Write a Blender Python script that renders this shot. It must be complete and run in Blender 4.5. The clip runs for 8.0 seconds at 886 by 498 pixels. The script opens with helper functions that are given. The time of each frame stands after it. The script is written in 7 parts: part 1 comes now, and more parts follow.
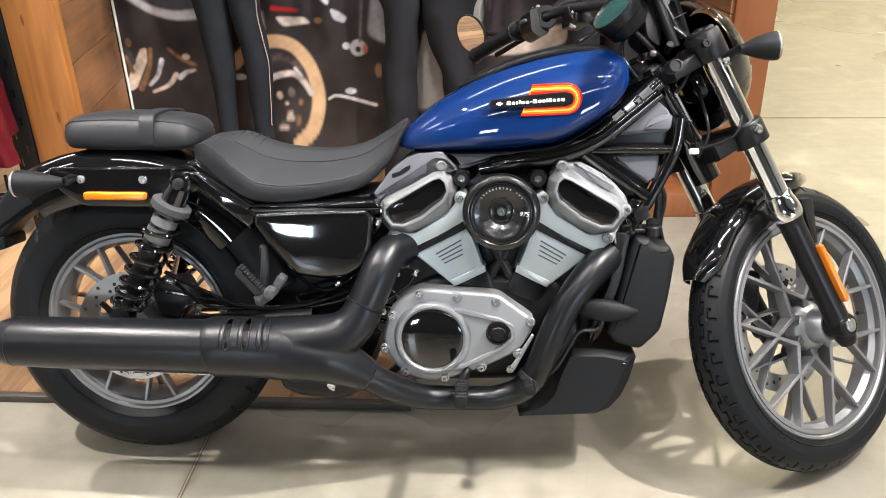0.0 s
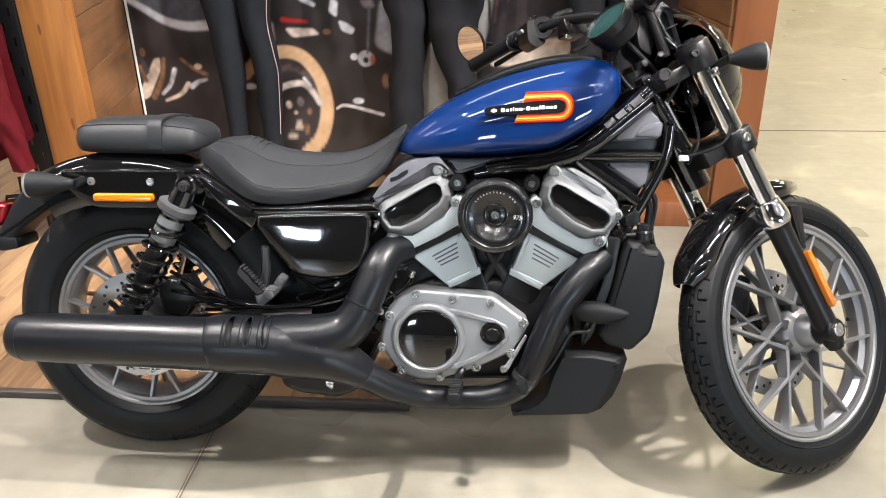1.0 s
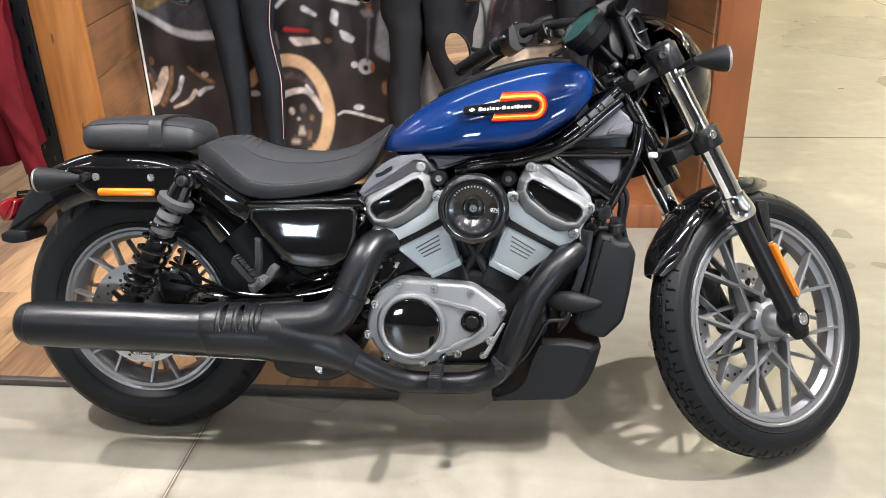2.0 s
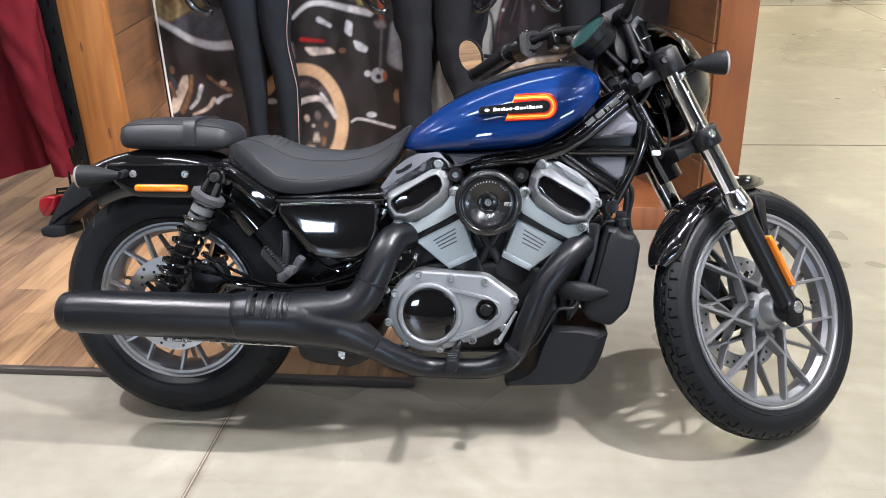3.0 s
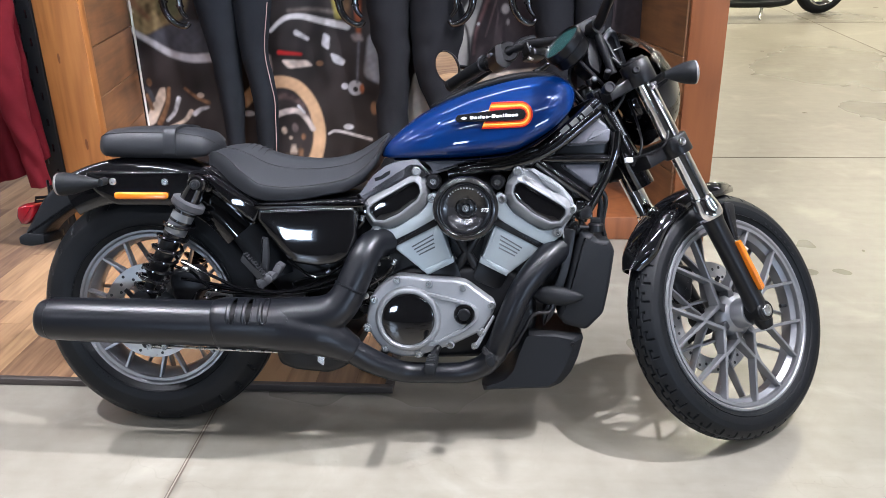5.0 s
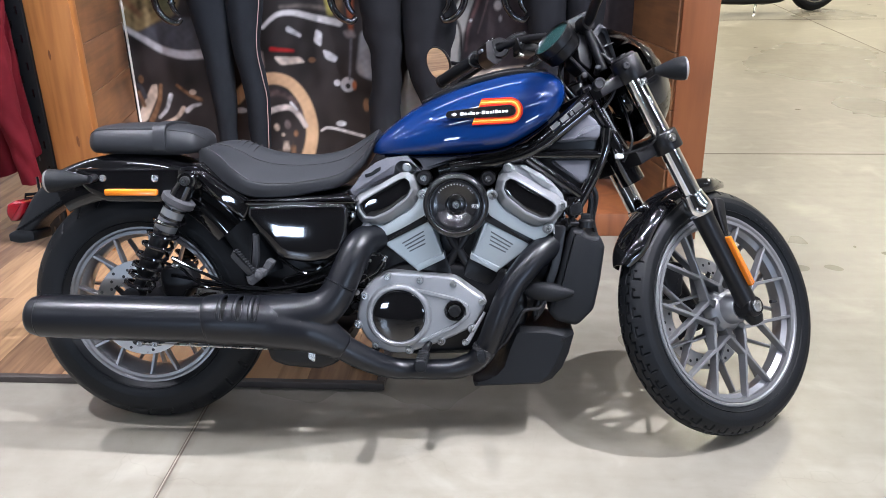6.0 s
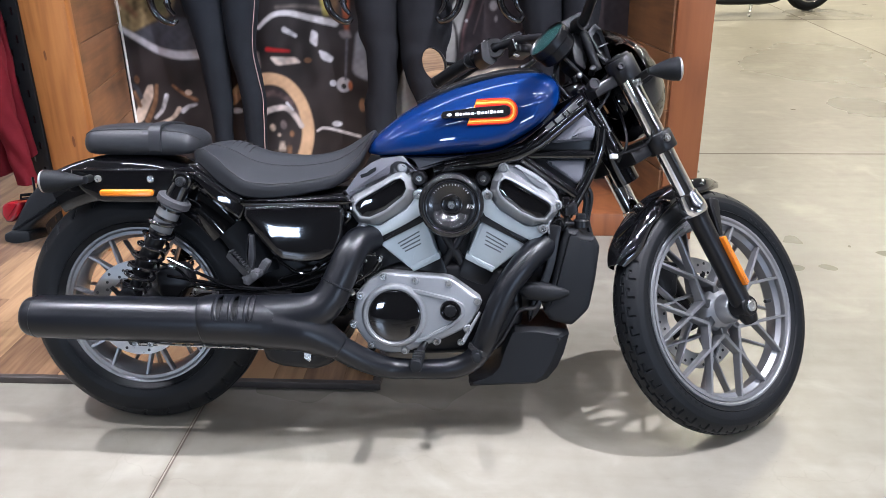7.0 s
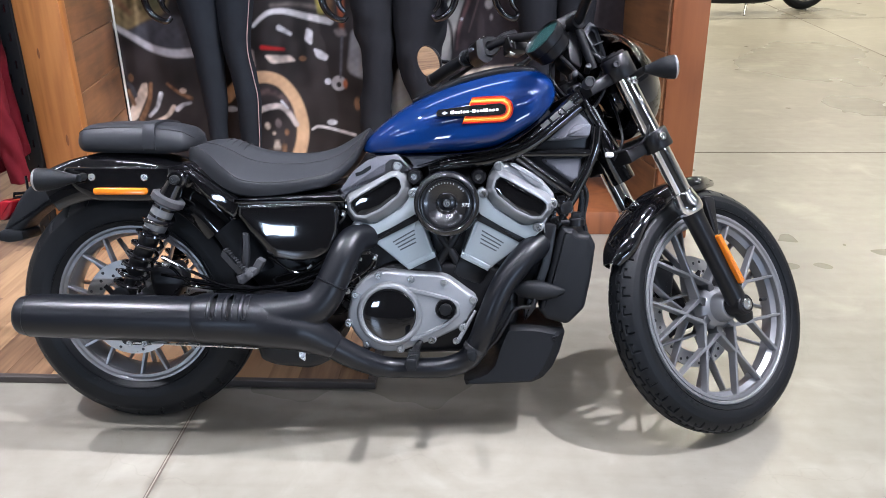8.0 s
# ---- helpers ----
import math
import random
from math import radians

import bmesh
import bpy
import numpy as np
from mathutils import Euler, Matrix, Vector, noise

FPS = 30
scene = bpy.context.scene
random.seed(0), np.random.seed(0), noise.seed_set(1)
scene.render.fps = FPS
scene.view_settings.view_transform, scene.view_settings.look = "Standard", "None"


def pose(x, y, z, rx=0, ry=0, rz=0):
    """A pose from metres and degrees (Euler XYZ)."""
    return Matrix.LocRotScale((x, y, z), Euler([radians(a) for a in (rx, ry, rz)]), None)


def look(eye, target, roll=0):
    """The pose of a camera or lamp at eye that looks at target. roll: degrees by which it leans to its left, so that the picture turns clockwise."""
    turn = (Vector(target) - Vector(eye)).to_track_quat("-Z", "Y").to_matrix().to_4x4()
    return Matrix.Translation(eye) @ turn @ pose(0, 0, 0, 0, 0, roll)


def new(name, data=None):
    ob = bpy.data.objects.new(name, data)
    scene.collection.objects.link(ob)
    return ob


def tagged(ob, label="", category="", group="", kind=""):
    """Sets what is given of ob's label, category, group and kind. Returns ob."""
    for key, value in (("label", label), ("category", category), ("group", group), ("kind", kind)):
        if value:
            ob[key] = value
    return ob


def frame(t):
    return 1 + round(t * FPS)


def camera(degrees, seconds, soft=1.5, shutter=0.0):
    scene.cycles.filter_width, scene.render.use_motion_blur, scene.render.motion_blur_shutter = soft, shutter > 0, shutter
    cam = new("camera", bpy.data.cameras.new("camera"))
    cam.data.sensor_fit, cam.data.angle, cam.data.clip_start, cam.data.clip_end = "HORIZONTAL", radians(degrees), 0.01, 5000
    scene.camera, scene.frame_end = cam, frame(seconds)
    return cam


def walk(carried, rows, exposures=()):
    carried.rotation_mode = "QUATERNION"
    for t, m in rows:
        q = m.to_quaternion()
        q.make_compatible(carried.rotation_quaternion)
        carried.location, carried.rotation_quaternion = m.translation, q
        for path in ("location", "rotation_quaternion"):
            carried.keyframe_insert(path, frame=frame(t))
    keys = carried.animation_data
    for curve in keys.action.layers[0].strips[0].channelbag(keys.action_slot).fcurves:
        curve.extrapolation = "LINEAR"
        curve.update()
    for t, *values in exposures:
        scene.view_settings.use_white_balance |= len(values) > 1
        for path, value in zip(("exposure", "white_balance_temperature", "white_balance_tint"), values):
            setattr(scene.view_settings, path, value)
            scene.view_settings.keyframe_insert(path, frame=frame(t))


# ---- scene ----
cam = camera(55.86, 8.0, soft=0.6)
# seconds, eye, yaw, pitch, roll
PATH = [
    (0.0, (0.8252, -1.5720, 1.3532), 4.063, -27.234, -1.349),
    (0.5, (0.8084, -1.6056, 1.3528), 4.310, -26.713, -1.244),
    (1.0, (0.8676, -1.6275, 1.3552), 5.094, -26.297, -1.290),
    (1.5, (0.9534, -1.6701, 1.3543), 5.930, -25.839, -1.521),
    (3.0, (0.9273, -1.8747, 1.3607), 6.237, -24.378, -1.617),
    (3.5, (0.9138, -1.9068, 1.3596), 5.800, -23.853, -1.406),
    (4.0, (0.9197, -1.9025, 1.3538), 5.308, -23.431, -1.204),
    (4.5, (0.9242, -1.9093, 1.3518), 4.680, -23.165, -1.075),
    (5.0, (0.9242, -1.9168, 1.3496), 4.374, -23.274, -1.092),
    (6.5, (0.9417, -1.9167, 1.3469), 3.951, -23.488, -1.037),
    (7.0, (0.9409, -1.9207, 1.3493), 3.821, -23.473, -1.024),
    (7.5, (0.9415, -1.9210, 1.3496), 3.594, -23.484, -0.940),
    (8.0, (0.9411, -1.9159, 1.3464), 3.485, -23.557, -0.920),
]


def aim(eye, yaw, pitch, roll):
    a, b = radians(yaw), radians(pitch)
    ahead = Vector((-math.sin(a) * math.cos(b), math.cos(a) * math.cos(b), math.sin(b)))
    return look(eye, Vector(eye) + ahead, roll)


walk(cam, [(t, aim(eye, yaw, pitch, roll)) for t, eye, yaw, pitch, roll in PATH],
     exposures=[(0.0, 0.22, 6700, 13), (1.5, 0.19, 6600, 13), (3.0, 0.05, 6130, 15), (3.5, 0.07, 6000, 15), (4.5, 0.02, 5900, 16), (8.0, -0.02, 5750, 17.5)])

# ---- world, lamps ----
world = bpy.data.worlds.new("showroom_world")
scene.world = world
world.use_nodes = True
wn = world.node_tree
sky = wn.nodes.new("ShaderNodeTexSky")
sky.sky_type, sky.sun_disc, sky.sun_elevation, sky.sun_rotation = "NISHITA", False, radians(40), radians(200)
wn.links.new(sky.outputs[0], wn.nodes["Background"].inputs[0])
wn.nodes["Background"].inputs[1].default_value = 0.15
scene.view_settings.exposure = 0.0
CEIL = 5.2


def strip_lamp(x, y, length, power):
    d = bpy.data.lights.new("strip_light", "AREA")
    d.shape, d.size, d.size_y, d.energy, d.color = "RECTANGLE", length, 0.09, power, (0.97, 0.98, 1.0) if y < 5 else (1.0, 0.91, 0.62)
    o = new("strip_light", d)
    o.matrix_world = pose(x, y, CEIL - 0.62)


def track_lamp(x, y, target, power, spread=70, size=0.042):
    d = bpy.data.lights.new("track_light", "SPOT")
    d.energy, d.spot_size, d.spot_blend, d.shadow_soft_size, d.color = power, radians(spread), 0.8, size, (1.0, 0.98, 0.94)
    o = new("track_light", d)
    o.matrix_world = look((x, y, CEIL - 0.75), target)


STRIPS = [(x, y) for y in (-4.5, -1.0, 2.5, 6.0, 9.5, 13.0) for x in (-4.5, -0.6, 3.3, 7.2)]
for sx, sy in STRIPS:
    strip_lamp(sx, sy, 2.4, 66 if sy < 0 else 38 if sy < 5 else 180)
TRACKS = [(2.95, -0.20, (-0.4, -0.4, 0.0), 1400, 60), (0.50, -1.25, (0.6, -0.6, 0.0), 330, 84), (-1.75, -0.05, (0.1, -0.4, 0.0), 900, 30), (3.0, -1.4, (0.2, 1.6, 0.7), 1050, 46)]
for row in TRACKS:
    track_lamp(*row)


def window_light(x0, x1, z0, z1, y, power):
    """Area lamp in an opening of the shop front, standing in for cool daylight."""
    d = bpy.data.lights.new("window_light", "AREA")
    d.shape, d.size, d.size_y, d.energy, d.color = "RECTANGLE", x1 - x0, z1 - z0, power, (0.70, 0.86, 1.0)
    o = new("window_light", d)
    o.matrix_world = look(((x0 + x1) / 2, y, (z0 + z1) / 2), ((x0 + x1) / 2, y + 1, (z0 + z1) / 2))


window_light(-2.65, -1.55, 1.16, 1.82, -9.12, 75)
# made-up opening, added for light from the right
window_light(5.05, 9.55, 1.16, 1.82, -9.12, 260)


# ---- materials ----
def mat(name, color, rough=0.5, metal=0.0, vary=0.0, scale=20.0, bump=0.0, bump_scale=200.0, coat=0.0, tint=None, rvary=0.0, spec=0.5, stretch=(1, 1, 1)):
    m = bpy.data.materials.new(name)
    m.use_nodes = True
    nt = m.node_tree
    b = nt.nodes["Principled BSDF"]
    b.inputs["Base Color"].default_value = (*color, 1)
    b.inputs["Roughness"].default_value = rough
    b.inputs["Metallic"].default_value = metal
    b.inputs["Coat Weight"].default_value = coat
    b.inputs["Coat Roughness"].default_value = 0.03
    b.inputs["Specular IOR Level"].default_value = spec
    tc = nt.nodes.new("ShaderNodeTexCoord")
    mp = nt.nodes.new("ShaderNodeMapping")
    mp.inputs["Scale"].default_value = stretch
    nt.links.new(tc.outputs["Object"], mp.inputs[0])
    if vary or rvary:
        n = nt.nodes.new("ShaderNodeTexNoise")
        n.inputs["Scale"].default_value, n.inputs["Detail"].default_value = scale, 6
        nt.links.new(mp.outputs[0], n.inputs[0])
        if vary:
            mix = nt.nodes.new("ShaderNodeMix")
            mix.data_type = "RGBA"
            dark = tint or tuple(c * (1 - vary) for c in color)
            mix.inputs[6].default_value = (*dark, 1)
            mix.inputs[7].default_value = (*[min(1, c * (1 + vary * 0.5)) for c in color], 1)
            nt.links.new(n.outputs[0], mix.inputs[0])
            nt.links.new(mix.outputs[2], b.inputs["Base Color"])
        if rvary:
            r = nt.nodes.new("ShaderNodeMapRange")
            r.inputs[3].default_value, r.inputs[4].default_value = max(0, rough - rvary), rough + rvary
            nt.links.new(n.outputs[0], r.inputs[0])
            nt.links.new(r.outputs[0], b.inputs["Roughness"])
    if bump:
        n2 = nt.nodes.new("ShaderNodeTexNoise")
        n2.inputs["Scale"].default_value, n2.inputs["Detail"].default_value = bump_scale, 4
        nt.links.new(mp.outputs[0], n2.inputs[0])
        bp = nt.nodes.new("ShaderNodeBump")
        bp.inputs["Strength"].default_value, bp.inputs["Distance"].default_value = bump, 0.002
        nt.links.new(n2.outputs[0], bp.inputs["Height"])
        nt.links.new(bp.outputs[0], b.inputs["Normal"])
    return m


def wood_mat(name, light, dark, rough=0.45, along=0, rings=9.0, per_piece=0.25, worn=0.0, lines=0.16, waves=26.0):
    """Boards: stretched grain along one axis, knots and a tone of its own for each piece."""
    m = bpy.data.materials.new(name)
    m.use_nodes = True
    nt = m.node_tree
    b = nt.nodes["Principled BSDF"]
    b.inputs["Roughness"].default_value = rough
    tc, oi = nt.nodes.new("ShaderNodeTexCoord"), nt.nodes.new("ShaderNodeObjectInfo")
    sh = nt.nodes.new("ShaderNodeVectorMath")
    sh.operation = "MULTIPLY_ADD"
    cmb = nt.nodes.new("ShaderNodeCombineXYZ")
    for i in range(3):
        nt.links.new(oi.outputs["Random"], cmb.inputs[i])
    nt.links.new(cmb.outputs[0], sh.inputs[0])
    sh.inputs[1].default_value = (17, 23, 31)
    nt.links.new(tc.outputs["Object"], sh.inputs[2])
    mp = nt.nodes.new("ShaderNodeMapping")
    s = [rings, rings, rings]
    s[along] = rings * 0.09
    mp.inputs["Scale"].default_value = s
    nt.links.new(sh.outputs[0], mp.inputs[0])
    n1, n2, n3 = (nt.nodes.new("ShaderNodeTexNoise") for _ in range(3))
    n1.inputs["Scale"].default_value, n1.inputs["Detail"].default_value, n1.inputs["Distortion"].default_value = 1.1, 3, 0.7
    n2.inputs["Scale"].default_value, n2.inputs["Detail"].default_value = 9.0, 8
    n3.inputs["Scale"].default_value, n3.inputs["Detail"].default_value = 4.5, 6
    nt.links.new(mp.outputs[0], n1.inputs[0])
    nt.links.new(mp.outputs[0], n2.inputs[0])
    nt.links.new(sh.outputs[0], n3.inputs[0])
    wave = nt.nodes.new("ShaderNodeMath")
    wave.operation = "MULTIPLY"
    wave.inputs[1].default_value = waves
    nt.links.new(n1.outputs[0], wave.inputs[0])
    sn = nt.nodes.new("ShaderNodeMath")
    sn.operation = "SINE"
    nt.links.new(wave.outputs[0], sn.inputs[0])
    add = nt.nodes.new("ShaderNodeMath")
    add.operation = "MULTIPLY_ADD"
    add.inputs[1].default_value, add.inputs[2].default_value = lines, 0.02 + lines
    nt.links.new(sn.outputs[0], add.inputs[0])
    a2 = nt.nodes.new("ShaderNodeMath")
    a2.operation = "MULTIPLY_ADD"
    a2.inputs[1].default_value = 0.55
    nt.links.new(n2.outputs[0], a2.inputs[0])
    nt.links.new(add.outputs[0], a2.inputs[2])
    a3 = nt.nodes.new("ShaderNodeMath")
    a3.operation = "MULTIPLY_ADD"
    a3.inputs[1].default_value = per_piece * 2
    nt.links.new(oi.outputs["Random"], a3.inputs[0])
    nt.links.new(a2.outputs[0], a3.inputs[2])
    a4 = nt.nodes.new("ShaderNodeMath")
    a4.operation = "MULTIPLY_ADD"
    a4.inputs[1].default_value = worn
    nt.links.new(n3.outputs[0], a4.inputs[0])
    nt.links.new(a3.outputs[0], a4.inputs[2])
    sub = nt.nodes.new("ShaderNodeMath")
    sub.operation = "SUBTRACT"
    sub.inputs[1].default_value = per_piece + worn * 0.5
    nt.links.new(a4.outputs[0], sub.inputs[0])
    mix = nt.nodes.new("ShaderNodeMix")
    mix.data_type = "RGBA"
    mix.inputs[6].default_value, mix.inputs[7].default_value = (*light, 1), (*dark, 1)
    nt.links.new(sub.outputs[0], mix.inputs[0])
    nt.links.new(mix.outputs[2], b.inputs["Base Color"])
    bp = nt.nodes.new("ShaderNodeBump")
    bp.inputs["Strength"].default_value, bp.inputs["Distance"].default_value = 0.25, 0.0015
    nt.links.new(a2.outputs[0], bp.inputs["Height"])
    nt.links.new(bp.outputs[0], b.inputs["Normal"])
    return m


def concrete_mat():
    """Ground and sealed concrete: broad cloudy tones, finer blotches, dark specks and long trowel marks."""
    m = bpy.data.materials.new("polished_concrete")
    m.use_nodes = True
    nt = m.node_tree
    b = nt.nodes["Principled BSDF"]
    tc = nt.nodes.new("ShaderNodeTexCoord")

    def noise_tex(scale, detail, dist=0.0, stretch=None):
        n = nt.nodes.new("ShaderNodeTexNoise")
        n.inputs["Scale"].default_value, n.inputs["Detail"].default_value, n.inputs["Distortion"].default_value = scale, detail, dist
        if stretch:
            mp = nt.nodes.new("ShaderNodeMapping")
            mp.inputs["Scale"].default_value, mp.inputs["Rotation"].default_value = stretch, (0, 0, 0.6)
            nt.links.new(tc.outputs["Object"], mp.inputs[0])
            nt.links.new(mp.outputs[0], n.inputs[0])
        else:
            nt.links.new(tc.outputs["Object"], n.inputs[0])
        return n.outputs[0]

    def calc(op, a, k, c=0.0):
        q = nt.nodes.new("ShaderNodeMath")
        q.operation = op
        nt.links.new(a, q.inputs[0])
        if isinstance(k, (int, float)):
            q.inputs[1].default_value = k
        else:
            nt.links.new(k, q.inputs[1])
        if isinstance(c, (int, float)):
            q.inputs[2].default_value = c
        else:
            nt.links.new(c, q.inputs[2])
        return q.outputs[0]

    def limits(a, lo, hi):
        r = nt.nodes.new("ShaderNodeMapRange")
        r.inputs[1].default_value, r.inputs[2].default_value = lo, hi
        nt.links.new(a, r.inputs[0])
        return r.outputs[0]

    cloud, blotch, fine, grain = noise_tex(0.7, 4), noise_tex(2.6, 9), noise_tex(16.0, 8), noise_tex(70.0, 6)
    trowel = noise_tex(4.0, 5, 0.3, (0.5, 5.0, 1.0))
    tone = calc("MULTIPLY_ADD", cloud, 0.42)
    q = calc("MULTIPLY_ADD", blotch, 0.42, tone)
    q = calc("MULTIPLY_ADD", fine, 0.34, q)
    q = calc("MULTIPLY_ADD", trowel, 0.26, q)
    q = calc("SUBTRACT", q, 0.20)
    ramp = nt.nodes.new("ShaderNodeValToRGB")
    e = ramp.color_ramp.elements
    e[0].position, e[0].color = 0.12, (0.140, 0.122, 0.094, 1)
    e[1].position, e[1].color = 0.92, (0.330, 0.305, 0.250, 1)
    pale = limits(noise_tex(3.4, 9, 0.8), 0.56, 0.74)
    q = calc("MULTIPLY_ADD", pale, 0.30, q)
    speck = limits(noise_tex(130.0, 2), 0.70, 0.76)
    q = calc("MULTIPLY_ADD", speck, -0.22, q)
    warp = nt.nodes.new("ShaderNodeTexNoise")
    warp.inputs["Scale"].default_value, warp.inputs["Detail"].default_value = 2.5, 5
    nt.links.new(tc.outputs["Object"], warp.inputs[0])
    bent = nt.nodes.new("ShaderNodeVectorMath")
    bent.operation = "MULTIPLY_ADD"
    bent.inputs[1].default_value = (0.7, 0.7, 0.0)
    nt.links.new(warp.outputs[1], bent.inputs[0])
    nt.links.new(tc.outputs["Object"], bent.inputs[2])
    hair = nt.nodes.new("ShaderNodeTexVoronoi")
    hair.feature = "DISTANCE_TO_EDGE"
    hair.inputs["Scale"].default_value = 2.3
    nt.links.new(bent.outputs[0], hair.inputs["Vector"])
    thin = limits(hair.outputs["Distance"], 0.006, 0.0)
    where = limits(noise_tex(1.7, 3), 0.54, 0.62)
    q = calc("MULTIPLY_ADD", calc("MULTIPLY", thin, where), -0.09, q)
    # dirt worked in along the sawn joint
    axes = nt.nodes.new("ShaderNodeSeparateXYZ")
    nt.links.new(tc.outputs["Object"], axes.inputs[0])
    off = calc("ABSOLUTE", calc("SUBTRACT", axes.outputs[0], 0.116), 0.0)
    dirt = calc("MULTIPLY", limits(off, 0.026, 0.004), limits(noise_tex(9.0, 5), 0.30, 0.62))
    dirt = calc("MULTIPLY", dirt, limits(axes.outputs[1], 0.16, 0.10))
    q = calc("MULTIPLY_ADD", dirt, -0.42, q)
    nt.links.new(q, ramp.inputs[0])
    nt.links.new(ramp.outputs[0], b.inputs["Base Color"])
    r = nt.nodes.new("ShaderNodeMapRange")
    r.inputs[1].default_value, r.inputs[2].default_value, r.inputs[3].default_value, r.inputs[4].default_value = 0.3, 0.7, 0.25, 0.34
    nt.links.new(cloud, r.inputs[0])
    nt.links.new(r.outputs[0], b.inputs["Roughness"])
    bp = nt.nodes.new("ShaderNodeBump")
    bp.inputs["Strength"].default_value, bp.inputs["Distance"].default_value = 0.06, 0.002
    nt.links.new(grain, bp.inputs["Height"])
    nt.links.new(bp.outputs[0], b.inputs["Normal"])
    return m


CONCRETE = concrete_mat()
JOINT = mat("joint_sealant", (0.13, 0.10, 0.075), 0.7, vary=0.6, scale=14)
PLASTER = mat("white_wall_paint", (0.55, 0.54, 0.52), 0.75, vary=0.06, scale=3, bump=0.1)
CEILING = mat("ceiling_paint", (0.13, 0.13, 0.133), 0.85, vary=0.08, scale=2)
OAK = wood_mat("plank_floor_wood", (0.47, 0.285, 0.145), (0.150, 0.085, 0.052), 0.25, along=0, rings=9, per_piece=0.46, worn=0.42, lines=0.14)
BEAM = wood_mat("fir_beam_wood", (0.43, 0.185, 0.050), (0.17, 0.058, 0.016), 0.42, along=2, rings=6.5, per_piece=0.05, worn=0.25, lines=0.15, waves=34.0)
BARN = wood_mat("barn_plank_wood", (0.27, 0.125, 0.050), (0.060, 0.032, 0.019), 0.50, along=1, rings=8, per_piece=0.30, worn=1.5, lines=0.10)
REDWOOD = wood_mat("stained_post_wood", (0.30, 0.105, 0.035), (0.15, 0.048, 0.018), 0.45, along=2, rings=5, per_piece=0.05, worn=0.3)
TRIM = mat("dark_edge_trim", (0.060, 0.047, 0.040), 0.5, vary=0.3, scale=25, bump=0.1)
BLACK_STEEL = mat("black_powder_coated_steel", (0.011, 0.011, 0.012), 0.5, vary=0.2, scale=40, bump=0.15, bump_scale=500)
GLOSS = mat("gloss_black_paint", (0.003, 0.003, 0.0035), 0.06, coat=1.0)
SATIN = mat("satin_black_paint", (0.0055, 0.0055, 0.0062), 0.34, rvary=0.06, scale=12, spec=0.30)
EXHAUST = mat("matt_black_exhaust", (0.0050, 0.0056, 0.0074), 0.32, rvary=0.012, scale=9, bump=0.025, bump_scale=900, spec=0.36)
PLASTIC = mat("textured_black_plastic", (0.0080, 0.0090, 0.0105), 0.5, vary=0.1, scale=60, bump=0.35, bump_scale=900, spec=0.22)
GREYPL = mat("dark_grey_plastic", (0.105, 0.108, 0.125), 0.42, vary=0.08, scale=60, bump=0.3, bump_scale=900)
RUBBER = mat("tyre_rubber", (0.0065, 0.0074, 0.0086), 0.46, vary=0.3, scale=18, bump=0.2, bump_scale=350, rvary=0.08, spec=0.2)
LEATHER = mat("black_vinyl", (0.0165, 0.0178, 0.0205), 0.50, vary=0.10, scale=30, bump=0.12, bump_scale=900, spec=0.35)
THREAD = mat("seat_thread", (0.012, 0.012, 0.013), 0.8)
BLUE = mat("metallic_blue_paint", (0.0001, 0.0190, 0.106), 0.42, metal=0.0, coat=1.0, vary=0.08, scale=900, spec=0.1)
SILVER = mat("grey_powder_coat", (0.275, 0.283, 0.293), 0.47, metal=0.6, vary=0.06, scale=90, bump=0.12, bump_scale=1200, rvary=0.05)
CYLGREY = mat("silver_cylinder_paint", (0.355, 0.40, 0.415), 0.38, metal=0.4, vary=0.05, scale=80, bump=0.12, bump_scale=1200)
RIMGREY = mat("cast_rim_grey", (0.285, 0.288, 0.297), 0.33, metal=0.7, vary=0.05, scale=60, rvary=0.06)
CHROME = mat("chrome", (0.80, 0.80, 0.80), 0.06, metal=1.0, rvary=0.02, scale=30)
STEEL = mat("brushed_steel", (0.55, 0.55, 0.54), 0.28, metal=1.0, rvary=0.08, scale=60)
DISC = mat("brake_disc_steel", (0.58, 0.57, 0.55), 0.30, metal=1.0, vary=0.1, scale=80, rvary=0.06)
AMBER = mat("amber_reflector", (0.62, 0.165, 0.006), 0.2, coat=0.6, vary=0.1, scale=400)
REDLENS = mat("red_lens", (0.15, 0.004, 0.007), 0.15, coat=0.8)
LENS = mat("smoked_lens", (0.05, 0.05, 0.05), 0.08, coat=1.0)
# darker grey that stands in for the shade inside the cooling slots
SLOT_SHADE = mat("slot_shade", (0.07, 0.078, 0.082), 0.6, vary=0.1, scale=80)
CLEARLENS = mat("clear_lamp_lens", (0.36, 0.35, 0.34), 0.10, metal=0.5, coat=0.8)
DARKSTEEL = mat("dark_zinc_steel", (0.055, 0.055, 0.057), 0.36, metal=1.0, rvary=0.08, scale=60)
DIAL = mat("dial_glass", (0.022, 0.070, 0.066), 0.12, coat=1.0)
MIRROR = mat("mirror_glass", (0.85, 0.85, 0.85), 0.01, metal=1.0)
GREYINK = mat("grey_print", (0.20, 0.20, 0.20), 0.4)
FAINTINK = mat("faint_print", (0.075, 0.075, 0.075), 0.3, coat=0.8)
DISH = mat("satin_gloss_black", (0.005, 0.005, 0.006), 0.24, coat=0.35, rvary=0.01, scale=20)
COLLAR = mat("collar_plastic", (0.045, 0.046, 0.050), 0.5, vary=0.1, scale=60, bump=0.2, bump_scale=900, spec=0.35)
WHITE = mat("white_print", (0.78, 0.78, 0.76), 0.35)
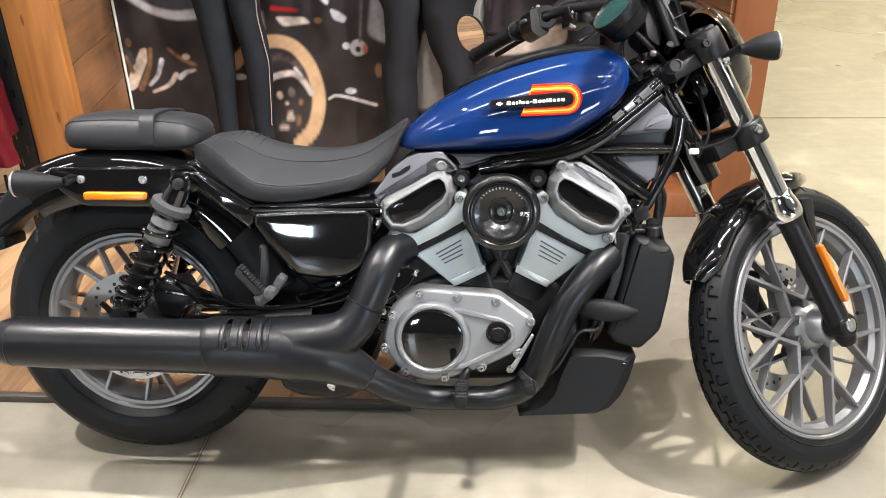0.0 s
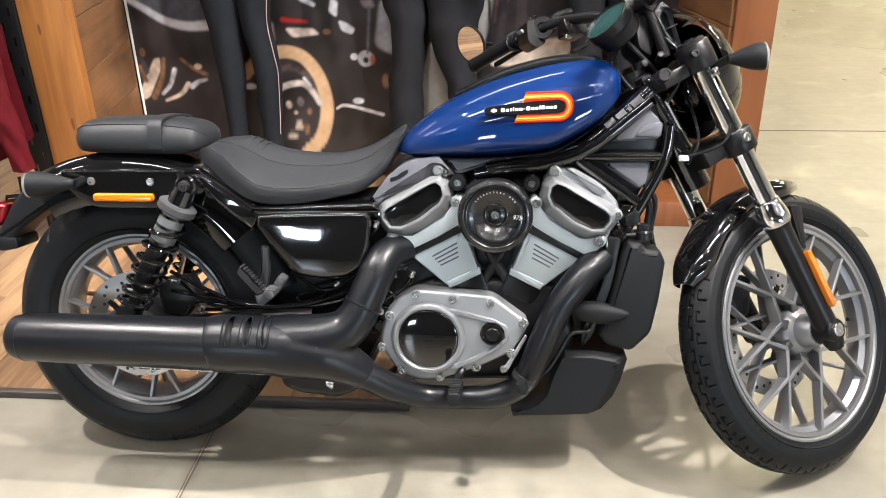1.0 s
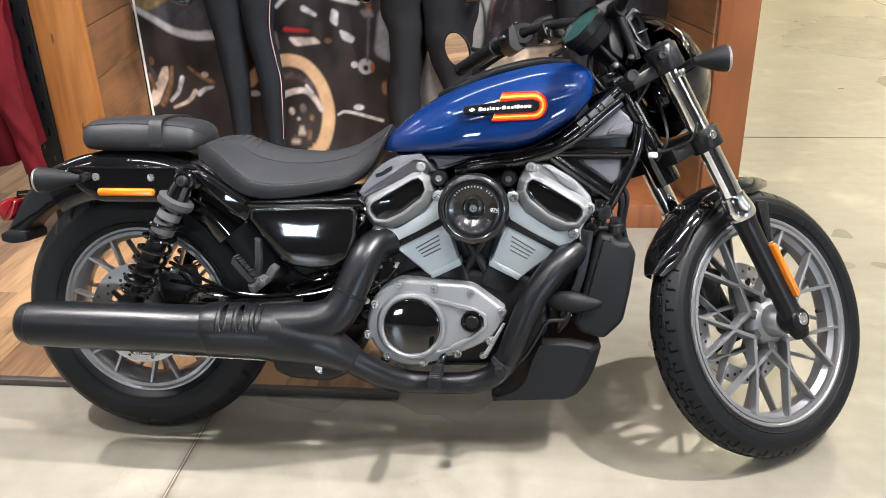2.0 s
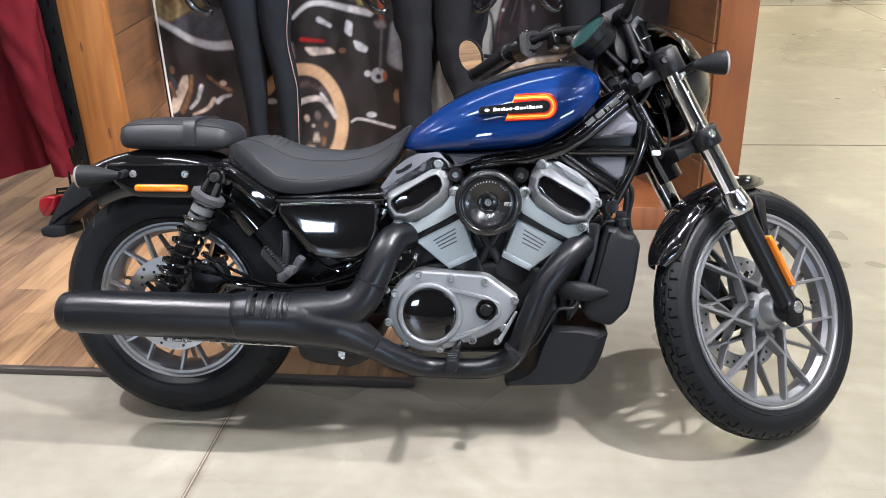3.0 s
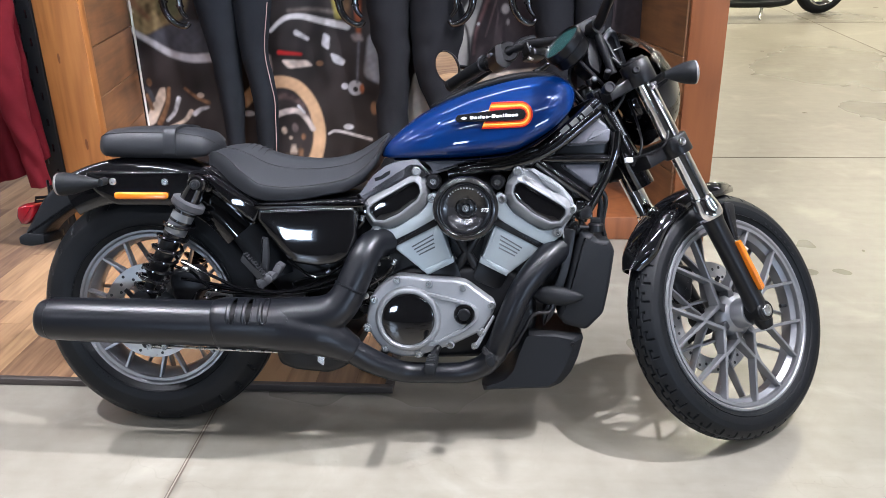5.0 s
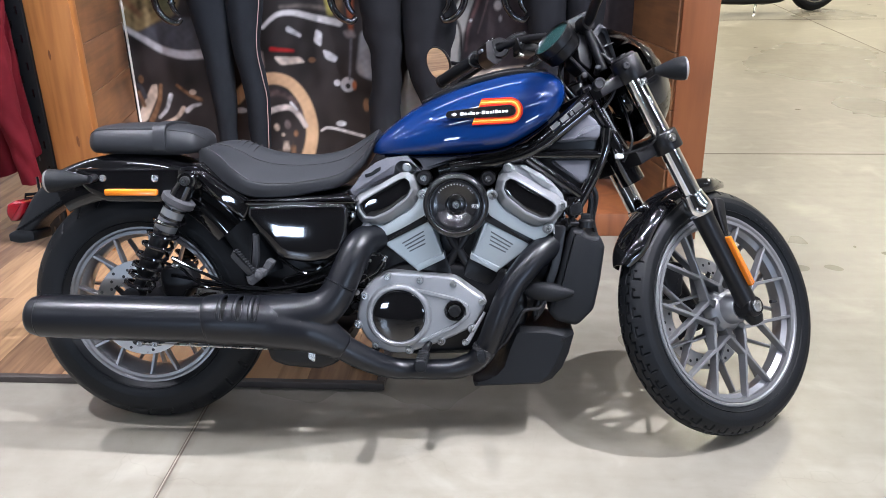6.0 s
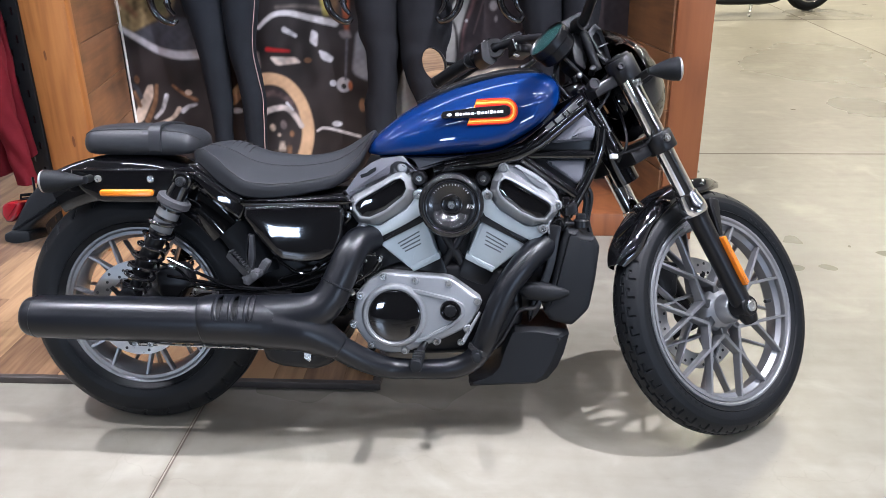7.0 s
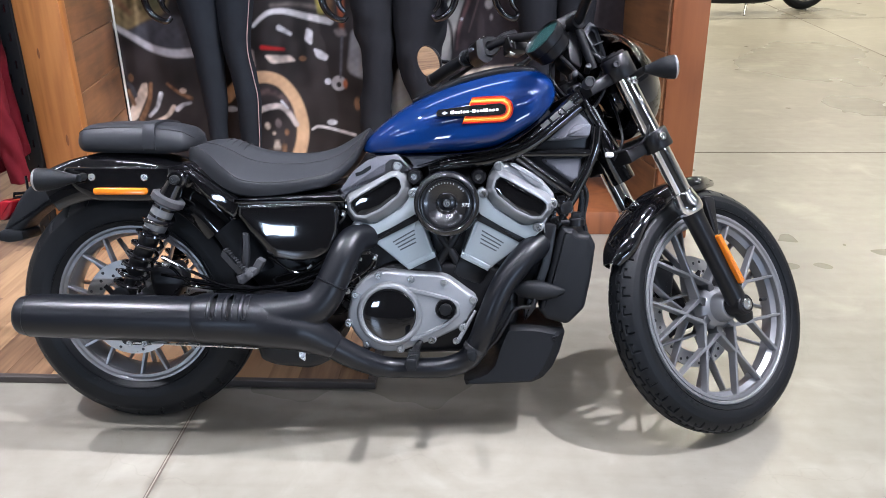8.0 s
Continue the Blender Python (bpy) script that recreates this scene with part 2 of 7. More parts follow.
BADGE = mat("badge_black", (0.01, 0.01, 0.011), 0.2, coat=0.7)
RED = mat("badge_red", (0.50, 0.020, 0.012), 0.25, coat=0.7)
ORANGE = mat("badge_orange", (0.85, 0.17, 0.01), 0.25, coat=0.7)
YELLOW = mat("badge_yellow", (0.88, 0.50, 0.10), 0.25, coat=0.7)
NAVY = mat("stretch_fabric_dark", (0.0150, 0.0178, 0.0225), 0.8, vary=0.25, scale=14, bump=0.4, bump_scale=900, spec=0.12)
PANTS = mat("dark_trouser_cloth", (0.0185, 0.0192, 0.0225), 0.85, vary=0.25, scale=10, bump=0.5, bump_scale=700, spec=0.12)
REDCLOTH = mat("red_fleece", (0.112, 0.0095, 0.0145), 0.9, vary=0.35, scale=9, bump=0.6, bump_scale=600, spec=0.08)


# ---- mesh helpers ----
def part(name, bm, material, parent=None, label="", smooth=35, m=None):
    if m is not None:
        bm.transform(m)
    bmesh.ops.recalc_face_normals(bm, faces=bm.faces)
    me = bpy.data.meshes.new(name)
    bm.to_mesh(me)
    bm.free()
    me.materials.append(material)
    if smooth:
        me.shade_smooth()
        me.set_sharp_from_angle(angle=radians(smooth))
    ob = new(name, me)
    ob.parent = parent
    if label:
        ob["label"] = label
    return ob


def thing(name, label, category, m=None, group="", kind=""):
    ob = new(name)
    ob.empty_display_size = 0.1
    if m is not None:
        ob.matrix_world = m
    return tagged(ob, label, category, group, kind)


def box(x0, x1, y0, y1, z0, z1, bevel=0.0, seg=2):
    bm = bmesh.new()
    bmesh.ops.create_cube(bm, size=1)
    for v in bm.verts:
        v.co = Vector((x0 + (v.co.x + 0.5) * (x1 - x0), y0 + (v.co.y + 0.5) * (y1 - y0), z0 + (v.co.z + 0.5) * (z1 - z0)))
    if bevel:
        bmesh.ops.bevel(bm, geom=bm.edges[:], offset=bevel, segments=seg, profile=0.5, affect="EDGES")
    return bm


def smooth_outline(pts, r=0.3, n=4):
    """Rounds the corners of a closed outline: each corner becomes a short curve that starts a share r of the shorter side from it."""
    out = []
    k = len(pts)
    for i in range(k):
        p, a, c = Vector(pts[i]), Vector(pts[i - 1]), Vector(pts[(i + 1) % k])
        d = r * min((a - p).length, (c - p).length)
        s, e = p + (a - p).normalized() * d, p + (c - p).normalized() * d
        for j in range(n + 1):
            t = j / n
            out.append((1 - t) ** 2 * s + 2 * t * (1 - t) * p + t * t * e)
    return out


def raised_panel(rim, face, y_back, y_rim, y_face):
    """A block drawn from y_back to y_rim along the rim outline, with a chamfer up to the smaller face outline at y_face."""
    bm = bmesh.new()
    rings = [[bm.verts.new((x, y, z)) for x, z in line] for line, y in ((rim, y_back), (rim, y_rim), (face, y_face))]
    k = len(rim)
    for a, b in zip(rings, rings[1:]):
        for i in range(k):
            bm.faces.new((a[i], a[(i + 1) % k], b[(i + 1) % k], b[i]))
    bm.faces.new(rings[0])
    bm.faces.new(rings[-1])
    edges = [e for e in bm.edges if len(set(e.verts) & set(rings[0])) < 1 and e.calc_face_angle(0) > 0.25]
    bmesh.ops.bevel(bm, geom=edges, offset=0.003, segments=2, affect="EDGES", clamp_overlap=True)
    return bm


def prism(outline, y0, y1, bevel=0.004, seg=2, r=0.3, n=3, dome=0.0):
    """An outline in the x, z plane, with rounded corners, drawn out from y0 to y1; bevel rounds the rim at y0 (the near side)."""
    pts = smooth_outline(outline, r, n) if r else [Vector(p) for p in outline]
    bm = bmesh.new()
    area = sum(pts[i - 1].x * pts[i].y - pts[i].x * pts[i - 1].y for i in range(len(pts)))
    if area < 0:
        pts = pts[::-1]
    k = len(pts)
    nrm = []
    for i in range(k):
        d = (pts[(i + 1) % k] - pts[i - 1]).normalized()
        nrm.append(Vector((-d.y, d.x)))
    rings = []
    steps = [(0.0, y1)]
    for j in range(seg + 1):
        a = math.pi / 2 * j / seg
        steps.append((bevel * (1 - math.cos(a)), y0 + (1 if y1 > y0 else -1) * bevel * (1 - math.sin(a))))
    for inset, y in steps:
        rings.append([bm.verts.new((p.x + q.x * inset, y, p.y + q.y * inset)) for p, q in zip(pts, nrm)])
    if dome:
        xs, zs = [p.x for p in pts], [p.y for p in pts]
        cx, cz, hx, hz = (min(xs) + max(xs)) / 2, (min(zs) + max(zs)) / 2, (max(xs) - min(xs)) / 2, (max(zs) - min(zs)) / 2
        sg = 1 if y1 > y0 else -1
        last = [v.co.copy() for v in rings[-1]]
        for s in (0.95, 0.9, 0.8, 0.7, 0.6, 0.5, 0.4, 0.3, 0.2, 0.1, 0.03):
            row = []
            for c in last:
                dx, dz = (c.x - cx) * s, (c.z - cz) * s
                lift = dome * (1 - (dx / hx) ** 2) * (1 - (dz / hz) ** 2) * min(1.0, (1 - s) * 8)
                row.append(bm.verts.new((cx + dx, y0 - sg * lift, cz + dz)))
            rings.append(row)
    for a, b in zip(rings, rings[1:]):
        for i in range(k):
            bm.faces.new((a[i - 1], a[i], b[i], b[i - 1]))
    bm.faces.new(rings[0])
    bm.faces.new(rings[-1][::-1])
    return bm


def frame_prism(outer, inner, y0, y1, r=0.3):
    """A rim between two outlines with equally many corners."""
    a, b = smooth_outline(outer, r, 4), smooth_outline(inner, r, 4)
    bm = bmesh.new()
    k = len(a)
    loops = [[bm.verts.new((p.x, y, p.y)) for p in s] for s, y in ((a, y1), (a, y0 + 0.003), ([x + (z - x) * 0.15 for x, z in zip(a, b)], y0), ([x + (z - x) * 0.8 for x, z in zip(a, b)], y0), (b, y0 + 0.004), (b, y1))]
    for s, e in zip(loops, loops[1:]):
        for i in range(k):
            bm.faces.new((s[i - 1], s[i], e[i], e[i - 1]))
    return bm


def spline(pts, n=6):
    """A smooth line through the points, with no overshoot where they lie unevenly."""
    p = [Vector(q) for q in pts]
    out = []
    for i in range(len(p) - 1):
        b, c = p[i], p[i + 1]
        a = p[i - 1] if i else b + (b - c)
        d = p[i + 2] if i + 2 < len(p) else c + (c - b)
        l0, l1, l2 = ((u - v).length ** 0.5 + 1e-9 for u, v in ((b, a), (c, b), (d, c)))
        mb = (b - a) / l0 - (c - a) / (l0 + l1) + (c - b) / l1
        mc = (c - b) / l1 - (d - b) / (l1 + l2) + (d - c) / l2
        mb, mc = mb * l1, mc * l1
        for j in range(n):
            t = j / n
            out.append(b * (2 * t ** 3 - 3 * t * t + 1) + mb * (t ** 3 - 2 * t * t + t) + c * (3 * t * t - 2 * t ** 3) + mc * (t ** 3 - t * t))
    out.append(p[-1])
    return out


def tube(pts, radius, seg=16, n=6, caps=True, curved=True, bm=None):
    """A round bar along a line; radius is a number or one for each given point."""
    line = spline(pts, n) if curved and len(pts) > 2 else [Vector(q) for q in pts]
    if not isinstance(radius, (int, float)):
        k = len(radius) - 1
        u = [i / (len(line) - 1) * k for i in range(len(line))]
        rad = [radius[min(int(a), k - 1)] + (radius[min(int(a), k - 1) + 1] - radius[min(int(a), k - 1)]) * (a - min(int(a), k - 1)) for a in u]
    else:
        rad = [radius] * len(line)
    bm = bm or bmesh.new()
    rings = []
    t0 = (line[1] - line[0]).normalized()
    side = t0.orthogonal().normalized()
    for i, p in enumerate(line):
        t = (line[min(i + 1, len(line) - 1)] - line[max(i - 1, 0)]).normalized()
        side = (side - t * side.dot(t)).normalized()
        up = t.cross(side)
        rings.append([bm.verts.new(p + rad[i] * (side * math.cos(2 * math.pi * j / seg) + up * math.sin(2 * math.pi * j / seg))) for j in range(seg)])
    for a, b in zip(rings, rings[1:]):
        for j in range(seg):
            bm.faces.new((a[j - 1], a[j], b[j], b[j - 1]))
    if caps:
        bm.faces.new(rings[0][::-1])
        bm.faces.new(rings[-1])
    return bm


def lathe(profile, axis=(0, -1, 0), at=(0, 0, 0), seg=48, closed=False, bm=None):
    """Turns a profile of (distance along the axis, radius) about the axis."""
    bm = bm or bmesh.new()
    a = Vector(axis).normalized()
    s = a.orthogonal().normalized()
    u = a.cross(s)
    rings = []
    for h, r in profile:
        if r < 1e-6:
            rings.append([bm.verts.new(Vector(at) + a * h)])
        else:
            rings.append([bm.verts.new(Vector(at) + a * h + r * (s * math.cos(2 * math.pi * j / seg) + u * math.sin(2 * math.pi * j / seg))) for j in range(seg)])
    pairs = list(zip(rings, rings[1:])) + ([(rings[-1], rings[0])] if closed else [])
    for p, q in pairs:
        for j in range(seg):
            if len(p) == 1 and len(q) == 1:
                continue
            if len(p) == 1:
                bm.faces.new((p[0], q[j], q[j - 1]))
            elif len(q) == 1:
                bm.faces.new((p[j - 1], p[j], q[0]))
            else:
                bm.faces.new((p[j - 1], p[j], q[j], q[j - 1]))
    return bm


def loft(stations, seg=40, power=2.4, top=None, waist=0.5):
    """Skins rounded cross-sections along x: (x, low z, high z, half width[, y])."""
    bm = bmesh.new()
    rings = []
    for st in stations:
        x, zb, zt, hw = st[:4]
        yc = st[4] if len(st) > 4 else 0.0
        zm = zb + (zt - zb) * waist
        ring = []
        for j in range(seg):
            t = 2 * math.pi * j / seg
            c, s = math.cos(t), math.sin(t)
            pw = power if s < 0 else (top or power)
            h = zm - zb if s < 0 else zt - zm
            ring.append(bm.verts.new((x, yc + hw * math.copysign(abs(c) ** (2 / pw), c), zm + h * math.copysign(abs(s) ** (2 / pw), s))))
        rings.append(ring)
    for a, b in zip(rings, rings[1:]):
        for j in range(seg):
            bm.faces.new((a[j - 1], a[j], b[j], b[j - 1]))
    bm.faces.new(rings[0][::-1])
    bm.faces.new(rings[-1])
    return bm


def dense(stations, n=5):
    """More stations along a smooth curve through the given ones."""
    return [tuple(v) for v in spline4(stations, n)]


def spline4(rows, n):
    a = np.array(rows, float)
    out = []
    for i in range(len(a) - 1):
        p, q, r, s = a[max(i - 1, 0)], a[i], a[i + 1], a[min(i + 2, len(a) - 1)]
        for j in range(n):
            t = j / n
            out.append(0.5 * (2 * q + (r - p) * t + (2 * p - 5 * q + 4 * r - s) * t * t + (3 * q - p - 3 * r + s) * t ** 3))
    out.append(a[-1])
    return out


def bolt(at, axis, r=0.008, h=0.006, seg=12):
    """A cap screw with a chamfered head and a socket."""
    return lathe([(-0.004, r), (h * 0.7, r), (h, r * 0.85), (h, r * 0.5), (h * 0.4, r * 0.45), (h * 0.4, 0)], axis, at, seg)


def joined(name, ob_list):
    """Joins bmeshes into one."""
    out = bmesh.new()
    for b in ob_list:
        me = bpy.data.meshes.new(name)
        b.to_mesh(me)
        b.free()
        out.from_mesh(me)
        bpy.data.meshes.remove(me)
    return out


# ---- the room ----
def wall(name, x0, x1, y0, y1, z0, z1, material=None):
    return tagged(part(name, box(x0, x1, y0, y1, z0, z1), material or PLASTER, smooth=0), kind="structure")


X0, X1, Y0, Y1 = -7.0, 11.0, -9.0, 16.0
JOINT_FILL = mat("joint_fill", (0.30, 0.26, 0.21), 0.6, vary=0.5, scale=40)
floor = tagged(part("floor", box(X0, X1, Y0, Y1, -0.2, 0), CONCRETE, smooth=0), "polished grey-beige concrete floor", "floor", kind="structure")
for a, b, c, d in ((0.111, 0.121, Y0, 0.134), (0.620, X1, 2.495, 2.503), (4.165, 4.173, 1.9, Y1), (0.62, X1, 7.30, 7.308)):
    part("joint", box(a, b, c, d, -0.01, 0.0015), JOINT, floor, smooth=0)
part("joint", box(0.1142, 0.1172, Y0, 0.134, -0.01, 0.0022), JOINT_FILL, floor, smooth=0)
tagged(part("ceiling", box(X0, X1, Y0, Y1, CEIL, CEIL + 0.2), CEILING, smooth=0), "pale painted showroom ceiling", "ceiling", kind="structure")
wall("wall_north", X0, X1, Y1, Y1 + 0.2, 0, CEIL)
wall("wall_west", X0 - 0.2, X0, Y0, Y1, 0, CEIL)
wall("wall_east", X1, X1 + 0.2, Y0, Y1, 0, CEIL)
# shop front behind the camera, with two glazed openings, the right-hand one made up
SILL, HEAD = 1.10, 1.88
# wall out of view, painted dark so glossy parts mirror a dark room
DARKWALL = mat("dark_room_wall_paint", (0.06, 0.06, 0.06), 0.7, vary=0.2, scale=3)
wall("wall_south", X0, X1, Y0 - 0.2, Y0, HEAD, CEIL, DARKWALL)
wall("wall_south", X0, X1, Y0 - 0.2, Y0, 0, SILL, DARKWALL)
OPEN = [(-2.7, -1.5), (5.0, 9.6)]
edges = [X0] + [v for o in OPEN for v in o] + [X1]
for a, b in zip(edges[::2], edges[1::2]):
    wall("wall_south", a, b, Y0 - 0.2, Y0, SILL, HEAD, DARKWALL)
for i, (a, b) in enumerate(OPEN):
    w_ = thing("window_%d" % (i + 1), "tall aluminium-framed shop window, out of view", "window", kind="structure")
    k = 1 if i == 0 else 2
    for j in range(k + 1):
        x = a + (b - a) * j / k
        part("window_frame", box(x - 0.03, x + 0.03, Y0 - 0.14, Y0 - 0.06, SILL, HEAD, 0.006), BLACK_STEEL, w_)
    for z in (SILL + 0.03, HEAD - 0.03):
        part("window_frame", box(a + 0.03, b - 0.03, Y0 - 0.135, Y0 - 0.065, z - 0.03, z + 0.03, 0.006), BLACK_STEEL, w_)


street = tagged(part("ground_outside", box(-40, 40, -60, Y0 - 0.21, -0.25, -0.05), CONCRETE, smooth=0), "pale paved forecourt outside", "ground", kind="structure")
house = thing("building", "beige building across the forecourt", "building")
part("facade", box(-4.3, 9.0, -26.0, -20.0, -0.05, 9.0), PLASTER, house, smooth=0)
for i in range(6):
    for j in range(2):
        part("window", box(-3.9 + 1.7 * i, -2.8 + 1.7 * i, -20.0, -19.95, 1.2 + 3.0 * j, 2.6 + 3.0 * j), GLOSS, house, smooth=0)


def luminaire(x, y):
    t = thing("strip_luminaire", "slim white linear ceiling luminaire", "lamp", group="ceiling strip lamps")
    part("housing", box(x - 1.22, x + 1.22, y - 0.06, y + 0.06, CEIL - 0.60, CEIL - 0.54, 0.01), BLACK_STEEL, t)
    for dx in (-0.9, 0.9):
        part("hanger", tube([(x + dx, y, CEIL - 0.54), (x + dx, y, CEIL)], 0.004, 6), BLACK_STEEL, t)


for sx, sy in STRIPS:
    luminaire(sx, sy)

# ---- display bay: plank platform, posts, side panels, print ----
PLAT_Y, PLAT_X1, PLAT_H = 0.150, 0.600, 0.018
platform = thing("platform", "low display platform of mixed brown planks with dark edge trim", "platform", kind="structure")
part("base", box(-3.6, PLAT_X1 - 0.004, PLAT_Y + 0.004, 3.4, 0.0, 0.006), BARN, platform)
part("edge_trim", box(-3.6, PLAT_X1 + 0.012, PLAT_Y - 0.010, PLAT_Y + 0.012, 0.0, PLAT_H + 0.003, 0.003), TRIM, platform)
part("edge_trim", box(PLAT_X1 - 0.012, PLAT_X1 + 0.012, PLAT_Y + 0.0125, 3.4, 0.0, PLAT_H + 0.003, 0.003), TRIM, platform)


def clip_poly(poly, nx, ny, d):
    """The part of a flat polygon with nx*x + ny*y <= d."""
    out = []
    for i in range(len(poly)):
        a, b = poly[i - 1], poly[i]
        fa, fb = nx * a[0] + ny * a[1] - d, nx * b[0] + ny * b[1] - d
        if (fa <= 0) != (fb <= 0):
            t = fa / (fa - fb)
            out.append((a[0] + (b[0] - a[0]) * t, a[1] + (b[1] - a[1]) * t))
        if fb <= 0:
            out.append(b)
    return out


def planks():
    """Floor boards of three widths that run back from the platform's edge."""
    ang = radians(90)
    ux, uy = math.cos(ang), math.sin(ang)
    rng = random.Random(4)
    v = -3.4
    while v < 3.4:
        wd = rng.choice((0.07, 0.09, 0.12))
        u = -2.6 - rng.random()
        while u < 3.6:
            ln = rng.choice((0.9, 1.2, 1.6))
            quad = []
            g = 0.0004
            for a, b in ((u + g, v + g), (u + ln - g, v + g), (u + ln - g, v + wd - g), (u + g, v + wd - g)):
                quad.append((a * ux - b * uy, a * uy + b * ux))
            cx, cy = sum(p[0] for p in quad) / 4, sum(p[1] for p in quad) / 4
            for nx, ny, d in ((1, 0, PLAT_X1 - 0.013), (0, -1, -(PLAT_Y + 0.013)), (-1, 0, 2.2), (0, 1, 2.4)):
                if quad:
                    quad = clip_poly(quad, nx, ny, d)
            if len(quad) > 2:
                bm = bmesh.new()
                # local axes along the board
                pts = [((p[0] - cx) * ux + (p[1] - cy) * uy, -(p[0] - cx) * uy + (p[1] - cy) * ux) for p in quad]
                lo = [bm.verts.new((p[0], p[1], 0.0)) for p in pts]
                hi = [bm.verts.new((p[0], p[1], PLAT_H - 0.006)) for p in pts]
                bm.faces.new(lo[::-1])
                bm.faces.new(hi)
                for i in range(len(pts)):
                    bm.faces.new((lo[i - 1], lo[i], hi[i], hi[i - 1]))
                ob = part("plank", bm, OAK, platform, smooth=0)
                ob.matrix_basis = pose(cx, cy, 0.006, 0, 0, 90)
            u += ln
        v += wd


def post(name, x0, x1, y0, y1, z0, material, label):
    t = tagged(part(name, box(x0, x1, y0, y1, z0, 2.9, 0.004), material), label, "post", kind="structure")
    return t


post_1 = post("post_1", -0.775, -0.602, 1.085, 1.135, PLAT_H, BEAM, "upright fir beam with knots and grain at the display's edge")
KNOT = mat("knot_wood", (0.17, 0.060, 0.018), 0.5, vary=0.5, scale=120, bump=0.2)
for x, z, r in ((-0.712, 0.802, 0.006), (-0.668, 0.475, 0.007)):
    knot = part("knot", lathe([(0.0, 0.0), (0.0, r), (0.0006, r * 0.8), (0.0008, 0.0)], (0, -1, 0), (0, 0, 0), 18), KNOT, post_1, smooth=60)
    knot.matrix_basis = Matrix.Translation((x, 1.085, z)) @ Matrix.Diagonal((0.8, 1, 3.2, 1))
post("post_2", 1.610, 1.745, 1.30, 1.40, 0.0, REDWOOD, "reddish stained upright post beside the display bay")


def side_panel(name, xa, ya, xb, yb, z0, out):
    """Horizontal boards between two plan points; out is the side that they face."""
    t = thing(name, "side panel of horizontal dark brown barn boards", "wall", kind="structure")
    ln = math.hypot(xb - xa, yb - ya)
    ang = math.degrees(math.atan2(yb - ya, xb - xa))
    rng = random.Random(int(xa * 100))
    z = z0
    while z < 2.8:
        h = rng.choice((0.19, 0.22, 0.24))
        bm = box(0.0, ln, -0.010, 0.010, 0.0015, h - 0.0015, 0.002, 1)
        bm.transform(pose(0, 0, 0, 0, 0, -90))
        ob = part("board", bm, BARN, t)
        ob.matrix_basis = pose(xa, ya, z, 0, 0, ang + 90)
        z += h
    return t


side_panel("panel_1", -0.622, 1.136, -0.706, 1.70, PLAT_H, 1)
side_panel("panel_2", 1.608, 1.318, 1.500, 1.74, 0.104, -1)
# step at the bay's foot
tagged(part("plinth", box(0.615, 1.609, 1.330, 1.86, 0, 0.10, 0.004), REDWOOD), "low stained wooden plinth under the display bay", "plinth", kind="structure")
wall("guessed_bay_wall", -0.80, 1.75, 1.90, 2.0, 0, 3.0)
# guessed wall behind the jacket, added to stop light leaking in
wall("guessed_bay_wall", -3.6, -0.80, 2.42, 2.52, 0, 3.0)
planks()

# ---- the motorcycle ----
LEAN_DEG, STEER_DEG, RAKE = 13.9, 37.1, radians(30)
moto = thing("motorcycle", "blue and black cruiser motorcycle leaning on its side stand", "motorcycle", pose(0, 0, 0.002, -LEAN_DEG, 0, 0))
HUB_R, HUB_F = Vector((0, 0, 0.323)), Vector((1.536, 0, 0.316))
AXIS = Vector((-math.sin(RAKE), 0, math.cos(RAKE)))
PIVOT = HUB_F - 0.047 * Vector((math.cos(RAKE), 0, math.sin(RAKE)))
STEER = Matrix.Translation(PIVOT) @ Matrix.Rotation(radians(STEER_DEG), 4, AXIS) @ Matrix.Translation(-PIVOT)
FORK = Vector((-math.sin(radians(28.2)), 0, math.cos(radians(28.2))))


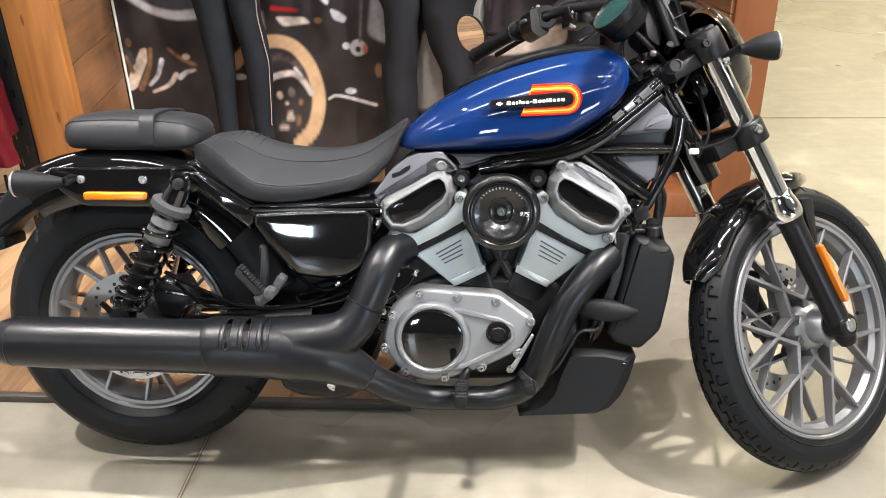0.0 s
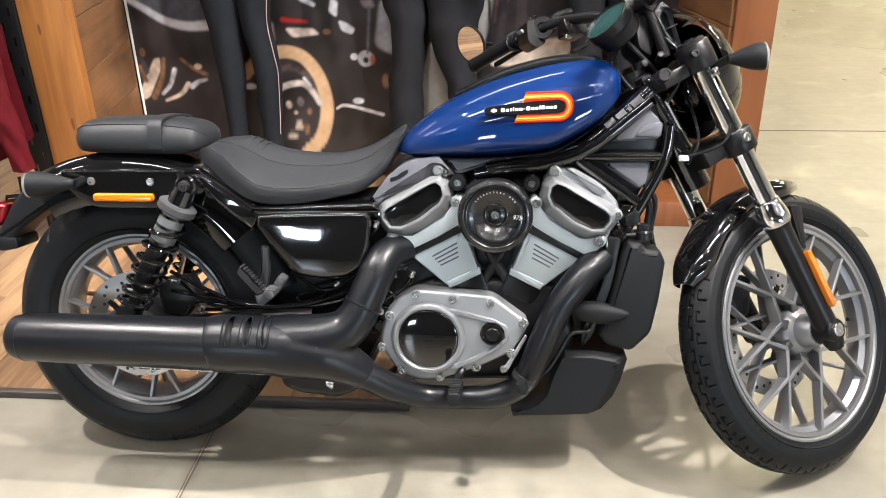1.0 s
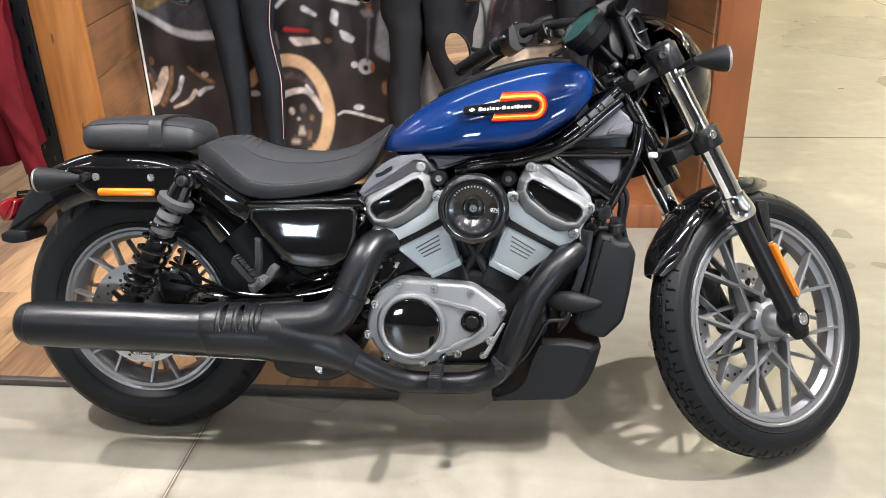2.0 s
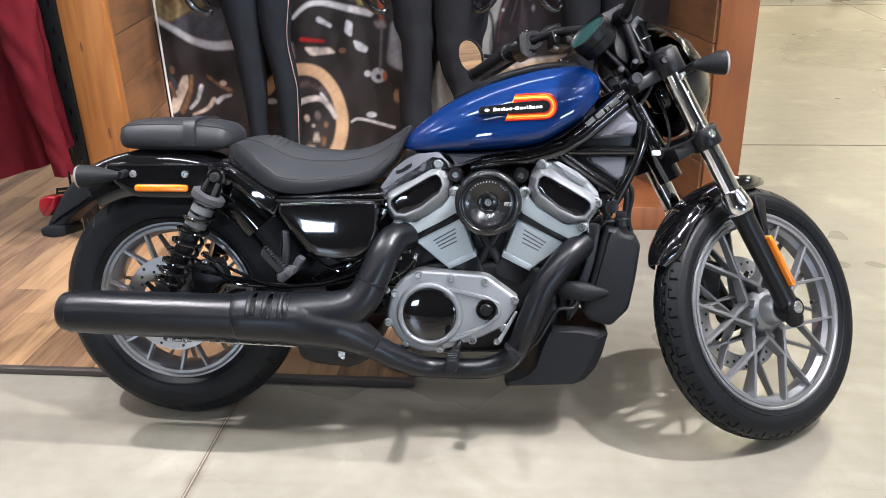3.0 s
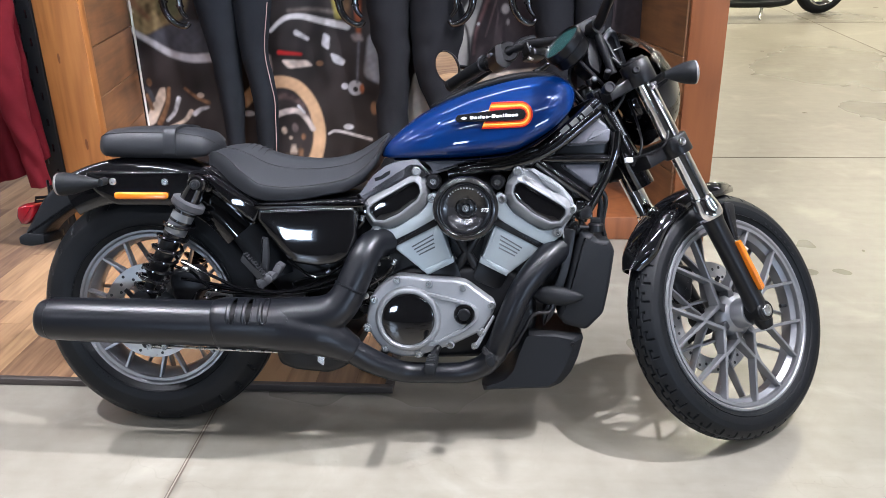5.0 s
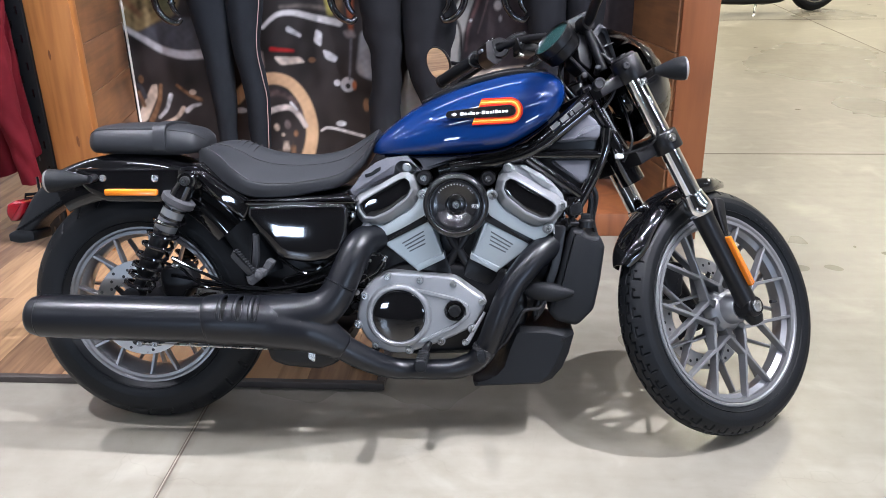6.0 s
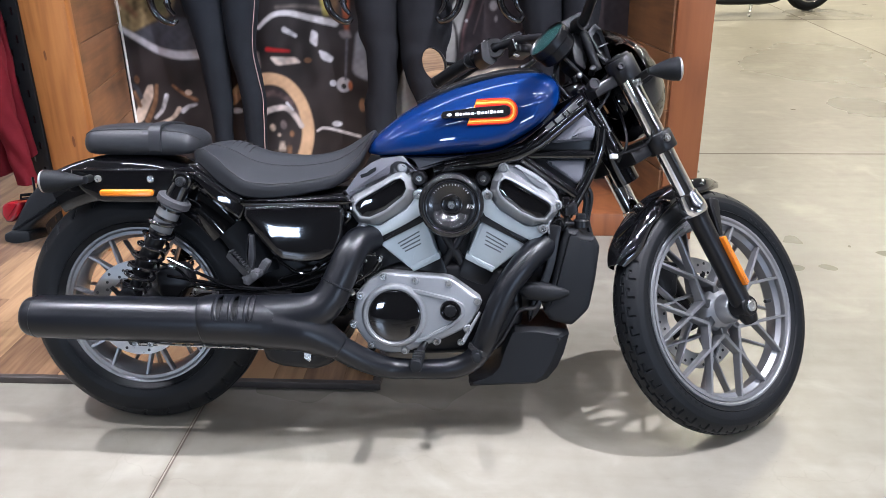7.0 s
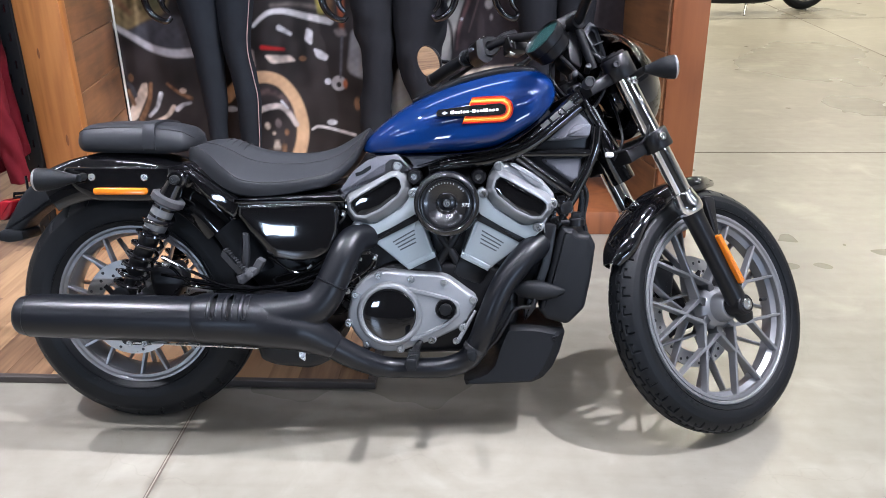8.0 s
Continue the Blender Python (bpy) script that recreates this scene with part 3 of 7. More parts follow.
def tyre(hub, R, half, rim_r, groove, n_ang, front):
    """A round-crowned tyre with a stepped groove pattern cut into its tread."""
    prof = []
    k = 92 if front else 44
    for i in range(k + 1):
        s = -1 + 2 * i / k
        y = half * math.sin(s * 1.45) / math.sin(1.45)
        crown = R - (R - rim_r) * 0.42 * abs(y / half) ** 2.6
        if abs(s) > 0.80:
            f = (abs(s) - 0.80) / 0.20
            crown = crown + (rim_r + 0.035 - crown) * f
        prof.append((y, crown, s))
    prof = [(-half * 0.72, rim_r, -1.2), (-half * 0.92, rim_r + 0.016, -1.1)] + prof + [(half * 0.92, rim_r + 0.016, 1.1), (half * 0.72, rim_r, 1.2)]
    per = 14
    seg = n_ang * per
    bm = bmesh.new()
    rings = []
    for j in range(seg):
        a = 2 * math.pi * j / seg
        ring = []
        for y, r, s in prof:
            u = abs(s)
            d = 0.0
            ph = (j / per + (0.5 if s > 0 else 0.0)) % 1.0
            if front and u < 0.80:
                line = 0.13 if ph < 0.5 else 0.25
                if abs(u - line) < 0.022 or (0.11 < u < 0.27 and (abs(ph - 0.5) < 0.04 or ph < 0.04 or ph > 0.96)):
                    d = groove
                if (0.36 < u < 0.66 and abs(ph - 0.28) < 0.05) or (abs(u - 0.38) < 0.022 and 0.28 < ph < 0.72) or (0.38 < u < 0.50 and abs(ph - 0.72) < 0.04):
                    d = groove
            if not front and u < 0.80:
                if 0.38 < u < 0.74 and abs((ph + 0.6 * u) % 1.0 - 0.5) < 0.05:
                    d = groove
                if abs(u - 0.22) < 0.03:
                    d = groove
            q = r - d
            ring.append(bm.verts.new(hub + Vector((q * math.sin(a), y, q * math.cos(a)))))
        rings.append(ring)
    m = len(prof)
    for j in range(seg):
        p, q = rings[j - 1], rings[j]
        for i in range(m - 1):
            bm.faces.new((p[i], p[i + 1], q[i + 1], q[i]))
    return bm


def rim(hub, r_out, half, face):
    """A cast rim: rolled lip, drop centre and inner barrel."""
    pr = [(-half, r_out), (-half - 0.004, r_out - 0.003), (-half - 0.004, r_out - 0.008), (-half, r_out - 0.012), (-half + 0.004, r_out - 0.014), (-half + 0.012, r_out - 0.022), (-half * 0.4, r_out - 0.034), (half * 0.4, r_out - 0.034), (half - 0.012, r_out - 0.022),
          (half - 0.004, r_out - 0.014), (half, r_out - 0.012), (half + 0.004, r_out - 0.008), (half + 0.004, r_out - 0.003), (half, r_out), (half - 0.01, r_out - 0.008), (half * 0.5, r_out - 0.026), (-half * 0.5, r_out - 0.026), (-half + 0.01, r_out - 0.008)]
    return lathe(pr, (0, 1, 0), hub, 96, closed=True)


def bar_between(bm, a, b, w0, w1, d0, d1, side):
    """A tapering cast spoke from a to b, w wide in the wheel's plane and d deep across it, with chamfered edges."""
    a, b = Vector(a), Vector(b)
    t = (b - a).normalized()
    n = t.cross(Vector((0, 1, 0))).normalized()
    y = Vector((0, 1, 0))
    loops = []
    for p, w, d in ((a, w0, d0), (b, w1, d1)):
        loops.append([bm.verts.new(p + n * (w / 2) * u + y * (d / 2) * v) for u, v in ((-0.72, -1), (0.72, -1), (1, -0.88), (1, 0.88), (0.72, 1), (-0.72, 1), (-1, 0.88), (-1, -0.88))])
    for i in range(8):
        bm.faces.new((loops[0][i - 1], loops[0][i], loops[1][i], loops[1][i - 1]))
    bm.faces.new(loops[0][::-1])
    bm.faces.new(loops[1])


def wheel(name, hub, r_out, half, arms, m, tyre_args, node_at, spread, phase, stub):
    w_ = part(name, rim(hub, r_out, half, 0), RIMGREY, moto, "grey cast wheel with split spokes", m=m)
    part("rim_face", lathe([(half - 0.004, r_out - 0.013), (half + 0.0015, r_out - 0.0135), (half + 0.0015, r_out - 0.022), (half - 0.006, r_out - 0.024), (half - 0.012, r_out - 0.022)], (0, -1, 0), hub, 96), RIMGREY, w_, m=m)
    hubm = lathe([(-0.062, 0.0), (-0.062, 0.030), (-0.03, 0.036), (-0.022, 0.056), (0.022, 0.058), (0.032, 0.052), (0.042, 0.040), (stub - 0.003, 0.034), (stub, 0.031), (stub, 0)], (0, -1, 0), hub, 40)
    part("hub", hubm, RIMGREY, w_, m=m)
    dirv = lambda r, ang, y: hub + Vector((r * math.sin(ang), y, r * math.cos(ang)))
    gap = math.pi / arms
    for sd in (-1, 1):
        wd = 1.0 if sd < 0 else 0.75
        for i in range(arms):
            a = 2 * math.pi * (i + phase) / arms + (0 if sd < 0 else gap * 0.8)
            bm = bmesh.new()
            node = dirv(r_out * node_at, a, sd * 0.026)
            for s in (-1, 1):
                bar_between(bm, dirv(0.068, a + s * gap, sd * 0.020), node, 0.0105 * wd, 0.0088 * wd, 0.034, 0.026, 0)
                bar_between(bm, dirv(0.040, a + s * gap, sd * 0.016), dirv(0.070, a + s * gap, sd * 0.020), 0.028 * wd, 0.015 * wd, 0.036, 0.034, 0)
                bar_between(bm, dirv(r_out * node_at - 0.008, a, sd * 0.026), dirv(r_out - 0.014, a + s * spread, sd * (half - 0.010)), 0.0085 * wd, 0.0068 * wd, 0.026, 0.020, 0)
            part("spoke", bm, RIMGREY, w_, m=m)
    ty = part("tyre", tyre(hub, *tyre_args), RUBBER, w_, "black road tyre with cut grooves", m=m, smooth=25)
    for rr in (tyre_args[2] + 0.014, tyre_args[2] + 0.034):
        part("sidewall_ring", lathe([(tyre_args[1] * 0.90, rr - 0.002), (tyre_args[1] * 0.955, rr), (tyre_args[1] * 0.90, rr + 0.002)], (0, -1, 0), hub, 90), RUBBER, w_, m=m)
    for k in range(14):
        a = 0.075 * k + (2.6 if k > 6 else 0) + 0.5
        part("sidewall_letter", box(-0.0040, 0.0040, -0.0006, 0.0006, -0.004, 0.004), RUBBER, ty, m=(m or Matrix()) @ Matrix.Translation(dirv(tyre_args[2] + 0.024, a, -tyre_args[1] * 0.950)) @ Matrix.Rotation(a, 4, "Y"), smooth=0)
    return w_


rear_wheel = wheel("rear_wheel", HUB_R, 0.2165, 0.050, 7, None, (0.323, 0.074, 0.2135, 0.004, 30, False), 0.46, 0.20, 0.3, 0.06)
front_wheel = wheel("front_wheel", HUB_F, 0.2540, 0.036, 7, STEER, (0.326, 0.049, 0.2510, 0.0060, 42, True), 0.50, 0.225, 0.11, 0.078)


def brake_disc(hub, y, r_in, r_out, n_holes, parent, m, name="brake_disc"):
    bm = lathe([(y, r_in), (y, r_out), (y + 0.005, r_out), (y + 0.005, r_in)], (0, 1, 0), hub, 72, closed=True)
    d = part(name, bm, DISC, parent, "drilled steel brake disc", m=m)
    rng = [(2 * math.pi * i / n_holes, r_in + (r_out - r_in) * (0.25 + 0.25 * (i % 3))) for i in range(n_holes)]
    bm = bmesh.new()
    for a, r in rng:
        c = hub + Vector((r * math.sin(a), 0, r * math.cos(a)))
        lathe([(y - 0.0006, 0), (y - 0.0006, 0.0042), (y + 0.0056, 0.0042), (y + 0.0056, 0)], (0, 1, 0), c, 10, bm=bm)
    part("drilling", bm, BLACK_STEEL, d, m=m)
    bm = bmesh.new()
    for i in range(5):
        a = 2 * math.pi * i / 5
        bar_between(bm, hub + Vector((0.03 * math.sin(a), y + 0.002, 0.03 * math.cos(a))), hub + Vector(((r_in + 0.006) * math.sin(a + 0.35), y + 0.002, (r_in + 0.006) * math.cos(a + 0.35))), 0.014, 0.012, 0.006, 0.006, 0)
    part("carrier", bm, SATIN, d, m=m)


brake_disc(HUB_F, 0.058, 0.112, 0.152, 40, front_wheel, STEER)
brake_disc(HUB_R, -0.078, 0.085, 0.128, 36, rear_wheel, None)
part("valve", tube([HUB_F + Vector((0.21, -0.01, 0.02)), HUB_F + Vector((0.185, -0.014, 0.018))], 0.005, 8), BLACK_STEEL, front_wheel, m=STEER)

# frame and swing arm
frame_parts = [
    ("downtube", [(1.16, -0.07, 0.845), (1.03, -0.085, 0.745), (0.93, -0.09, 0.712), (0.86, -0.09, 0.704), (0.79, -0.08, 0.690)], 0.015),
    ("downtube", [(1.16, 0.07, 0.845), (1.03, 0.085, 0.745), (0.93, 0.09, 0.712), (0.80, 0.095, 0.700), (0.70, 0.09, 0.690)], 0.016),
    ("frame_tube", [(1.02, -0.075, 0.728), (1.20, -0.070, 0.730)], 0.010),
    ("frame_tube", [(1.205, -0.070, 0.795), (1.198, -0.07, 0.73), (1.152, -0.07, 0.625), (1.125, -0.07, 0.575)], 0.013),
    ("frame_tube", [(1.205, 0.070, 0.795), (1.198, 0.07, 0.73), (1.152, 0.07, 0.625), (1.125, 0.07, 0.575)], 0.013),
    ("frame_tube", [(1.01, -0.078, 0.722), (1.145, -0.072, 0.628)], 0.012),
    ("frame_tube", [(1.01, 0.078, 0.722), (1.145, 0.072, 0.628)], 0.012),
    ("cross_tube", [(1.15, -0.075, 0.628), (1.15, 0.075, 0.628)], 0.012),
]
for nm, pts, r in frame_parts:
    part(nm, tube(pts, r, 14), GLOSS, moto, "gloss black steel frame tube")
top_tube = part("top_tube", tube([(1.160, -0.062, 0.868), (1.06, -0.068, 0.779), (0.985, -0.075, 0.722)], 0.0175, 22), GLOSS, moto, "gloss black upper frame tube with a printed sticker")
TT = Vector((-0.747, -0.045, -0.665)).normalized()
for k, (d0, d1, a0, a1) in enumerate(((0.024, 0.050, -20, 35), (0.054, 0.062, -20, 20), (0.068, 0.090, -25, 35), (0.096, 0.120, 0, 40), (0.094, 0.118, -35, -12))):
    bm = bmesh.new()
    up = TT.cross(Vector((0, -1, 0))).normalized()
    out = up.cross(TT).normalized()
    rows_ = []
    for d in (d0, d1):
        c = Vector((1.160, -0.062, 0.868)) + TT * d
        rows_.append([bm.verts.new(c + 0.0180 * (out * math.cos(radians(a)) * (1 if out.y < 0 else -1) + up * math.sin(radians(a)))) for a in np.linspace(a0, a1, 6)])
    for j in range(5):
        bm.faces.new((rows_[0][j], rows_[0][j + 1], rows_[1][j + 1], rows_[1][j]))
    part("sticker_bar", bm, FAINTINK, top_tube, smooth=0)
part("steering_head", tube([PIVOT + AXIS * 0.42, PIVOT + AXIS * 0.64], 0.032, 24), GLOSS, moto)
part("head_gusset", tube([(1.150, -0.052, 0.890), (1.222, -0.052, 0.775)], 0.012, 16), GLOSS, moto, "gloss black gusset tube at the steering head")
for k in range(11):
    part("stamped_bar", box(-0.0012, 0.0012, -0.0004, 0.0004, -0.004, 0.004), GREYINK, moto, m=Matrix.Translation((1.196 + 0.0030 * k, -0.0665, 0.842 - 0.0052 * k)) @ Matrix.Rotation(radians(30 + 90), 4, "Y"))
part("inner_panel", prism([(1.074, 0.758), (1.125, 0.812), (1.155, 0.832), (1.180, 0.812), (1.188, 0.796), (1.184, 0.765)], -0.072, -0.02, 0.008, 3, 0.25), GREYPL, moto, "grey moulded side panel below the tank")
part("panel_blade", prism([(1.128, 0.772), (1.150, 0.798), (1.190, 0.803), (1.186, 0.770)], -0.079, -0.07, 0.004, 2, 0.25), GREYPL, moto)
part("lower_panel", prism([(1.058, 0.716), (1.170, 0.718), (1.166, 0.668), (1.146, 0.655)], -0.066, -0.02, 0.008, 3, 0.25), GREYPL, moto)
part("inner_backing", prism([(0.72, 0.70), (1.0, 0.73), (1.16, 0.85), (1.20, 0.80), (1.19, 0.73), (1.13, 0.60), (1.08, 0.62), (1.0, 0.70), (0.9, 0.70)], -0.055, 0.055, 0.01), SATIN, moto)
part("swing_arm", tube([(0.42, -0.085, 0.345), (0.2, -0.10, 0.335), (0.0, -0.105, 0.323)], [0.034, 0.028, 0.024], 16), SATIN, moto)
part("swing_arm", tube([(0.42, 0.085, 0.345), (0.2, 0.10, 0.335), (0.0, 0.105, 0.323)], [0.034, 0.028, 0.024], 16), SATIN, moto)
part("rear_axle", lathe([(-0.13, 0), (-0.13, 0.014), (-0.11, 0.018), (0.11, 0.018), (0.13, 0.014), (0.13, 0)], (0, 1, 0), HUB_R, 20), STEEL, moto)

# tank
TANK = [(0.610, 0.732, 0.742, 0.020), (0.622, 0.727, 0.762, 0.052), (0.65, 0.724, 0.790, 0.082), (0.70, 0.723, 0.829, 0.106), (0.76, 0.724, 0.863, 0.122), (0.83, 0.727, 0.894, 0.134), (0.90, 0.733, 0.916, 0.140), (0.96, 0.745, 0.930, 0.140), (1.02, 0.778, 0.937, 0.132),
        (1.06, 0.808, 0.934, 0.116), (1.085, 0.835, 0.922, 0.092), (1.098, 0.855, 0.908, 0.062), (1.104, 0.872, 0.893, 0.022)]
tank = part("fuel_tank", loft(dense(TANK, 5), 72, 3.6, 2.1, 0.34), BLUE, moto, "glossy blue painted teardrop fuel tank", smooth=60)
part("tank_console", loft(dense([(0.74, 0.850, 0.862, 0.012), (0.80, 0.872, 0.894, 0.034), (0.88, 0.90, 0.924, 0.044), (0.97, 0.918, 0.944, 0.046), (1.04, 0.925, 0.944, 0.040), (1.06, 0.922, 0.936, 0.02)], 4), 24, 2.6), SATIN, tank)
part("tank_seam", loft(dense([(a, b - 0.004, b + 0.004, c * 0.93) for a, b, _, c in TANK[2:10]], 4), 32, 2.6), GLOSS, tank)


def badge():
    """The tank badge: a black bar with a white word mark shown as a plain bar, in red, orange and yellow bands."""
    cx, cz = 0.964, 0.8385
    lean = 0.045

    def pill(k, left, slant):
        pts = [(cx + k * math.cos(a), cz + k * math.sin(a)) for a in [-math.pi / 2 + math.pi * q / 14 for q in range(15)]]
        return pts + [(left + slant, cz + k - (cx - left - slant) * lean), (left, cz - (cx - left) * lean), (left - slant, cz - k - (cx - left + slant) * lean)]

    bd = part("badge", prism(pill(0.0315, 0.884, 0.012), -0.1440, -0.110, 0.0015, 1, 0), RED, tank, "black badge with red, orange and yellow bands")
    for n, (k, mt) in enumerate(((0.0275, ORANGE), (0.0235, YELLOW), (0.0200, ORANGE), (0.0170, RED))):
        part("band", prism(pill(k, 0.884 + 0.001 * n, 0.012 * k / 0.0315), -0.1446 - 0.0006 * n, -0.125, 0.0005, 1, 0), mt, bd)
    part("badge_core", prism([(0.812, 0.8205), (0.809, 0.828), (0.814, 0.8365), (0.90, 0.8475), (cx, 0.8525), (cx + 0.011, 0.848), (cx + 0.0145, cz), (cx + 0.011, 0.829), (cx, 0.8245), (0.90, 0.8215)], -0.1480, -0.130, 0.001, 1, 0.25), BADGE, bd)
    x = 0.8445
    for k, (wd, tall) in enumerate(((0.0085, 1), (0.0070, 0), (0.0045, 0), (0.0032, 1), (0.0070, 0), (0.0070, 0), (0.0042, 0), (0.0088, 1), (0.0070, 0), (0.0065, 0), (0.0030, 1), (0.0070, 1), (0.0065, 0), (0.0070, 0), (0.0070, 0))):
        z = 0.8262 + (x - 0.8445) * 0.070
        lo, hi = (0.0024, 0.0042) if k == 6 else (0.0, 0.0080 if tall else 0.0060)
        part("word_mark", prism([(x, z + lo), (x, z + hi), (x + wd, z + hi + 0.0005), (x + wd, z + lo + 0.0005)], -0.1492, -0.146, 0.0003, 1, 0.25), WHITE, bd)
        x += wd + 0.0015
    part("emblem", prism([(0.822, 0.8285), (0.830, 0.8335), (0.838, 0.8295), (0.830, 0.8245)], -0.1492, -0.146, 0.0004, 1, 0.2), WHITE, bd)


badge()

# seats
SEAT = [(0.170, 0.712, 0.728, 0.06), (0.180, 0.700, 0.744, 0.100), (0.21, 0.688, 0.758, 0.128), (0.27, 0.645, 0.762, 0.142), (0.31, 0.626, 0.748, 0.146), (0.36, 0.620, 0.733, 0.146), (0.42, 0.624, 0.726, 0.138), (0.48, 0.636, 0.726, 0.126), (0.54, 0.650, 0.740, 0.100), (0.59, 0.695, 0.767, 0.080), (0.622, 0.752, 0.788, 0.062), (0.630, 0.772, 0.788, 0.04)]


def padded(stations, profile, marks, name, label, parent, crease=40):
    """A sewn seat: deck, inner seam, shoulder, side wall and tucked underside along x; profile(x) gives half of the section."""
    bm = bmesh.new()
    rings = []
    lines = [[] for _ in marks]
    rows = dense(stations, 5)
    for x, zb, zt, hw in rows:
        h = zt - zb
        half = profile(x)
        ring = [(hw * u, zt + v * h) for u, v in half] + [(-hw * u, zt + v * h) for u, v in half[::-1][:-1]]
        rings.append([bm.verts.new((x, -y, z)) for y, z in ring])
        for ln, k in zip(lines, marks):
            ln.append((x, hw * half[k][0], zt + half[k][1] * h))
    n = len(rings[0])
    for p, q in zip(rings, rings[1:]):
        for k in range(n):
            bm.faces.new((p[k - 1], p[k], q[k], q[k - 1]))
    bm.faces.new(rings[0][::-1])
    bm.faces.new(rings[-1])
    ob = part(name, bm, LEATHER, parent, label, smooth=crease)
    for ln in lines:
        for sd in (-1, 1):
            part("seam", tube([(x, sd * y, z + 0.0004) for x, y, z in ln[4:-4]], 0.0014, 6, 1), THREAD, ob)
    return ob


def rider_section(x):
    e = float(np.interp(x, [0.17, 0.21, 0.24, 0.27, 0.32, 0.45, 0.60, 0.63], [0.12, 0.18, 0.34, 0.52, 0.64, 0.64, 0.66, 0.6]))
    return [(0.0, 0.0), (0.20, -0.08 * e), (0.36, -0.34 * e), (0.42, -0.40 * e), (0.94, -0.94 * e), (0.985, -e), (1.0, -e - 0.05), (0.99, -0.5 * (1 + e)), (0.95, -0.95), (0.86, -1.0), (0.4, -1.0)]


def pillion_section(x):
    return [(0.0, 0.0), (0.30, -0.015), (0.55, -0.05), (0.74, -0.11), (0.86, -0.20), (0.95, -0.35), (1.0, -0.55), (1.0, -0.70), (0.97, -0.86), (0.88, -1.0), (0.5, -1.0)]


seat = padded(SEAT, rider_section, (3, 5), "rider_seat", "black vinyl solo seat with stitched seams", moto)
for i in range(4):
    x = 0.262 + 0.016 * i
    zt = float(np.interp(x, [s[0] for s in SEAT], [s[2] for s in SEAT]))
    part("seat_rib", tube([(x - 0.006, -0.042, zt - 0.014), (x, -0.026, zt - 0.0035), (x + 0.004, 0.0, zt + 0.0005), (x, 0.026, zt - 0.0035), (x - 0.006, 0.042, zt - 0.014)], 0.0014, 6), THREAD, seat)
PILLION = [(-0.127, 0.757, 0.763, 0.030), (-0.125, 0.749, 0.773, 0.052), (-0.119, 0.741, 0.785, 0.070), (-0.108, 0.735, 0.795, 0.084), (-0.088, 0.731, 0.803, 0.094), (-0.03, 0.729, 0.808, 0.100), (0.05, 0.728, 0.808, 0.100), (0.11, 0.727, 0.804, 0.097), (0.15, 0.730, 0.796, 0.088), (0.166, 0.736, 0.784, 0.074), (0.175, 0.744, 0.772, 0.054), (0.178, 0.754, 0.762, 0.030)]
pillion = padded(PILLION, pillion_section, (4,), "pillion_seat", "black padded passenger seat with a strap", moto, 60)
strap_rows = []
bm = bmesh.new()
for x in (0.062, 0.0625, 0.0935, 0.094):
    lift = -0.001 if x in (0.062, 0.094) else 0.0042
    half = [(0.0, 0.0), (0.30, -0.001), (0.60, -0.003), (0.84, -0.008), (0.90, -0.012), (0.97, -0.024), (1.0, -0.044), (1.0, -0.058), (0.97, -0.072)]
    strap_rows.append([bm.verts.new((x, -sg * (0.099 * u + lift), 0.8075 + v + lift)) for sg, u, v in [(1, a, b) for a, b in half[::-1]] + [(-1, a, b) for a, b in half[1:]]])
for p, q in zip(strap_rows, strap_rows[1:]):
    for k in range(1, len(p)):
        bm.faces.new((p[k - 1], p[k], q[k], q[k - 1]))
part("strap", bm, LEATHER, pillion, smooth=60)


def mudguard(hub, r, a0, a1, half, depth, name, material, m=None, tail=None, thick=0.003, steps=36, label="", nose=False):
    """A curved guard over a wheel: a rounded crown with turned-down sides."""
    bm = bmesh.new()
    rings = []
    k = 14
    for i in range(steps + 1):
        f = i / steps
        a = a0 + (a1 - a0) * f
        rr = r + (tail(f) if tail else 0.0)
        ring = []
        for side in (0, 1):
            for j in (range(k + 1) if side == 0 else range(k, -1, -1)):
                s = -1 + 2 * j / k
                slim = 1 - (0.88 * max(0.0, 1 - f / 0.20) ** 1.4 + 0.55 * max(0.0, (f - 0.84) / 0.16) ** 2 if nose else 0)
                y = slim * half * math.copysign(min(1, abs(s) * 1.25) ** 0.9, s)
                drop = slim * depth * max(0, (abs(s) - 0.55) / 0.45) ** 1.3 + 0.012 * s * s
                q = rr - drop - (thick if side else 0)
                y *= (1 - (thick / half if side else 0))
                ring.append(bm.verts.new(hub + Vector((q * math.sin(a), y, q * math.cos(a)))))
        rings.append(ring)
    n = len(rings[0])
    for p, q in zip(rings, rings[1:]):
        for i in range(n):
            bm.faces.new((p[i - 1], p[i], q[i], q[i - 1]))
    bm.faces.new(rings[0][::-1])
    bm.faces.new(rings[-1])
    return part(name, bm, material, moto, label, m=m, smooth=50)


part_guard = mudguard(HUB_R, 0.400, radians(74), radians(49), 0.100, 0.080, "inner_mudguard", RUBBER, label="black plastic inner mudguard")
rear_guard = mudguard(HUB_R, 0.408, radians(50), radians(-33), 0.105, 0.100, "rear_mudguard", GLOSS, tail=lambda f: 0.035 * max(0, f - 0.55) ** 1.2 - 0.03 * max(0, 0.25 - f), label="gloss black rear mudguard")
front_guard = mudguard(HUB_F, 0.354, radians(11), radians(-70), 0.052, 0.030, "front_mudguard", GLOSS, STEER, tail=lambda f: 0.008 * (1 - f) ** 3 + 0.01 * max(0, f - 0.8), nose=True, label="gloss black front mudguard")
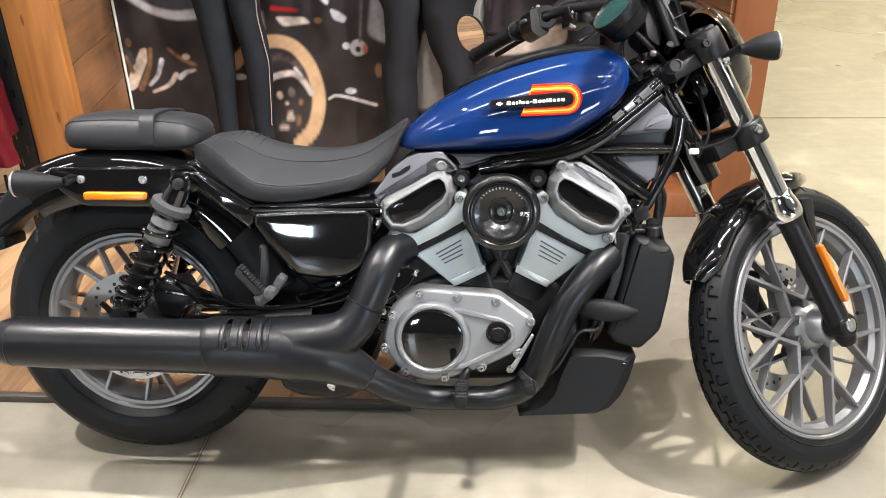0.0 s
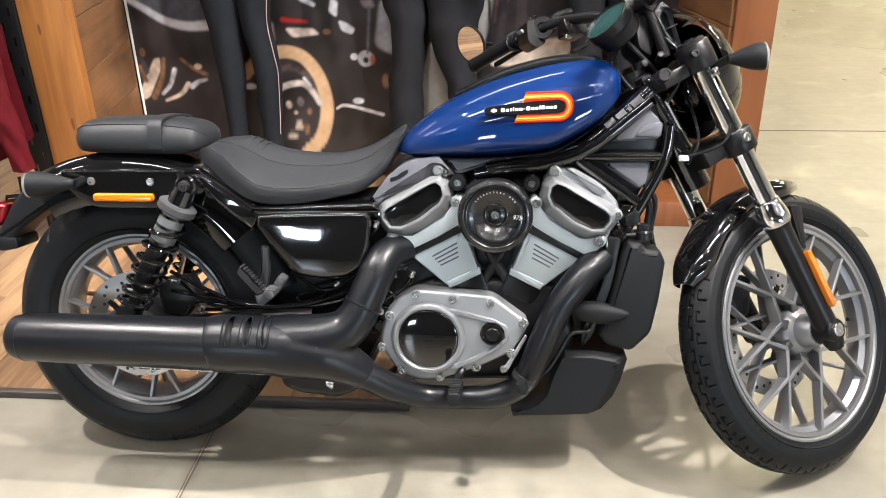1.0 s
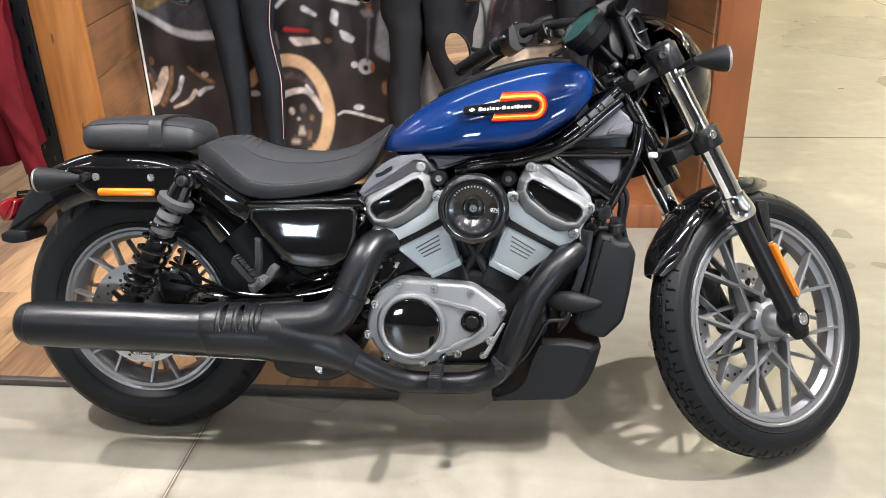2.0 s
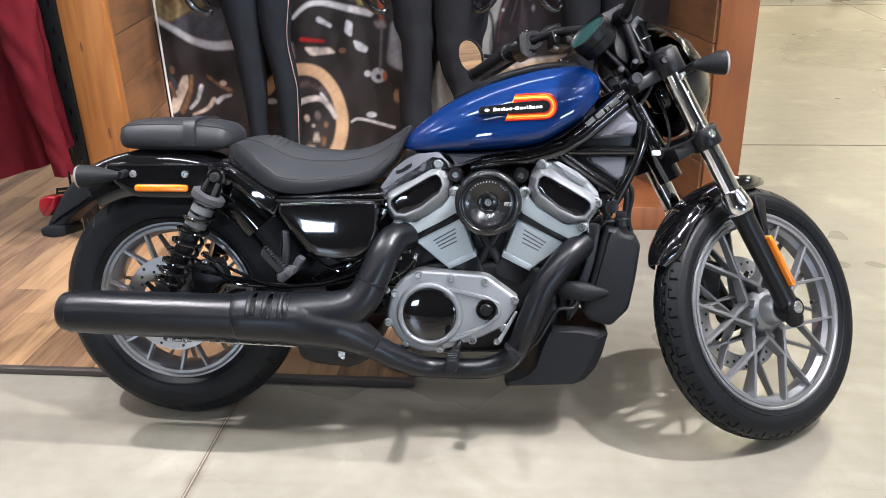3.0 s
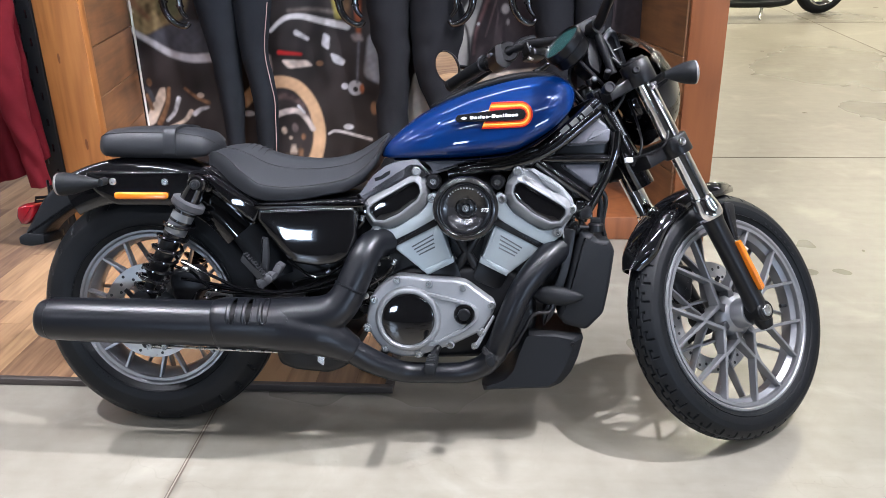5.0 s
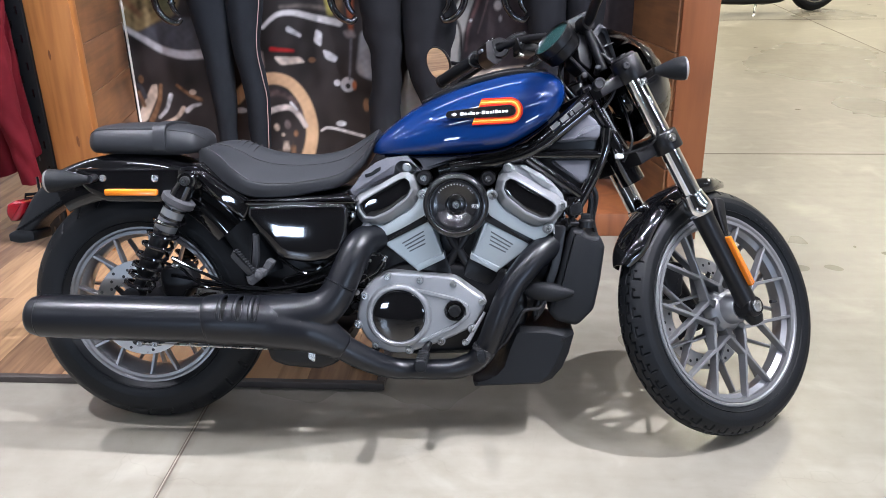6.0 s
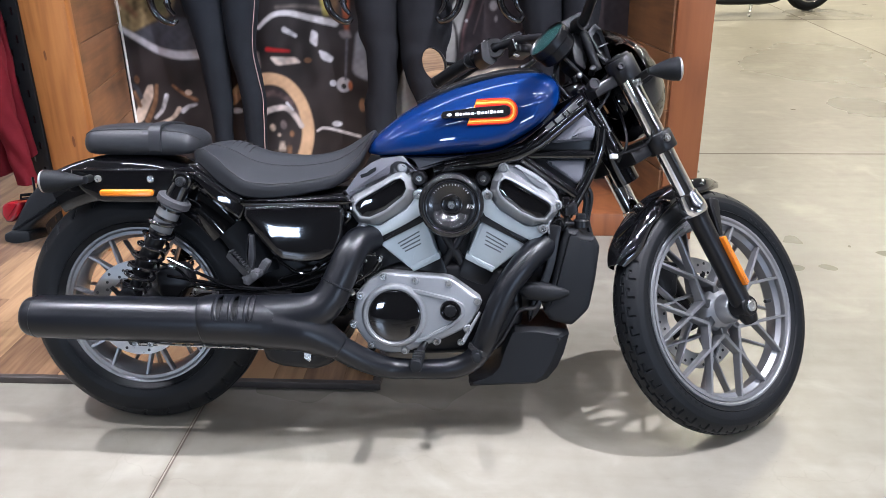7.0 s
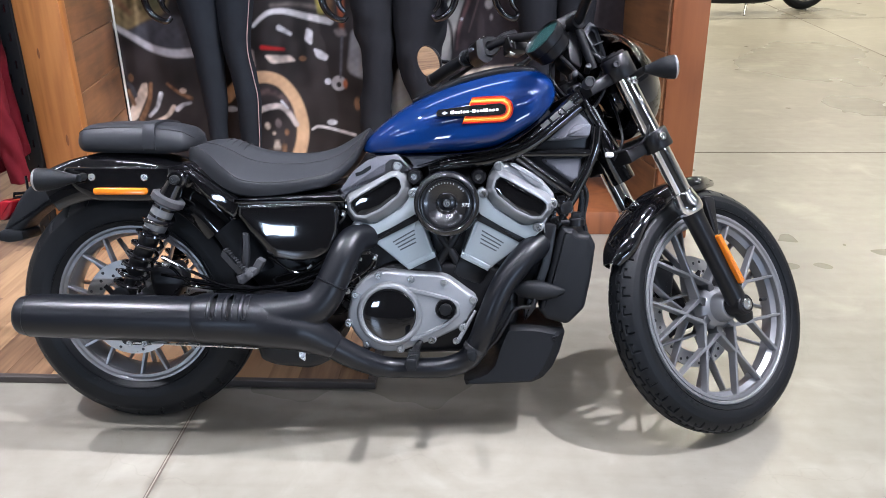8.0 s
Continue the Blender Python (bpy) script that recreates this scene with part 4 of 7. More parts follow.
part("guard_bracket", prism([(1.46, 0.60), (1.50, 0.60), (1.50, 0.50), (1.485, 0.50)], -0.098, -0.074, 0.004), SATIN, front_guard, m=STEER)

# rear struts, signals, reflectors
for s in (-1, 1):
    part("fender_strut", prism([(-0.135, 0.694), (0.168, 0.697), (0.172, 0.638), (0.110, 0.610), (-0.060, 0.610), (-0.105, 0.636), (-0.135, 0.668)], s * 0.126, s * 0.106, 0.005, 3, 0.25, dome=0.004), GLOSS, moto, "gloss black mudguard strut")
for x in (-0.062, 0.074):
    part("strut_bolt", bolt((x, -0.128, 0.670), (0, -1, 0), 0.009, 0.006), STEEL, moto)
part("rear_reflector", prism([(-0.058, 0.626), (-0.058, 0.644), (0.080, 0.644), (0.080, 0.626)], -0.140, -0.118, 0.005, 3, 0.45), AMBER, moto, "amber side reflector")


def signal(base, tip_dir, r, length, stem_to, m=None, name="turn_signal"):
    d = Vector(tip_dir).normalized()
    prof = [(0, 0.009), (length * 0.10, r * 0.38), (length * 0.25, r * 0.54), (length * 0.42, r * 0.72), (length * 0.60, r * 0.88), (length * 0.76, r * 0.97), (length * 0.88, r), (length * 0.93, r * 0.98)]
    sg = part(name, lathe(prof, d, base, 32), PLASTIC, moto, "bullet-shaped black turn signal", m=m, smooth=50)
    part("signal_lens", lathe([(length * 0.92, r * 1.005), (length * 0.95, r * 1.005), (length * 0.98, r * 0.95), (length * 1.02, r * 0.72), (length * 1.045, r * 0.4), (length * 1.05, 0)], d, base, 32), CLEARLENS, sg, "smoked lens", m=m, smooth=50)
    part("stem", tube([stem_to, base], [0.010, 0.0095], 12), SATIN, sg, m=m)
    return sg


signal((-0.080, -0.165, 0.670), (-1, -0.06, -0.035), 0.0295, 0.106, (-0.084, -0.112, 0.672))
signal((-0.085, 0.165, 0.672), (-1, 0.12, 0.02), 0.030, 0.098, (-0.055, 0.115, 0.672))
part("tail_bracket", prism([(-0.15, 0.655), (-0.20, 0.668), (-0.262, 0.656), (-0.303, 0.616), (-0.343, 0.552), (-0.366, 0.514), (-0.322, 0.506), (-0.288, 0.545), (-0.24, 0.580), (-0.19, 0.605), (-0.15, 0.625)], -0.040, 0.040, 0.014, 4, 0.3), PLASTIC, moto, "moulded tail bracket")
part("plate_holder", prism([(-0.374, 0.492), (-0.376, 0.512), (-0.352, 0.524), (-0.304, 0.520), (-0.302, 0.494), (-0.345, 0.486)], -0.045, 0.045, 0.006), PLASTIC, moto)
part("tail_light", prism([(-0.376, 0.592), (-0.352, 0.602), (-0.325, 0.598), (-0.338, 0.560), (-0.352, 0.545), (-0.368, 0.544), (-0.380, 0.566)], -0.042, 0.042, 0.008, 3), REDLENS, moto, "red tail light")
part("rear_bracket", tube([(-0.290, -0.03, 0.665), (-0.285, -0.03, 0.612), (-0.328, -0.03, 0.606), (-0.326, -0.03, 0.617), (-0.290, -0.03, 0.62)], 0.004, 8, curved=False), GLOSS, moto)


# shocks
def shock(y):
    s = -1 if y < 0 else 1
    top, low = Vector((0.168, y, 0.668)), Vector((0.012, y, 0.372))
    d = (low - top).normalized()
    sh = part("shock_absorber", tube([top, low], 0.014, 20), SATIN, moto, "black coil-over rear shock absorber with grey sleeve")
    L = (low - top).length
    part("spring_collar", lathe([(0.046, 0.02), (0.046, 0.036), (0.050, 0.042), (0.064, 0.042), (0.068, 0.038), (0.068, 0.02)], d, top, 40), COLLAR, sh, "dark grey preload collar")
    part("shock_body", lathe([(0.068, 0.026), (0.068, 0.0275), (0.138, 0.0275), (0.140, 0.0262), (0.140, 0.020)], d, top, 32), SILVER, sh, "bare grey damper sleeve")
    part("damper_tube", lathe([(0.139, 0.020), (0.139, 0.0245), (0.142, 0.0255), (0.152, 0.0255), (0.154, 0.0235), (0.262, 0.0235), (0.268, 0.020), (0.268, 0.012)], d, top, 32), SATIN, sh, "black lower damper tube")
    for h in (0.074, 0.100, 0.138):
        part("ring", lathe([(h, 0.026), (h, 0.0305), (h + 0.006, 0.0305), (h + 0.006, 0.026)], d, top, 32, closed=True), GLOSS, sh)
    pts = []
    turns = 7.5
    sx = d.orthogonal().normalized()
    sy = d.cross(sx)
    for i in range(int(turns * 14) + 1):
        f = i / (turns * 14)
        a = 2 * math.pi * turns * f
        h = 0.075 + (L - 0.095) * (f ** 0.80)
        pts.append(top + d * h + (sx * math.cos(a) + sy * math.sin(a)) * 0.0345)
    part("coil_spring", tube(pts, 0.0052, 8, curved=False), GLOSS, sh, "gloss black coil spring")
    part("top_eye", lathe([(-0.018, 0), (-0.018, 0.020), (-0.010, 0.023), (0.012, 0.023), (0.016, 0.019), (0.016, 0)], (0, -1, 0), top, 28), GLOSS, sh)
    part("top_bolt", bolt(top + Vector((0, s * 0.018, 0)), (0, s, 0), 0.012, 0.010), BLACK_STEEL, sh)
    part("bolt_core", bolt(top + Vector((0, s * 0.024, 0)), (0, s, 0), 0.006, 0.006), DARKSTEEL, sh)
    part("clevis", tube([top + d * 0.010, top + d * 0.05], [0.023, 0.027], 24), GLOSS, sh)
    part("low_eye", lathe([(-0.018, 0), (-0.018, 0.024), (0.016, 0.024), (0.016, 0)], (0, -1, 0), low, 24), SATIN, sh)


shock(-0.155)
shock(0.155)
for s in (-1, 1):
    part("shock_mount", prism([(0.13, 0.695), (0.185, 0.705), (0.205, 0.68), (0.195, 0.645), (0.15, 0.64)], s * 0.136, s * 0.110, 0.006), GLOSS, moto)
    part("frame_strut", prism([(0.17, 0.708), (0.195, 0.712), (0.316, 0.622), (0.300, 0.560), (0.286, 0.578), (0.262, 0.594), (0.178, 0.652)], s * 0.132, s * 0.08, 0.010, 3, 0.2), GLOSS, moto, "gloss black rear frame strut")
part("side_strut", prism([(0.173, 0.689), (0.205, 0.690), (0.236, 0.668), (0.278, 0.639), (0.309, 0.618), (0.325, 0.609), (0.317, 0.589), (0.304, 0.569), (0.285, 0.583), (0.255, 0.607), (0.220, 0.637), (0.192, 0.665)], -0.150, -0.110, 0.007, 4, 0.25, 4, dome=0.005), GLOSS, moto, "gloss black strut between shock mount and side cover", smooth=60)
side = part("side_cover", prism([(0.319, 0.605), (0.40, 0.611), (0.523, 0.615), (0.558, 0.614), (0.568, 0.600), (0.562, 0.530), (0.548, 0.490), (0.515, 0.470), (0.463, 0.463), (0.408, 0.470), (0.386, 0.486), (0.350, 0.530), (0.316, 0.580)], -0.162, -0.06, 0.010, 4, 0.3, 6, dome=0.0035), GLOSS, moto, "gloss black battery side cover mirroring the room")
part("cover_rail", prism([(0.302, 0.618), (0.575, 0.632), (0.590, 0.618), (0.582, 0.612), (0.32, 0.604)], -0.158, -0.10, 0.005, 3), GLOSS, moto)
part("side_cover", prism([(0.318, 0.607), (0.566, 0.618), (0.580, 0.606), (0.545, 0.492), (0.500, 0.464), (0.440, 0.460), (0.390, 0.482), (0.306, 0.585)], 0.168, 0.06, 0.022, 5, 0.35, 5), GLOSS, moto)
part("engine_mount", prism([(0.30, 0.62), (0.60, 0.64), (0.62, 0.60), (0.60, 0.36), (0.56, 0.30), (0.40, 0.30), (0.30, 0.42), (0.28, 0.55)], -0.07, 0.07, 0.02), SATIN, moto)

# exhaust
muff = part("muffler", tube([(-0.2375, -0.205, 0.3298), (-0.2365, -0.205, 0.3298), (-0.233, -0.205, 0.3298), (-0.226, -0.205, 0.3298), (-0.212, -0.205, 0.3298), (-0.2, -0.205, 0.3297), (-0.1133, -0.205, 0.3284), (0.0351, -0.205, 0.3266), (0.235, -0.205, 0.3240)],
            [0.030, 0.038, 0.0435, 0.048, 0.0515, 0.0530, 0.0552, 0.0568, 0.0580], 56, 5), EXHAUST, moto, "long matt black silencer with rolled end", smooth=50)
part("end_seam", lathe([(-0.0016, 0.0530), (0.0, 0.0540), (0.0016, 0.0532)], (1, 0, 0), (-0.203, -0.205, 0.3297), 56), EXHAUST, muff)
part("tail_pipe", lathe([(-0.002, 0.0), (-0.002, 0.026), (0.003, 0.029), (0.003, 0.0)], (-1, 0, 0), (-0.2375, -0.205, 0.3298), 32), BLACK_STEEL, muff)
SLOTS = [0.2745 + 0.0392 * i for i in range(3)]


def slotted_shield():
    """The sleeve over the silencer's front, widening into the collector, with three openings cut through its upper face."""
    bm = tube([(0.2225, -0.205, 0.3240), (0.226, -0.205, 0.3245), (0.233, -0.205, 0.3252), (0.2472, -0.205, 0.3262), (0.29, -0.205, 0.3262), (0.3300, -0.205, 0.3250), (0.3800, -0.203, 0.3225), (0.4050, -0.202, 0.3205)],
              [0.0590, 0.0616, 0.0632, 0.0642, 0.0645, 0.0642, 0.0635, 0.0600], 96, 22)
    cut = []
    for f in bm.faces:
        c = f.calc_center_median()
        a = math.degrees(math.atan2(c.z - 0.3258, -0.205 - c.y))
        if any(((c.x - x) / 0.0072) ** 2 + ((a - 50) / 36) ** 4 < 1 for x in SLOTS):
            cut.append(f)
    bmesh.ops.delete(bm, geom=cut, context="FACES")
    return bm


shield = part("heat_shield", slotted_shield(), EXHAUST, moto, "matt black exhaust heat shield with three slots", smooth=50)
part("inner_pipe", tube([(0.230, -0.205, 0.3245), (0.46, -0.197, 0.312)], 0.0555, 40), BLACK_STEEL, shield, smooth=50)
for x in SLOTS:
    loop = []
    for j in range(29):
        t = 2 * math.pi * j / 28
        a = radians(50 + 37 * math.copysign(abs(math.sin(t)) ** 0.5, math.sin(t)))
        dx = 0.0078 * math.cos(t)
        loop.append((x + dx, -0.205 - 0.0640 * math.cos(a), 0.3258 + 0.0640 * math.sin(a)))
    part("slot_lip", tube(loop, 0.0026, 8, 2), EXHAUST, shield, smooth=60)
    part("slot_ridge", tube([(x - 0.0115, -0.205 - 0.0632 * math.cos(radians(q)), 0.3258 + 0.0632 * math.sin(radians(q))) for q in range(10, 92, 8)], [0.001, 0.0035] + [0.0052] * 7 + [0.0035, 0.001], 12, 2), EXHAUST, shield, smooth=60)


def collector_casting():
    """Where the two headers run together: both pipes, melted into one another."""
    bm = tube([(0.345, -0.204, 0.3235), (0.3900, -0.203, 0.3165), (0.4300, -0.200, 0.3105), (0.4691, -0.196, 0.3010), (0.5060, -0.189, 0.2830), (0.5360, -0.182, 0.2650), (0.556, -0.178, 0.2510)],
              [0.0640, 0.0630, 0.0600, 0.0560, 0.0480, 0.0400, 0.0350], 40, 8)
    tube([(0.345, -0.203, 0.3275), (0.3968, -0.200, 0.3345), (0.4400, -0.196, 0.3400), (0.4800, -0.192, 0.3460), (0.5140, -0.187, 0.3600), (0.5390, -0.182, 0.3880), (0.5530, -0.1765, 0.4160)],
         [0.0610, 0.0560, 0.0530, 0.0495, 0.0460, 0.0420, 0.0405], 40, 8, bm=bm)
    return bm


collector = part("collector", collector_casting(), EXHAUST, moto, "matt black collector where the exhaust headers join")
melt = collector.modifiers.new("remesh", "REMESH")
melt.mode, melt.voxel_size, melt.use_smooth_shade = "VOXEL", 0.0028, True
ease = collector.modifiers.new("smooth", "SMOOTH")
ease.factor, ease.iterations = 0.5, 14
part("rear_header", tube([(0.5440, -0.181, 0.3960), (0.5640, -0.170, 0.4420), (0.5830, -0.155, 0.4860), (0.598, -0.130, 0.5120), (0.630, -0.085, 0.520)],
     [0.0395, 0.0392, 0.0385, 0.0375, 0.036], 40, 8), EXHAUST, moto, "matt black rear exhaust header", smooth=50)
part("clamp", lathe([(-0.0024, 0.0400), (-0.0012, 0.0428), (0.0012, 0.0428), (0.0024, 0.0400)], (0.40, 0.20, 0.90), (0.5520, -0.1770, 0.4140), 44), EXHAUST, moto)
part("front_header", tube([(1.075, -0.075, 0.505), (1.040, -0.110, 0.484), (1.008, -0.132, 0.452), (0.976, -0.145, 0.408), (0.941, -0.149, 0.326), (0.9150, -0.136, 0.2530), (0.8860, -0.122, 0.2080), (0.8370, -0.114, 0.1840), (0.7915, -0.113, 0.1795), (0.7323, -0.115, 0.1798), (0.6790, -0.124, 0.1840), (0.6380, -0.143, 0.2000), (0.5860, -0.166, 0.2305), (0.544, -0.180, 0.2590), (0.50, -0.190, 0.283)],
     [0.034, 0.034, 0.0325, 0.0305, 0.0300, 0.0292, 0.0286, 0.0272, 0.0266, 0.0266, 0.0276, 0.0290, 0.0314, 0.0325, 0.0325], 36, 8), EXHAUST, moto, "matt black front exhaust header", smooth=50)
part("clamp", lathe([(-0.002, 0.0320), (0.0, 0.0365), (0.003, 0.0320)], (0.72, 0.12, -0.55), (0.5500, -0.179, 0.2552), 44), BLACK_STEEL, moto)
part("heat_clip", lathe([(-0.008, 0.0285), (-0.006, 0.0315), (0.006, 0.0315), (0.008, 0.0285)], (0.42, 0.0, 0.9), (0.907, -0.1330, 0.2400), 36), BLACK_STEEL, moto)
part("catalyst_box", prism([(0.335, 0.275), (0.56, 0.270), (0.540, 0.206), (0.512, 0.190), (0.482, 0.180), (0.395, 0.187), (0.356, 0.202)], -0.148, 0.12, 0.02, 3), SATIN, moto, "black exhaust collector box")
part("collector_tab", prism([(0.4584, 0.2450), (0.4790, 0.2450), (0.4739, 0.2040), (0.4580, 0.2140)], -0.154, -0.147, 0.001, 1), STEEL, moto)
part("muffler_bracket", prism([(0.0, 0.285), (0.09, 0.285), (0.086, 0.243), (0.004, 0.244)], -0.165, -0.155, 0.003), BLACK_STEEL, moto)
part("bracket_rail", tube([(0.02, -0.166, 0.252), (0.31, -0.166, 0.2437), (0.357, -0.160, 0.2405)], 0.0035, 8), STEEL, moto)
for x in (0.025, 0.065):
    part("bracket_bolt", bolt((x, -0.1665, 0.2505), (0, -1, 0), 0.0085, 0.006), STEEL, moto)

# engine
MX = 0.836


def flip(pts, on):
    return [(2 * MX - x, z) for x, z in pts] if on else pts


def sloped_frame(outer, lip, inner, y_out, y_in, y1):
    """A raised surround: a steep wall from the outer outline to a narrow flat lip, then a short drop to the pane."""
    a, c, b = (smooth_outline(q, 0.14, 3) for q in (outer, lip, inner))
    bm = bmesh.new()
    k = len(a)
    rows = ((0.0, 0, y1), (0.0, 0, y_out), (0.9, 0, y_in + 0.0025), (1.0, 0, y_in + 0.0005), (1.0, 0.18, y_in), (1.0, 0.78, y_in), (1.0, 0.9, y_in + 0.001), (1.0, 1.0, y_in + 0.004), (1.0, 1.0, y1))
    loops = [[bm.verts.new((p.x + (m.x - p.x) * f + (q.x - m.x) * g, y, p.y + (m.y - p.y) * f + (q.y - m.y) * g)) for p, m, q in zip(a, c, b)] for f, g, y in rows]
    for s, e in zip(loops, loops[1:]):
        for i in range(k):
            bm.faces.new((s[i - 1], s[i], e[i], e[i - 1]))
    return bm


HEAD = [(0.930, 0.640), (0.938, 0.680), (0.951, 0.698), (0.966, 0.706), (1.000, 0.704), (1.045, 0.681), (1.070, 0.664), (1.099, 0.632), (1.106, 0.606), (1.094, 0.578), (1.06, 0.548), (0.99, 0.56), (0.94, 0.595)]
WINDOW = [(0.9555, 0.6660), (0.9660, 0.6735), (0.9800, 0.6690), (1.0700, 0.6165), (1.0800, 0.6060), (1.0790, 0.5930), (1.0665, 0.5765), (1.0440, 0.5750), (1.0050, 0.5930), (0.9600, 0.6290), (0.9510, 0.6470)]
LIP = [(0.9455, 0.6680), (0.9600, 0.6842), (0.9780, 0.6805), (1.0760, 0.6245), (1.0885, 0.6100), (1.0880, 0.5930), (1.0710, 0.5680), (1.0410, 0.5655), (0.9990, 0.5845), (0.9520, 0.6230), (0.9410, 0.6460)]
SURROUND = [(0.9350, 0.6700), (0.9560, 0.6930), (0.9780, 0.6900), (1.0850, 0.6310), (1.1000, 0.6130), (1.1000, 0.5900), (1.0780, 0.5580), (1.0350, 0.5500), (0.9900, 0.5700), (0.9420, 0.6090), (0.9290, 0.6430)]
SKIRT = [(0.9100, 0.6400), (0.9240, 0.6460), (0.9330, 0.6200), (0.9525, 0.5930), (1.0190, 0.5530), (1.0400, 0.5530), (1.0720, 0.5610), (1.0790, 0.5510), (1.0640, 0.5330), (1.0400, 0.5130), (0.9700, 0.5480), (0.9170, 0.5790), (0.9060, 0.6050)]
LIP = [(a[0] + (b[0] - a[0]) * 0.42, a[1] + (b[1] - a[1]) * 0.42) for a, b in zip(LIP, WINDOW)]
for fr in (False, True):
    side_name = "front" if fr else "rear"
    rear = not fr
    head = part(side_name + "_cylinder_head", prism(flip(HEAD, rear), -0.098, 0.085, 0.010, 3, 0.2, 4), SILVER, moto, "grey cylinder head cover with a dark window")
    part("skirt", prism(flip(SKIRT, rear), -0.108, 0.10, 0.0018, 2, 0.15), CYLGREY, head, "silver head flange")
    part("head_window", prism(flip(WINDOW, rear), -0.116, -0.06, 0.002, 2, 0.12, dome=0.004), GLOSS, head, "gloss black window in the head cover")
    part("window_frame", sloped_frame(flip(SURROUND, rear), flip(LIP, rear), flip(WINDOW, rear), -0.100, -0.127, -0.07), SILVER, head)
    if fr:
        part("cover_facet", prism([(0.985, 0.704), (1.001, 0.706), (1.049, 0.680), (1.073, 0.655), (1.064, 0.649), (1.048, 0.652), (1.026, 0.670), (1.008, 0.690)], -0.105, -0.09, 0.0015, 2, 0.12), SILVER, head)
    part("cylinder", prism(flip([(0.644, 0.508), (0.757, 0.568), (0.770, 0.556), (0.800, 0.474), (0.733, 0.436)], fr), -0.098, 0.09, 0.004, 3, 0.10), CYLGREY, moto, "silver painted cylinder with short cooling slots")
    part("gasket", prism(flip([(0.640, 0.522), (0.764, 0.588), (0.770, 0.566), (0.648, 0.503)], fr), -0.102, 0.09, 0.002, 2, 0.1), SATIN, head)
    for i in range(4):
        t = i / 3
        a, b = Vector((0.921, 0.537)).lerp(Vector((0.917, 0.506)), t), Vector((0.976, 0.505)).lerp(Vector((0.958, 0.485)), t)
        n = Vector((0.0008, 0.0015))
        # raised dark strip paints the slot's shade; nothing is cut in
        part("slot", prism(flip([tuple(a - n), tuple(b - n), tuple(b + n), tuple(a + n)], rear), -0.0986, -0.09, 0.0003, 1, 0.2), SLOT_SHADE, head)
    part("cylinder_foot", prism(flip([(0.724, 0.440), (0.806, 0.476), (0.826, 0.420), (0.752, 0.392)], fr), -0.088, 0.08, 0.006), SATIN, moto, "black crankcase collar")
    for bx, bz in ((0.962, 0.698), (1.062, 0.548), (0.924, 0.630), (1.096, 0.606)):
        q = flip([(bx, bz)], rear)[0]
        part("bolt_boss", lathe([(0.0, 0.0135), (0.010, 0.0125), (0.012, 0.010), (0.012, 0.0)], (0, -1, 0), (q[0], -0.105 if bz < 0.56 else -0.097, q[1]), 20), SILVER, head)
        part("head_bolt", bolt((q[0], -0.117 if bz < 0.56 else -0.109, q[1]), (0, -1, 0), 0.008, 0.006), STEEL, head)
shroud = part("rear_shroud", prism([(0.560, 0.630), (0.571, 0.648), (0.600, 0.686), (0.632, 0.711), (0.660, 0.722), (0.712, 0.728), (0.745, 0.690), (0.735, 0.688), (0.720, 0.711), (0.696, 0.714), (0.683, 0.705), (0.679, 0.682), (0.646, 0.664), (0.617, 0.650), (0.594, 0.640), (0.575, 0.622)], -0.108, 0.06, 0.0018, 2, 0.12), GREYPL, moto, "grey plastic shroud between seat and head")
# raised black patch paints the shade inside the shroud's notch
part("notch_shade", prism([(0.604, 0.681), (0.606, 0.672), (0.626, 0.679), (0.644, 0.691), (0.645, 0.701), (0.629, 0.693), (0.621, 0.686)], -0.1088, -0.10, 0.0003, 1, 0.25), RUBBER, shroud)
part("intake_plenum", prism([(0.70, 0.715), (0.99, 0.725), (0.96, 0.64), (0.93, 0.55), (0.74, 0.55), (0.72, 0.64)], -0.05, 0.055, 0.012), SATIN, moto, "black intake casting under the tank")
part("tank_flap", prism([(0.705, 0.724), (0.880, 0.732), (0.800, 0.706), (0.765, 0.692), (0.748, 0.690), (0.735, 0.712)], -0.098, -0.05, 0.006, 2, 0.2), GREYPL, moto)
part("frame_rail", tube([(0.815, -0.092, 0.704), (0.85, -0.09, 0.712), (0.95, -0.085, 0.730), (1.01, -0.08, 0.748)], 0.013, 12), GLOSS, moto)
for x in (0.752, 0.912):
    part("mount_boss", lathe([(0.0, 0.0), (0.0, 0.020), (0.035, 0.018), (0.040, 0.015), (0.040, 0.009), (0.032, 0.008), (0.032, 0)], (0, -1, 0), (x, -0.075, 0.672), 28), SATIN, moto, "round black engine mount with socket bolt")
    part("mount_bolt", bolt((x, -0.108, 0.672), (0, -1, 0), 0.009, 0.005), STEEL, moto)
AC = (MX, -0.06, 0.613)
air = part("air_cleaner", lathe([(0.0, 0.0), (0.0, 0.068), (0.07, 0.071), (0.092, 0.076), (0.108, 0.0795), (0.117, 0.0797), (0.124, 0.0780), (0.129, 0.0745), (0.1315, 0.0700), (0.132, 0.0662), (0.1290, 0.0630), (0.1300, 0.0605), (0.1298, 0.0570), (0.1280, 0.0500), (0.1245, 0.0420), (0.1195, 0.0340), (0.1150, 0.0285), (0.1135, 0.0262), (0.1140, 0.0245), (0.1125, 0.0232), (0.1040, 0.0222), (0.1030, 0.0200), (0.1030, 0.0)], (0, -1, 0), AC, 80), DISH, moto, "round gloss black air cleaner cover", smooth=40)
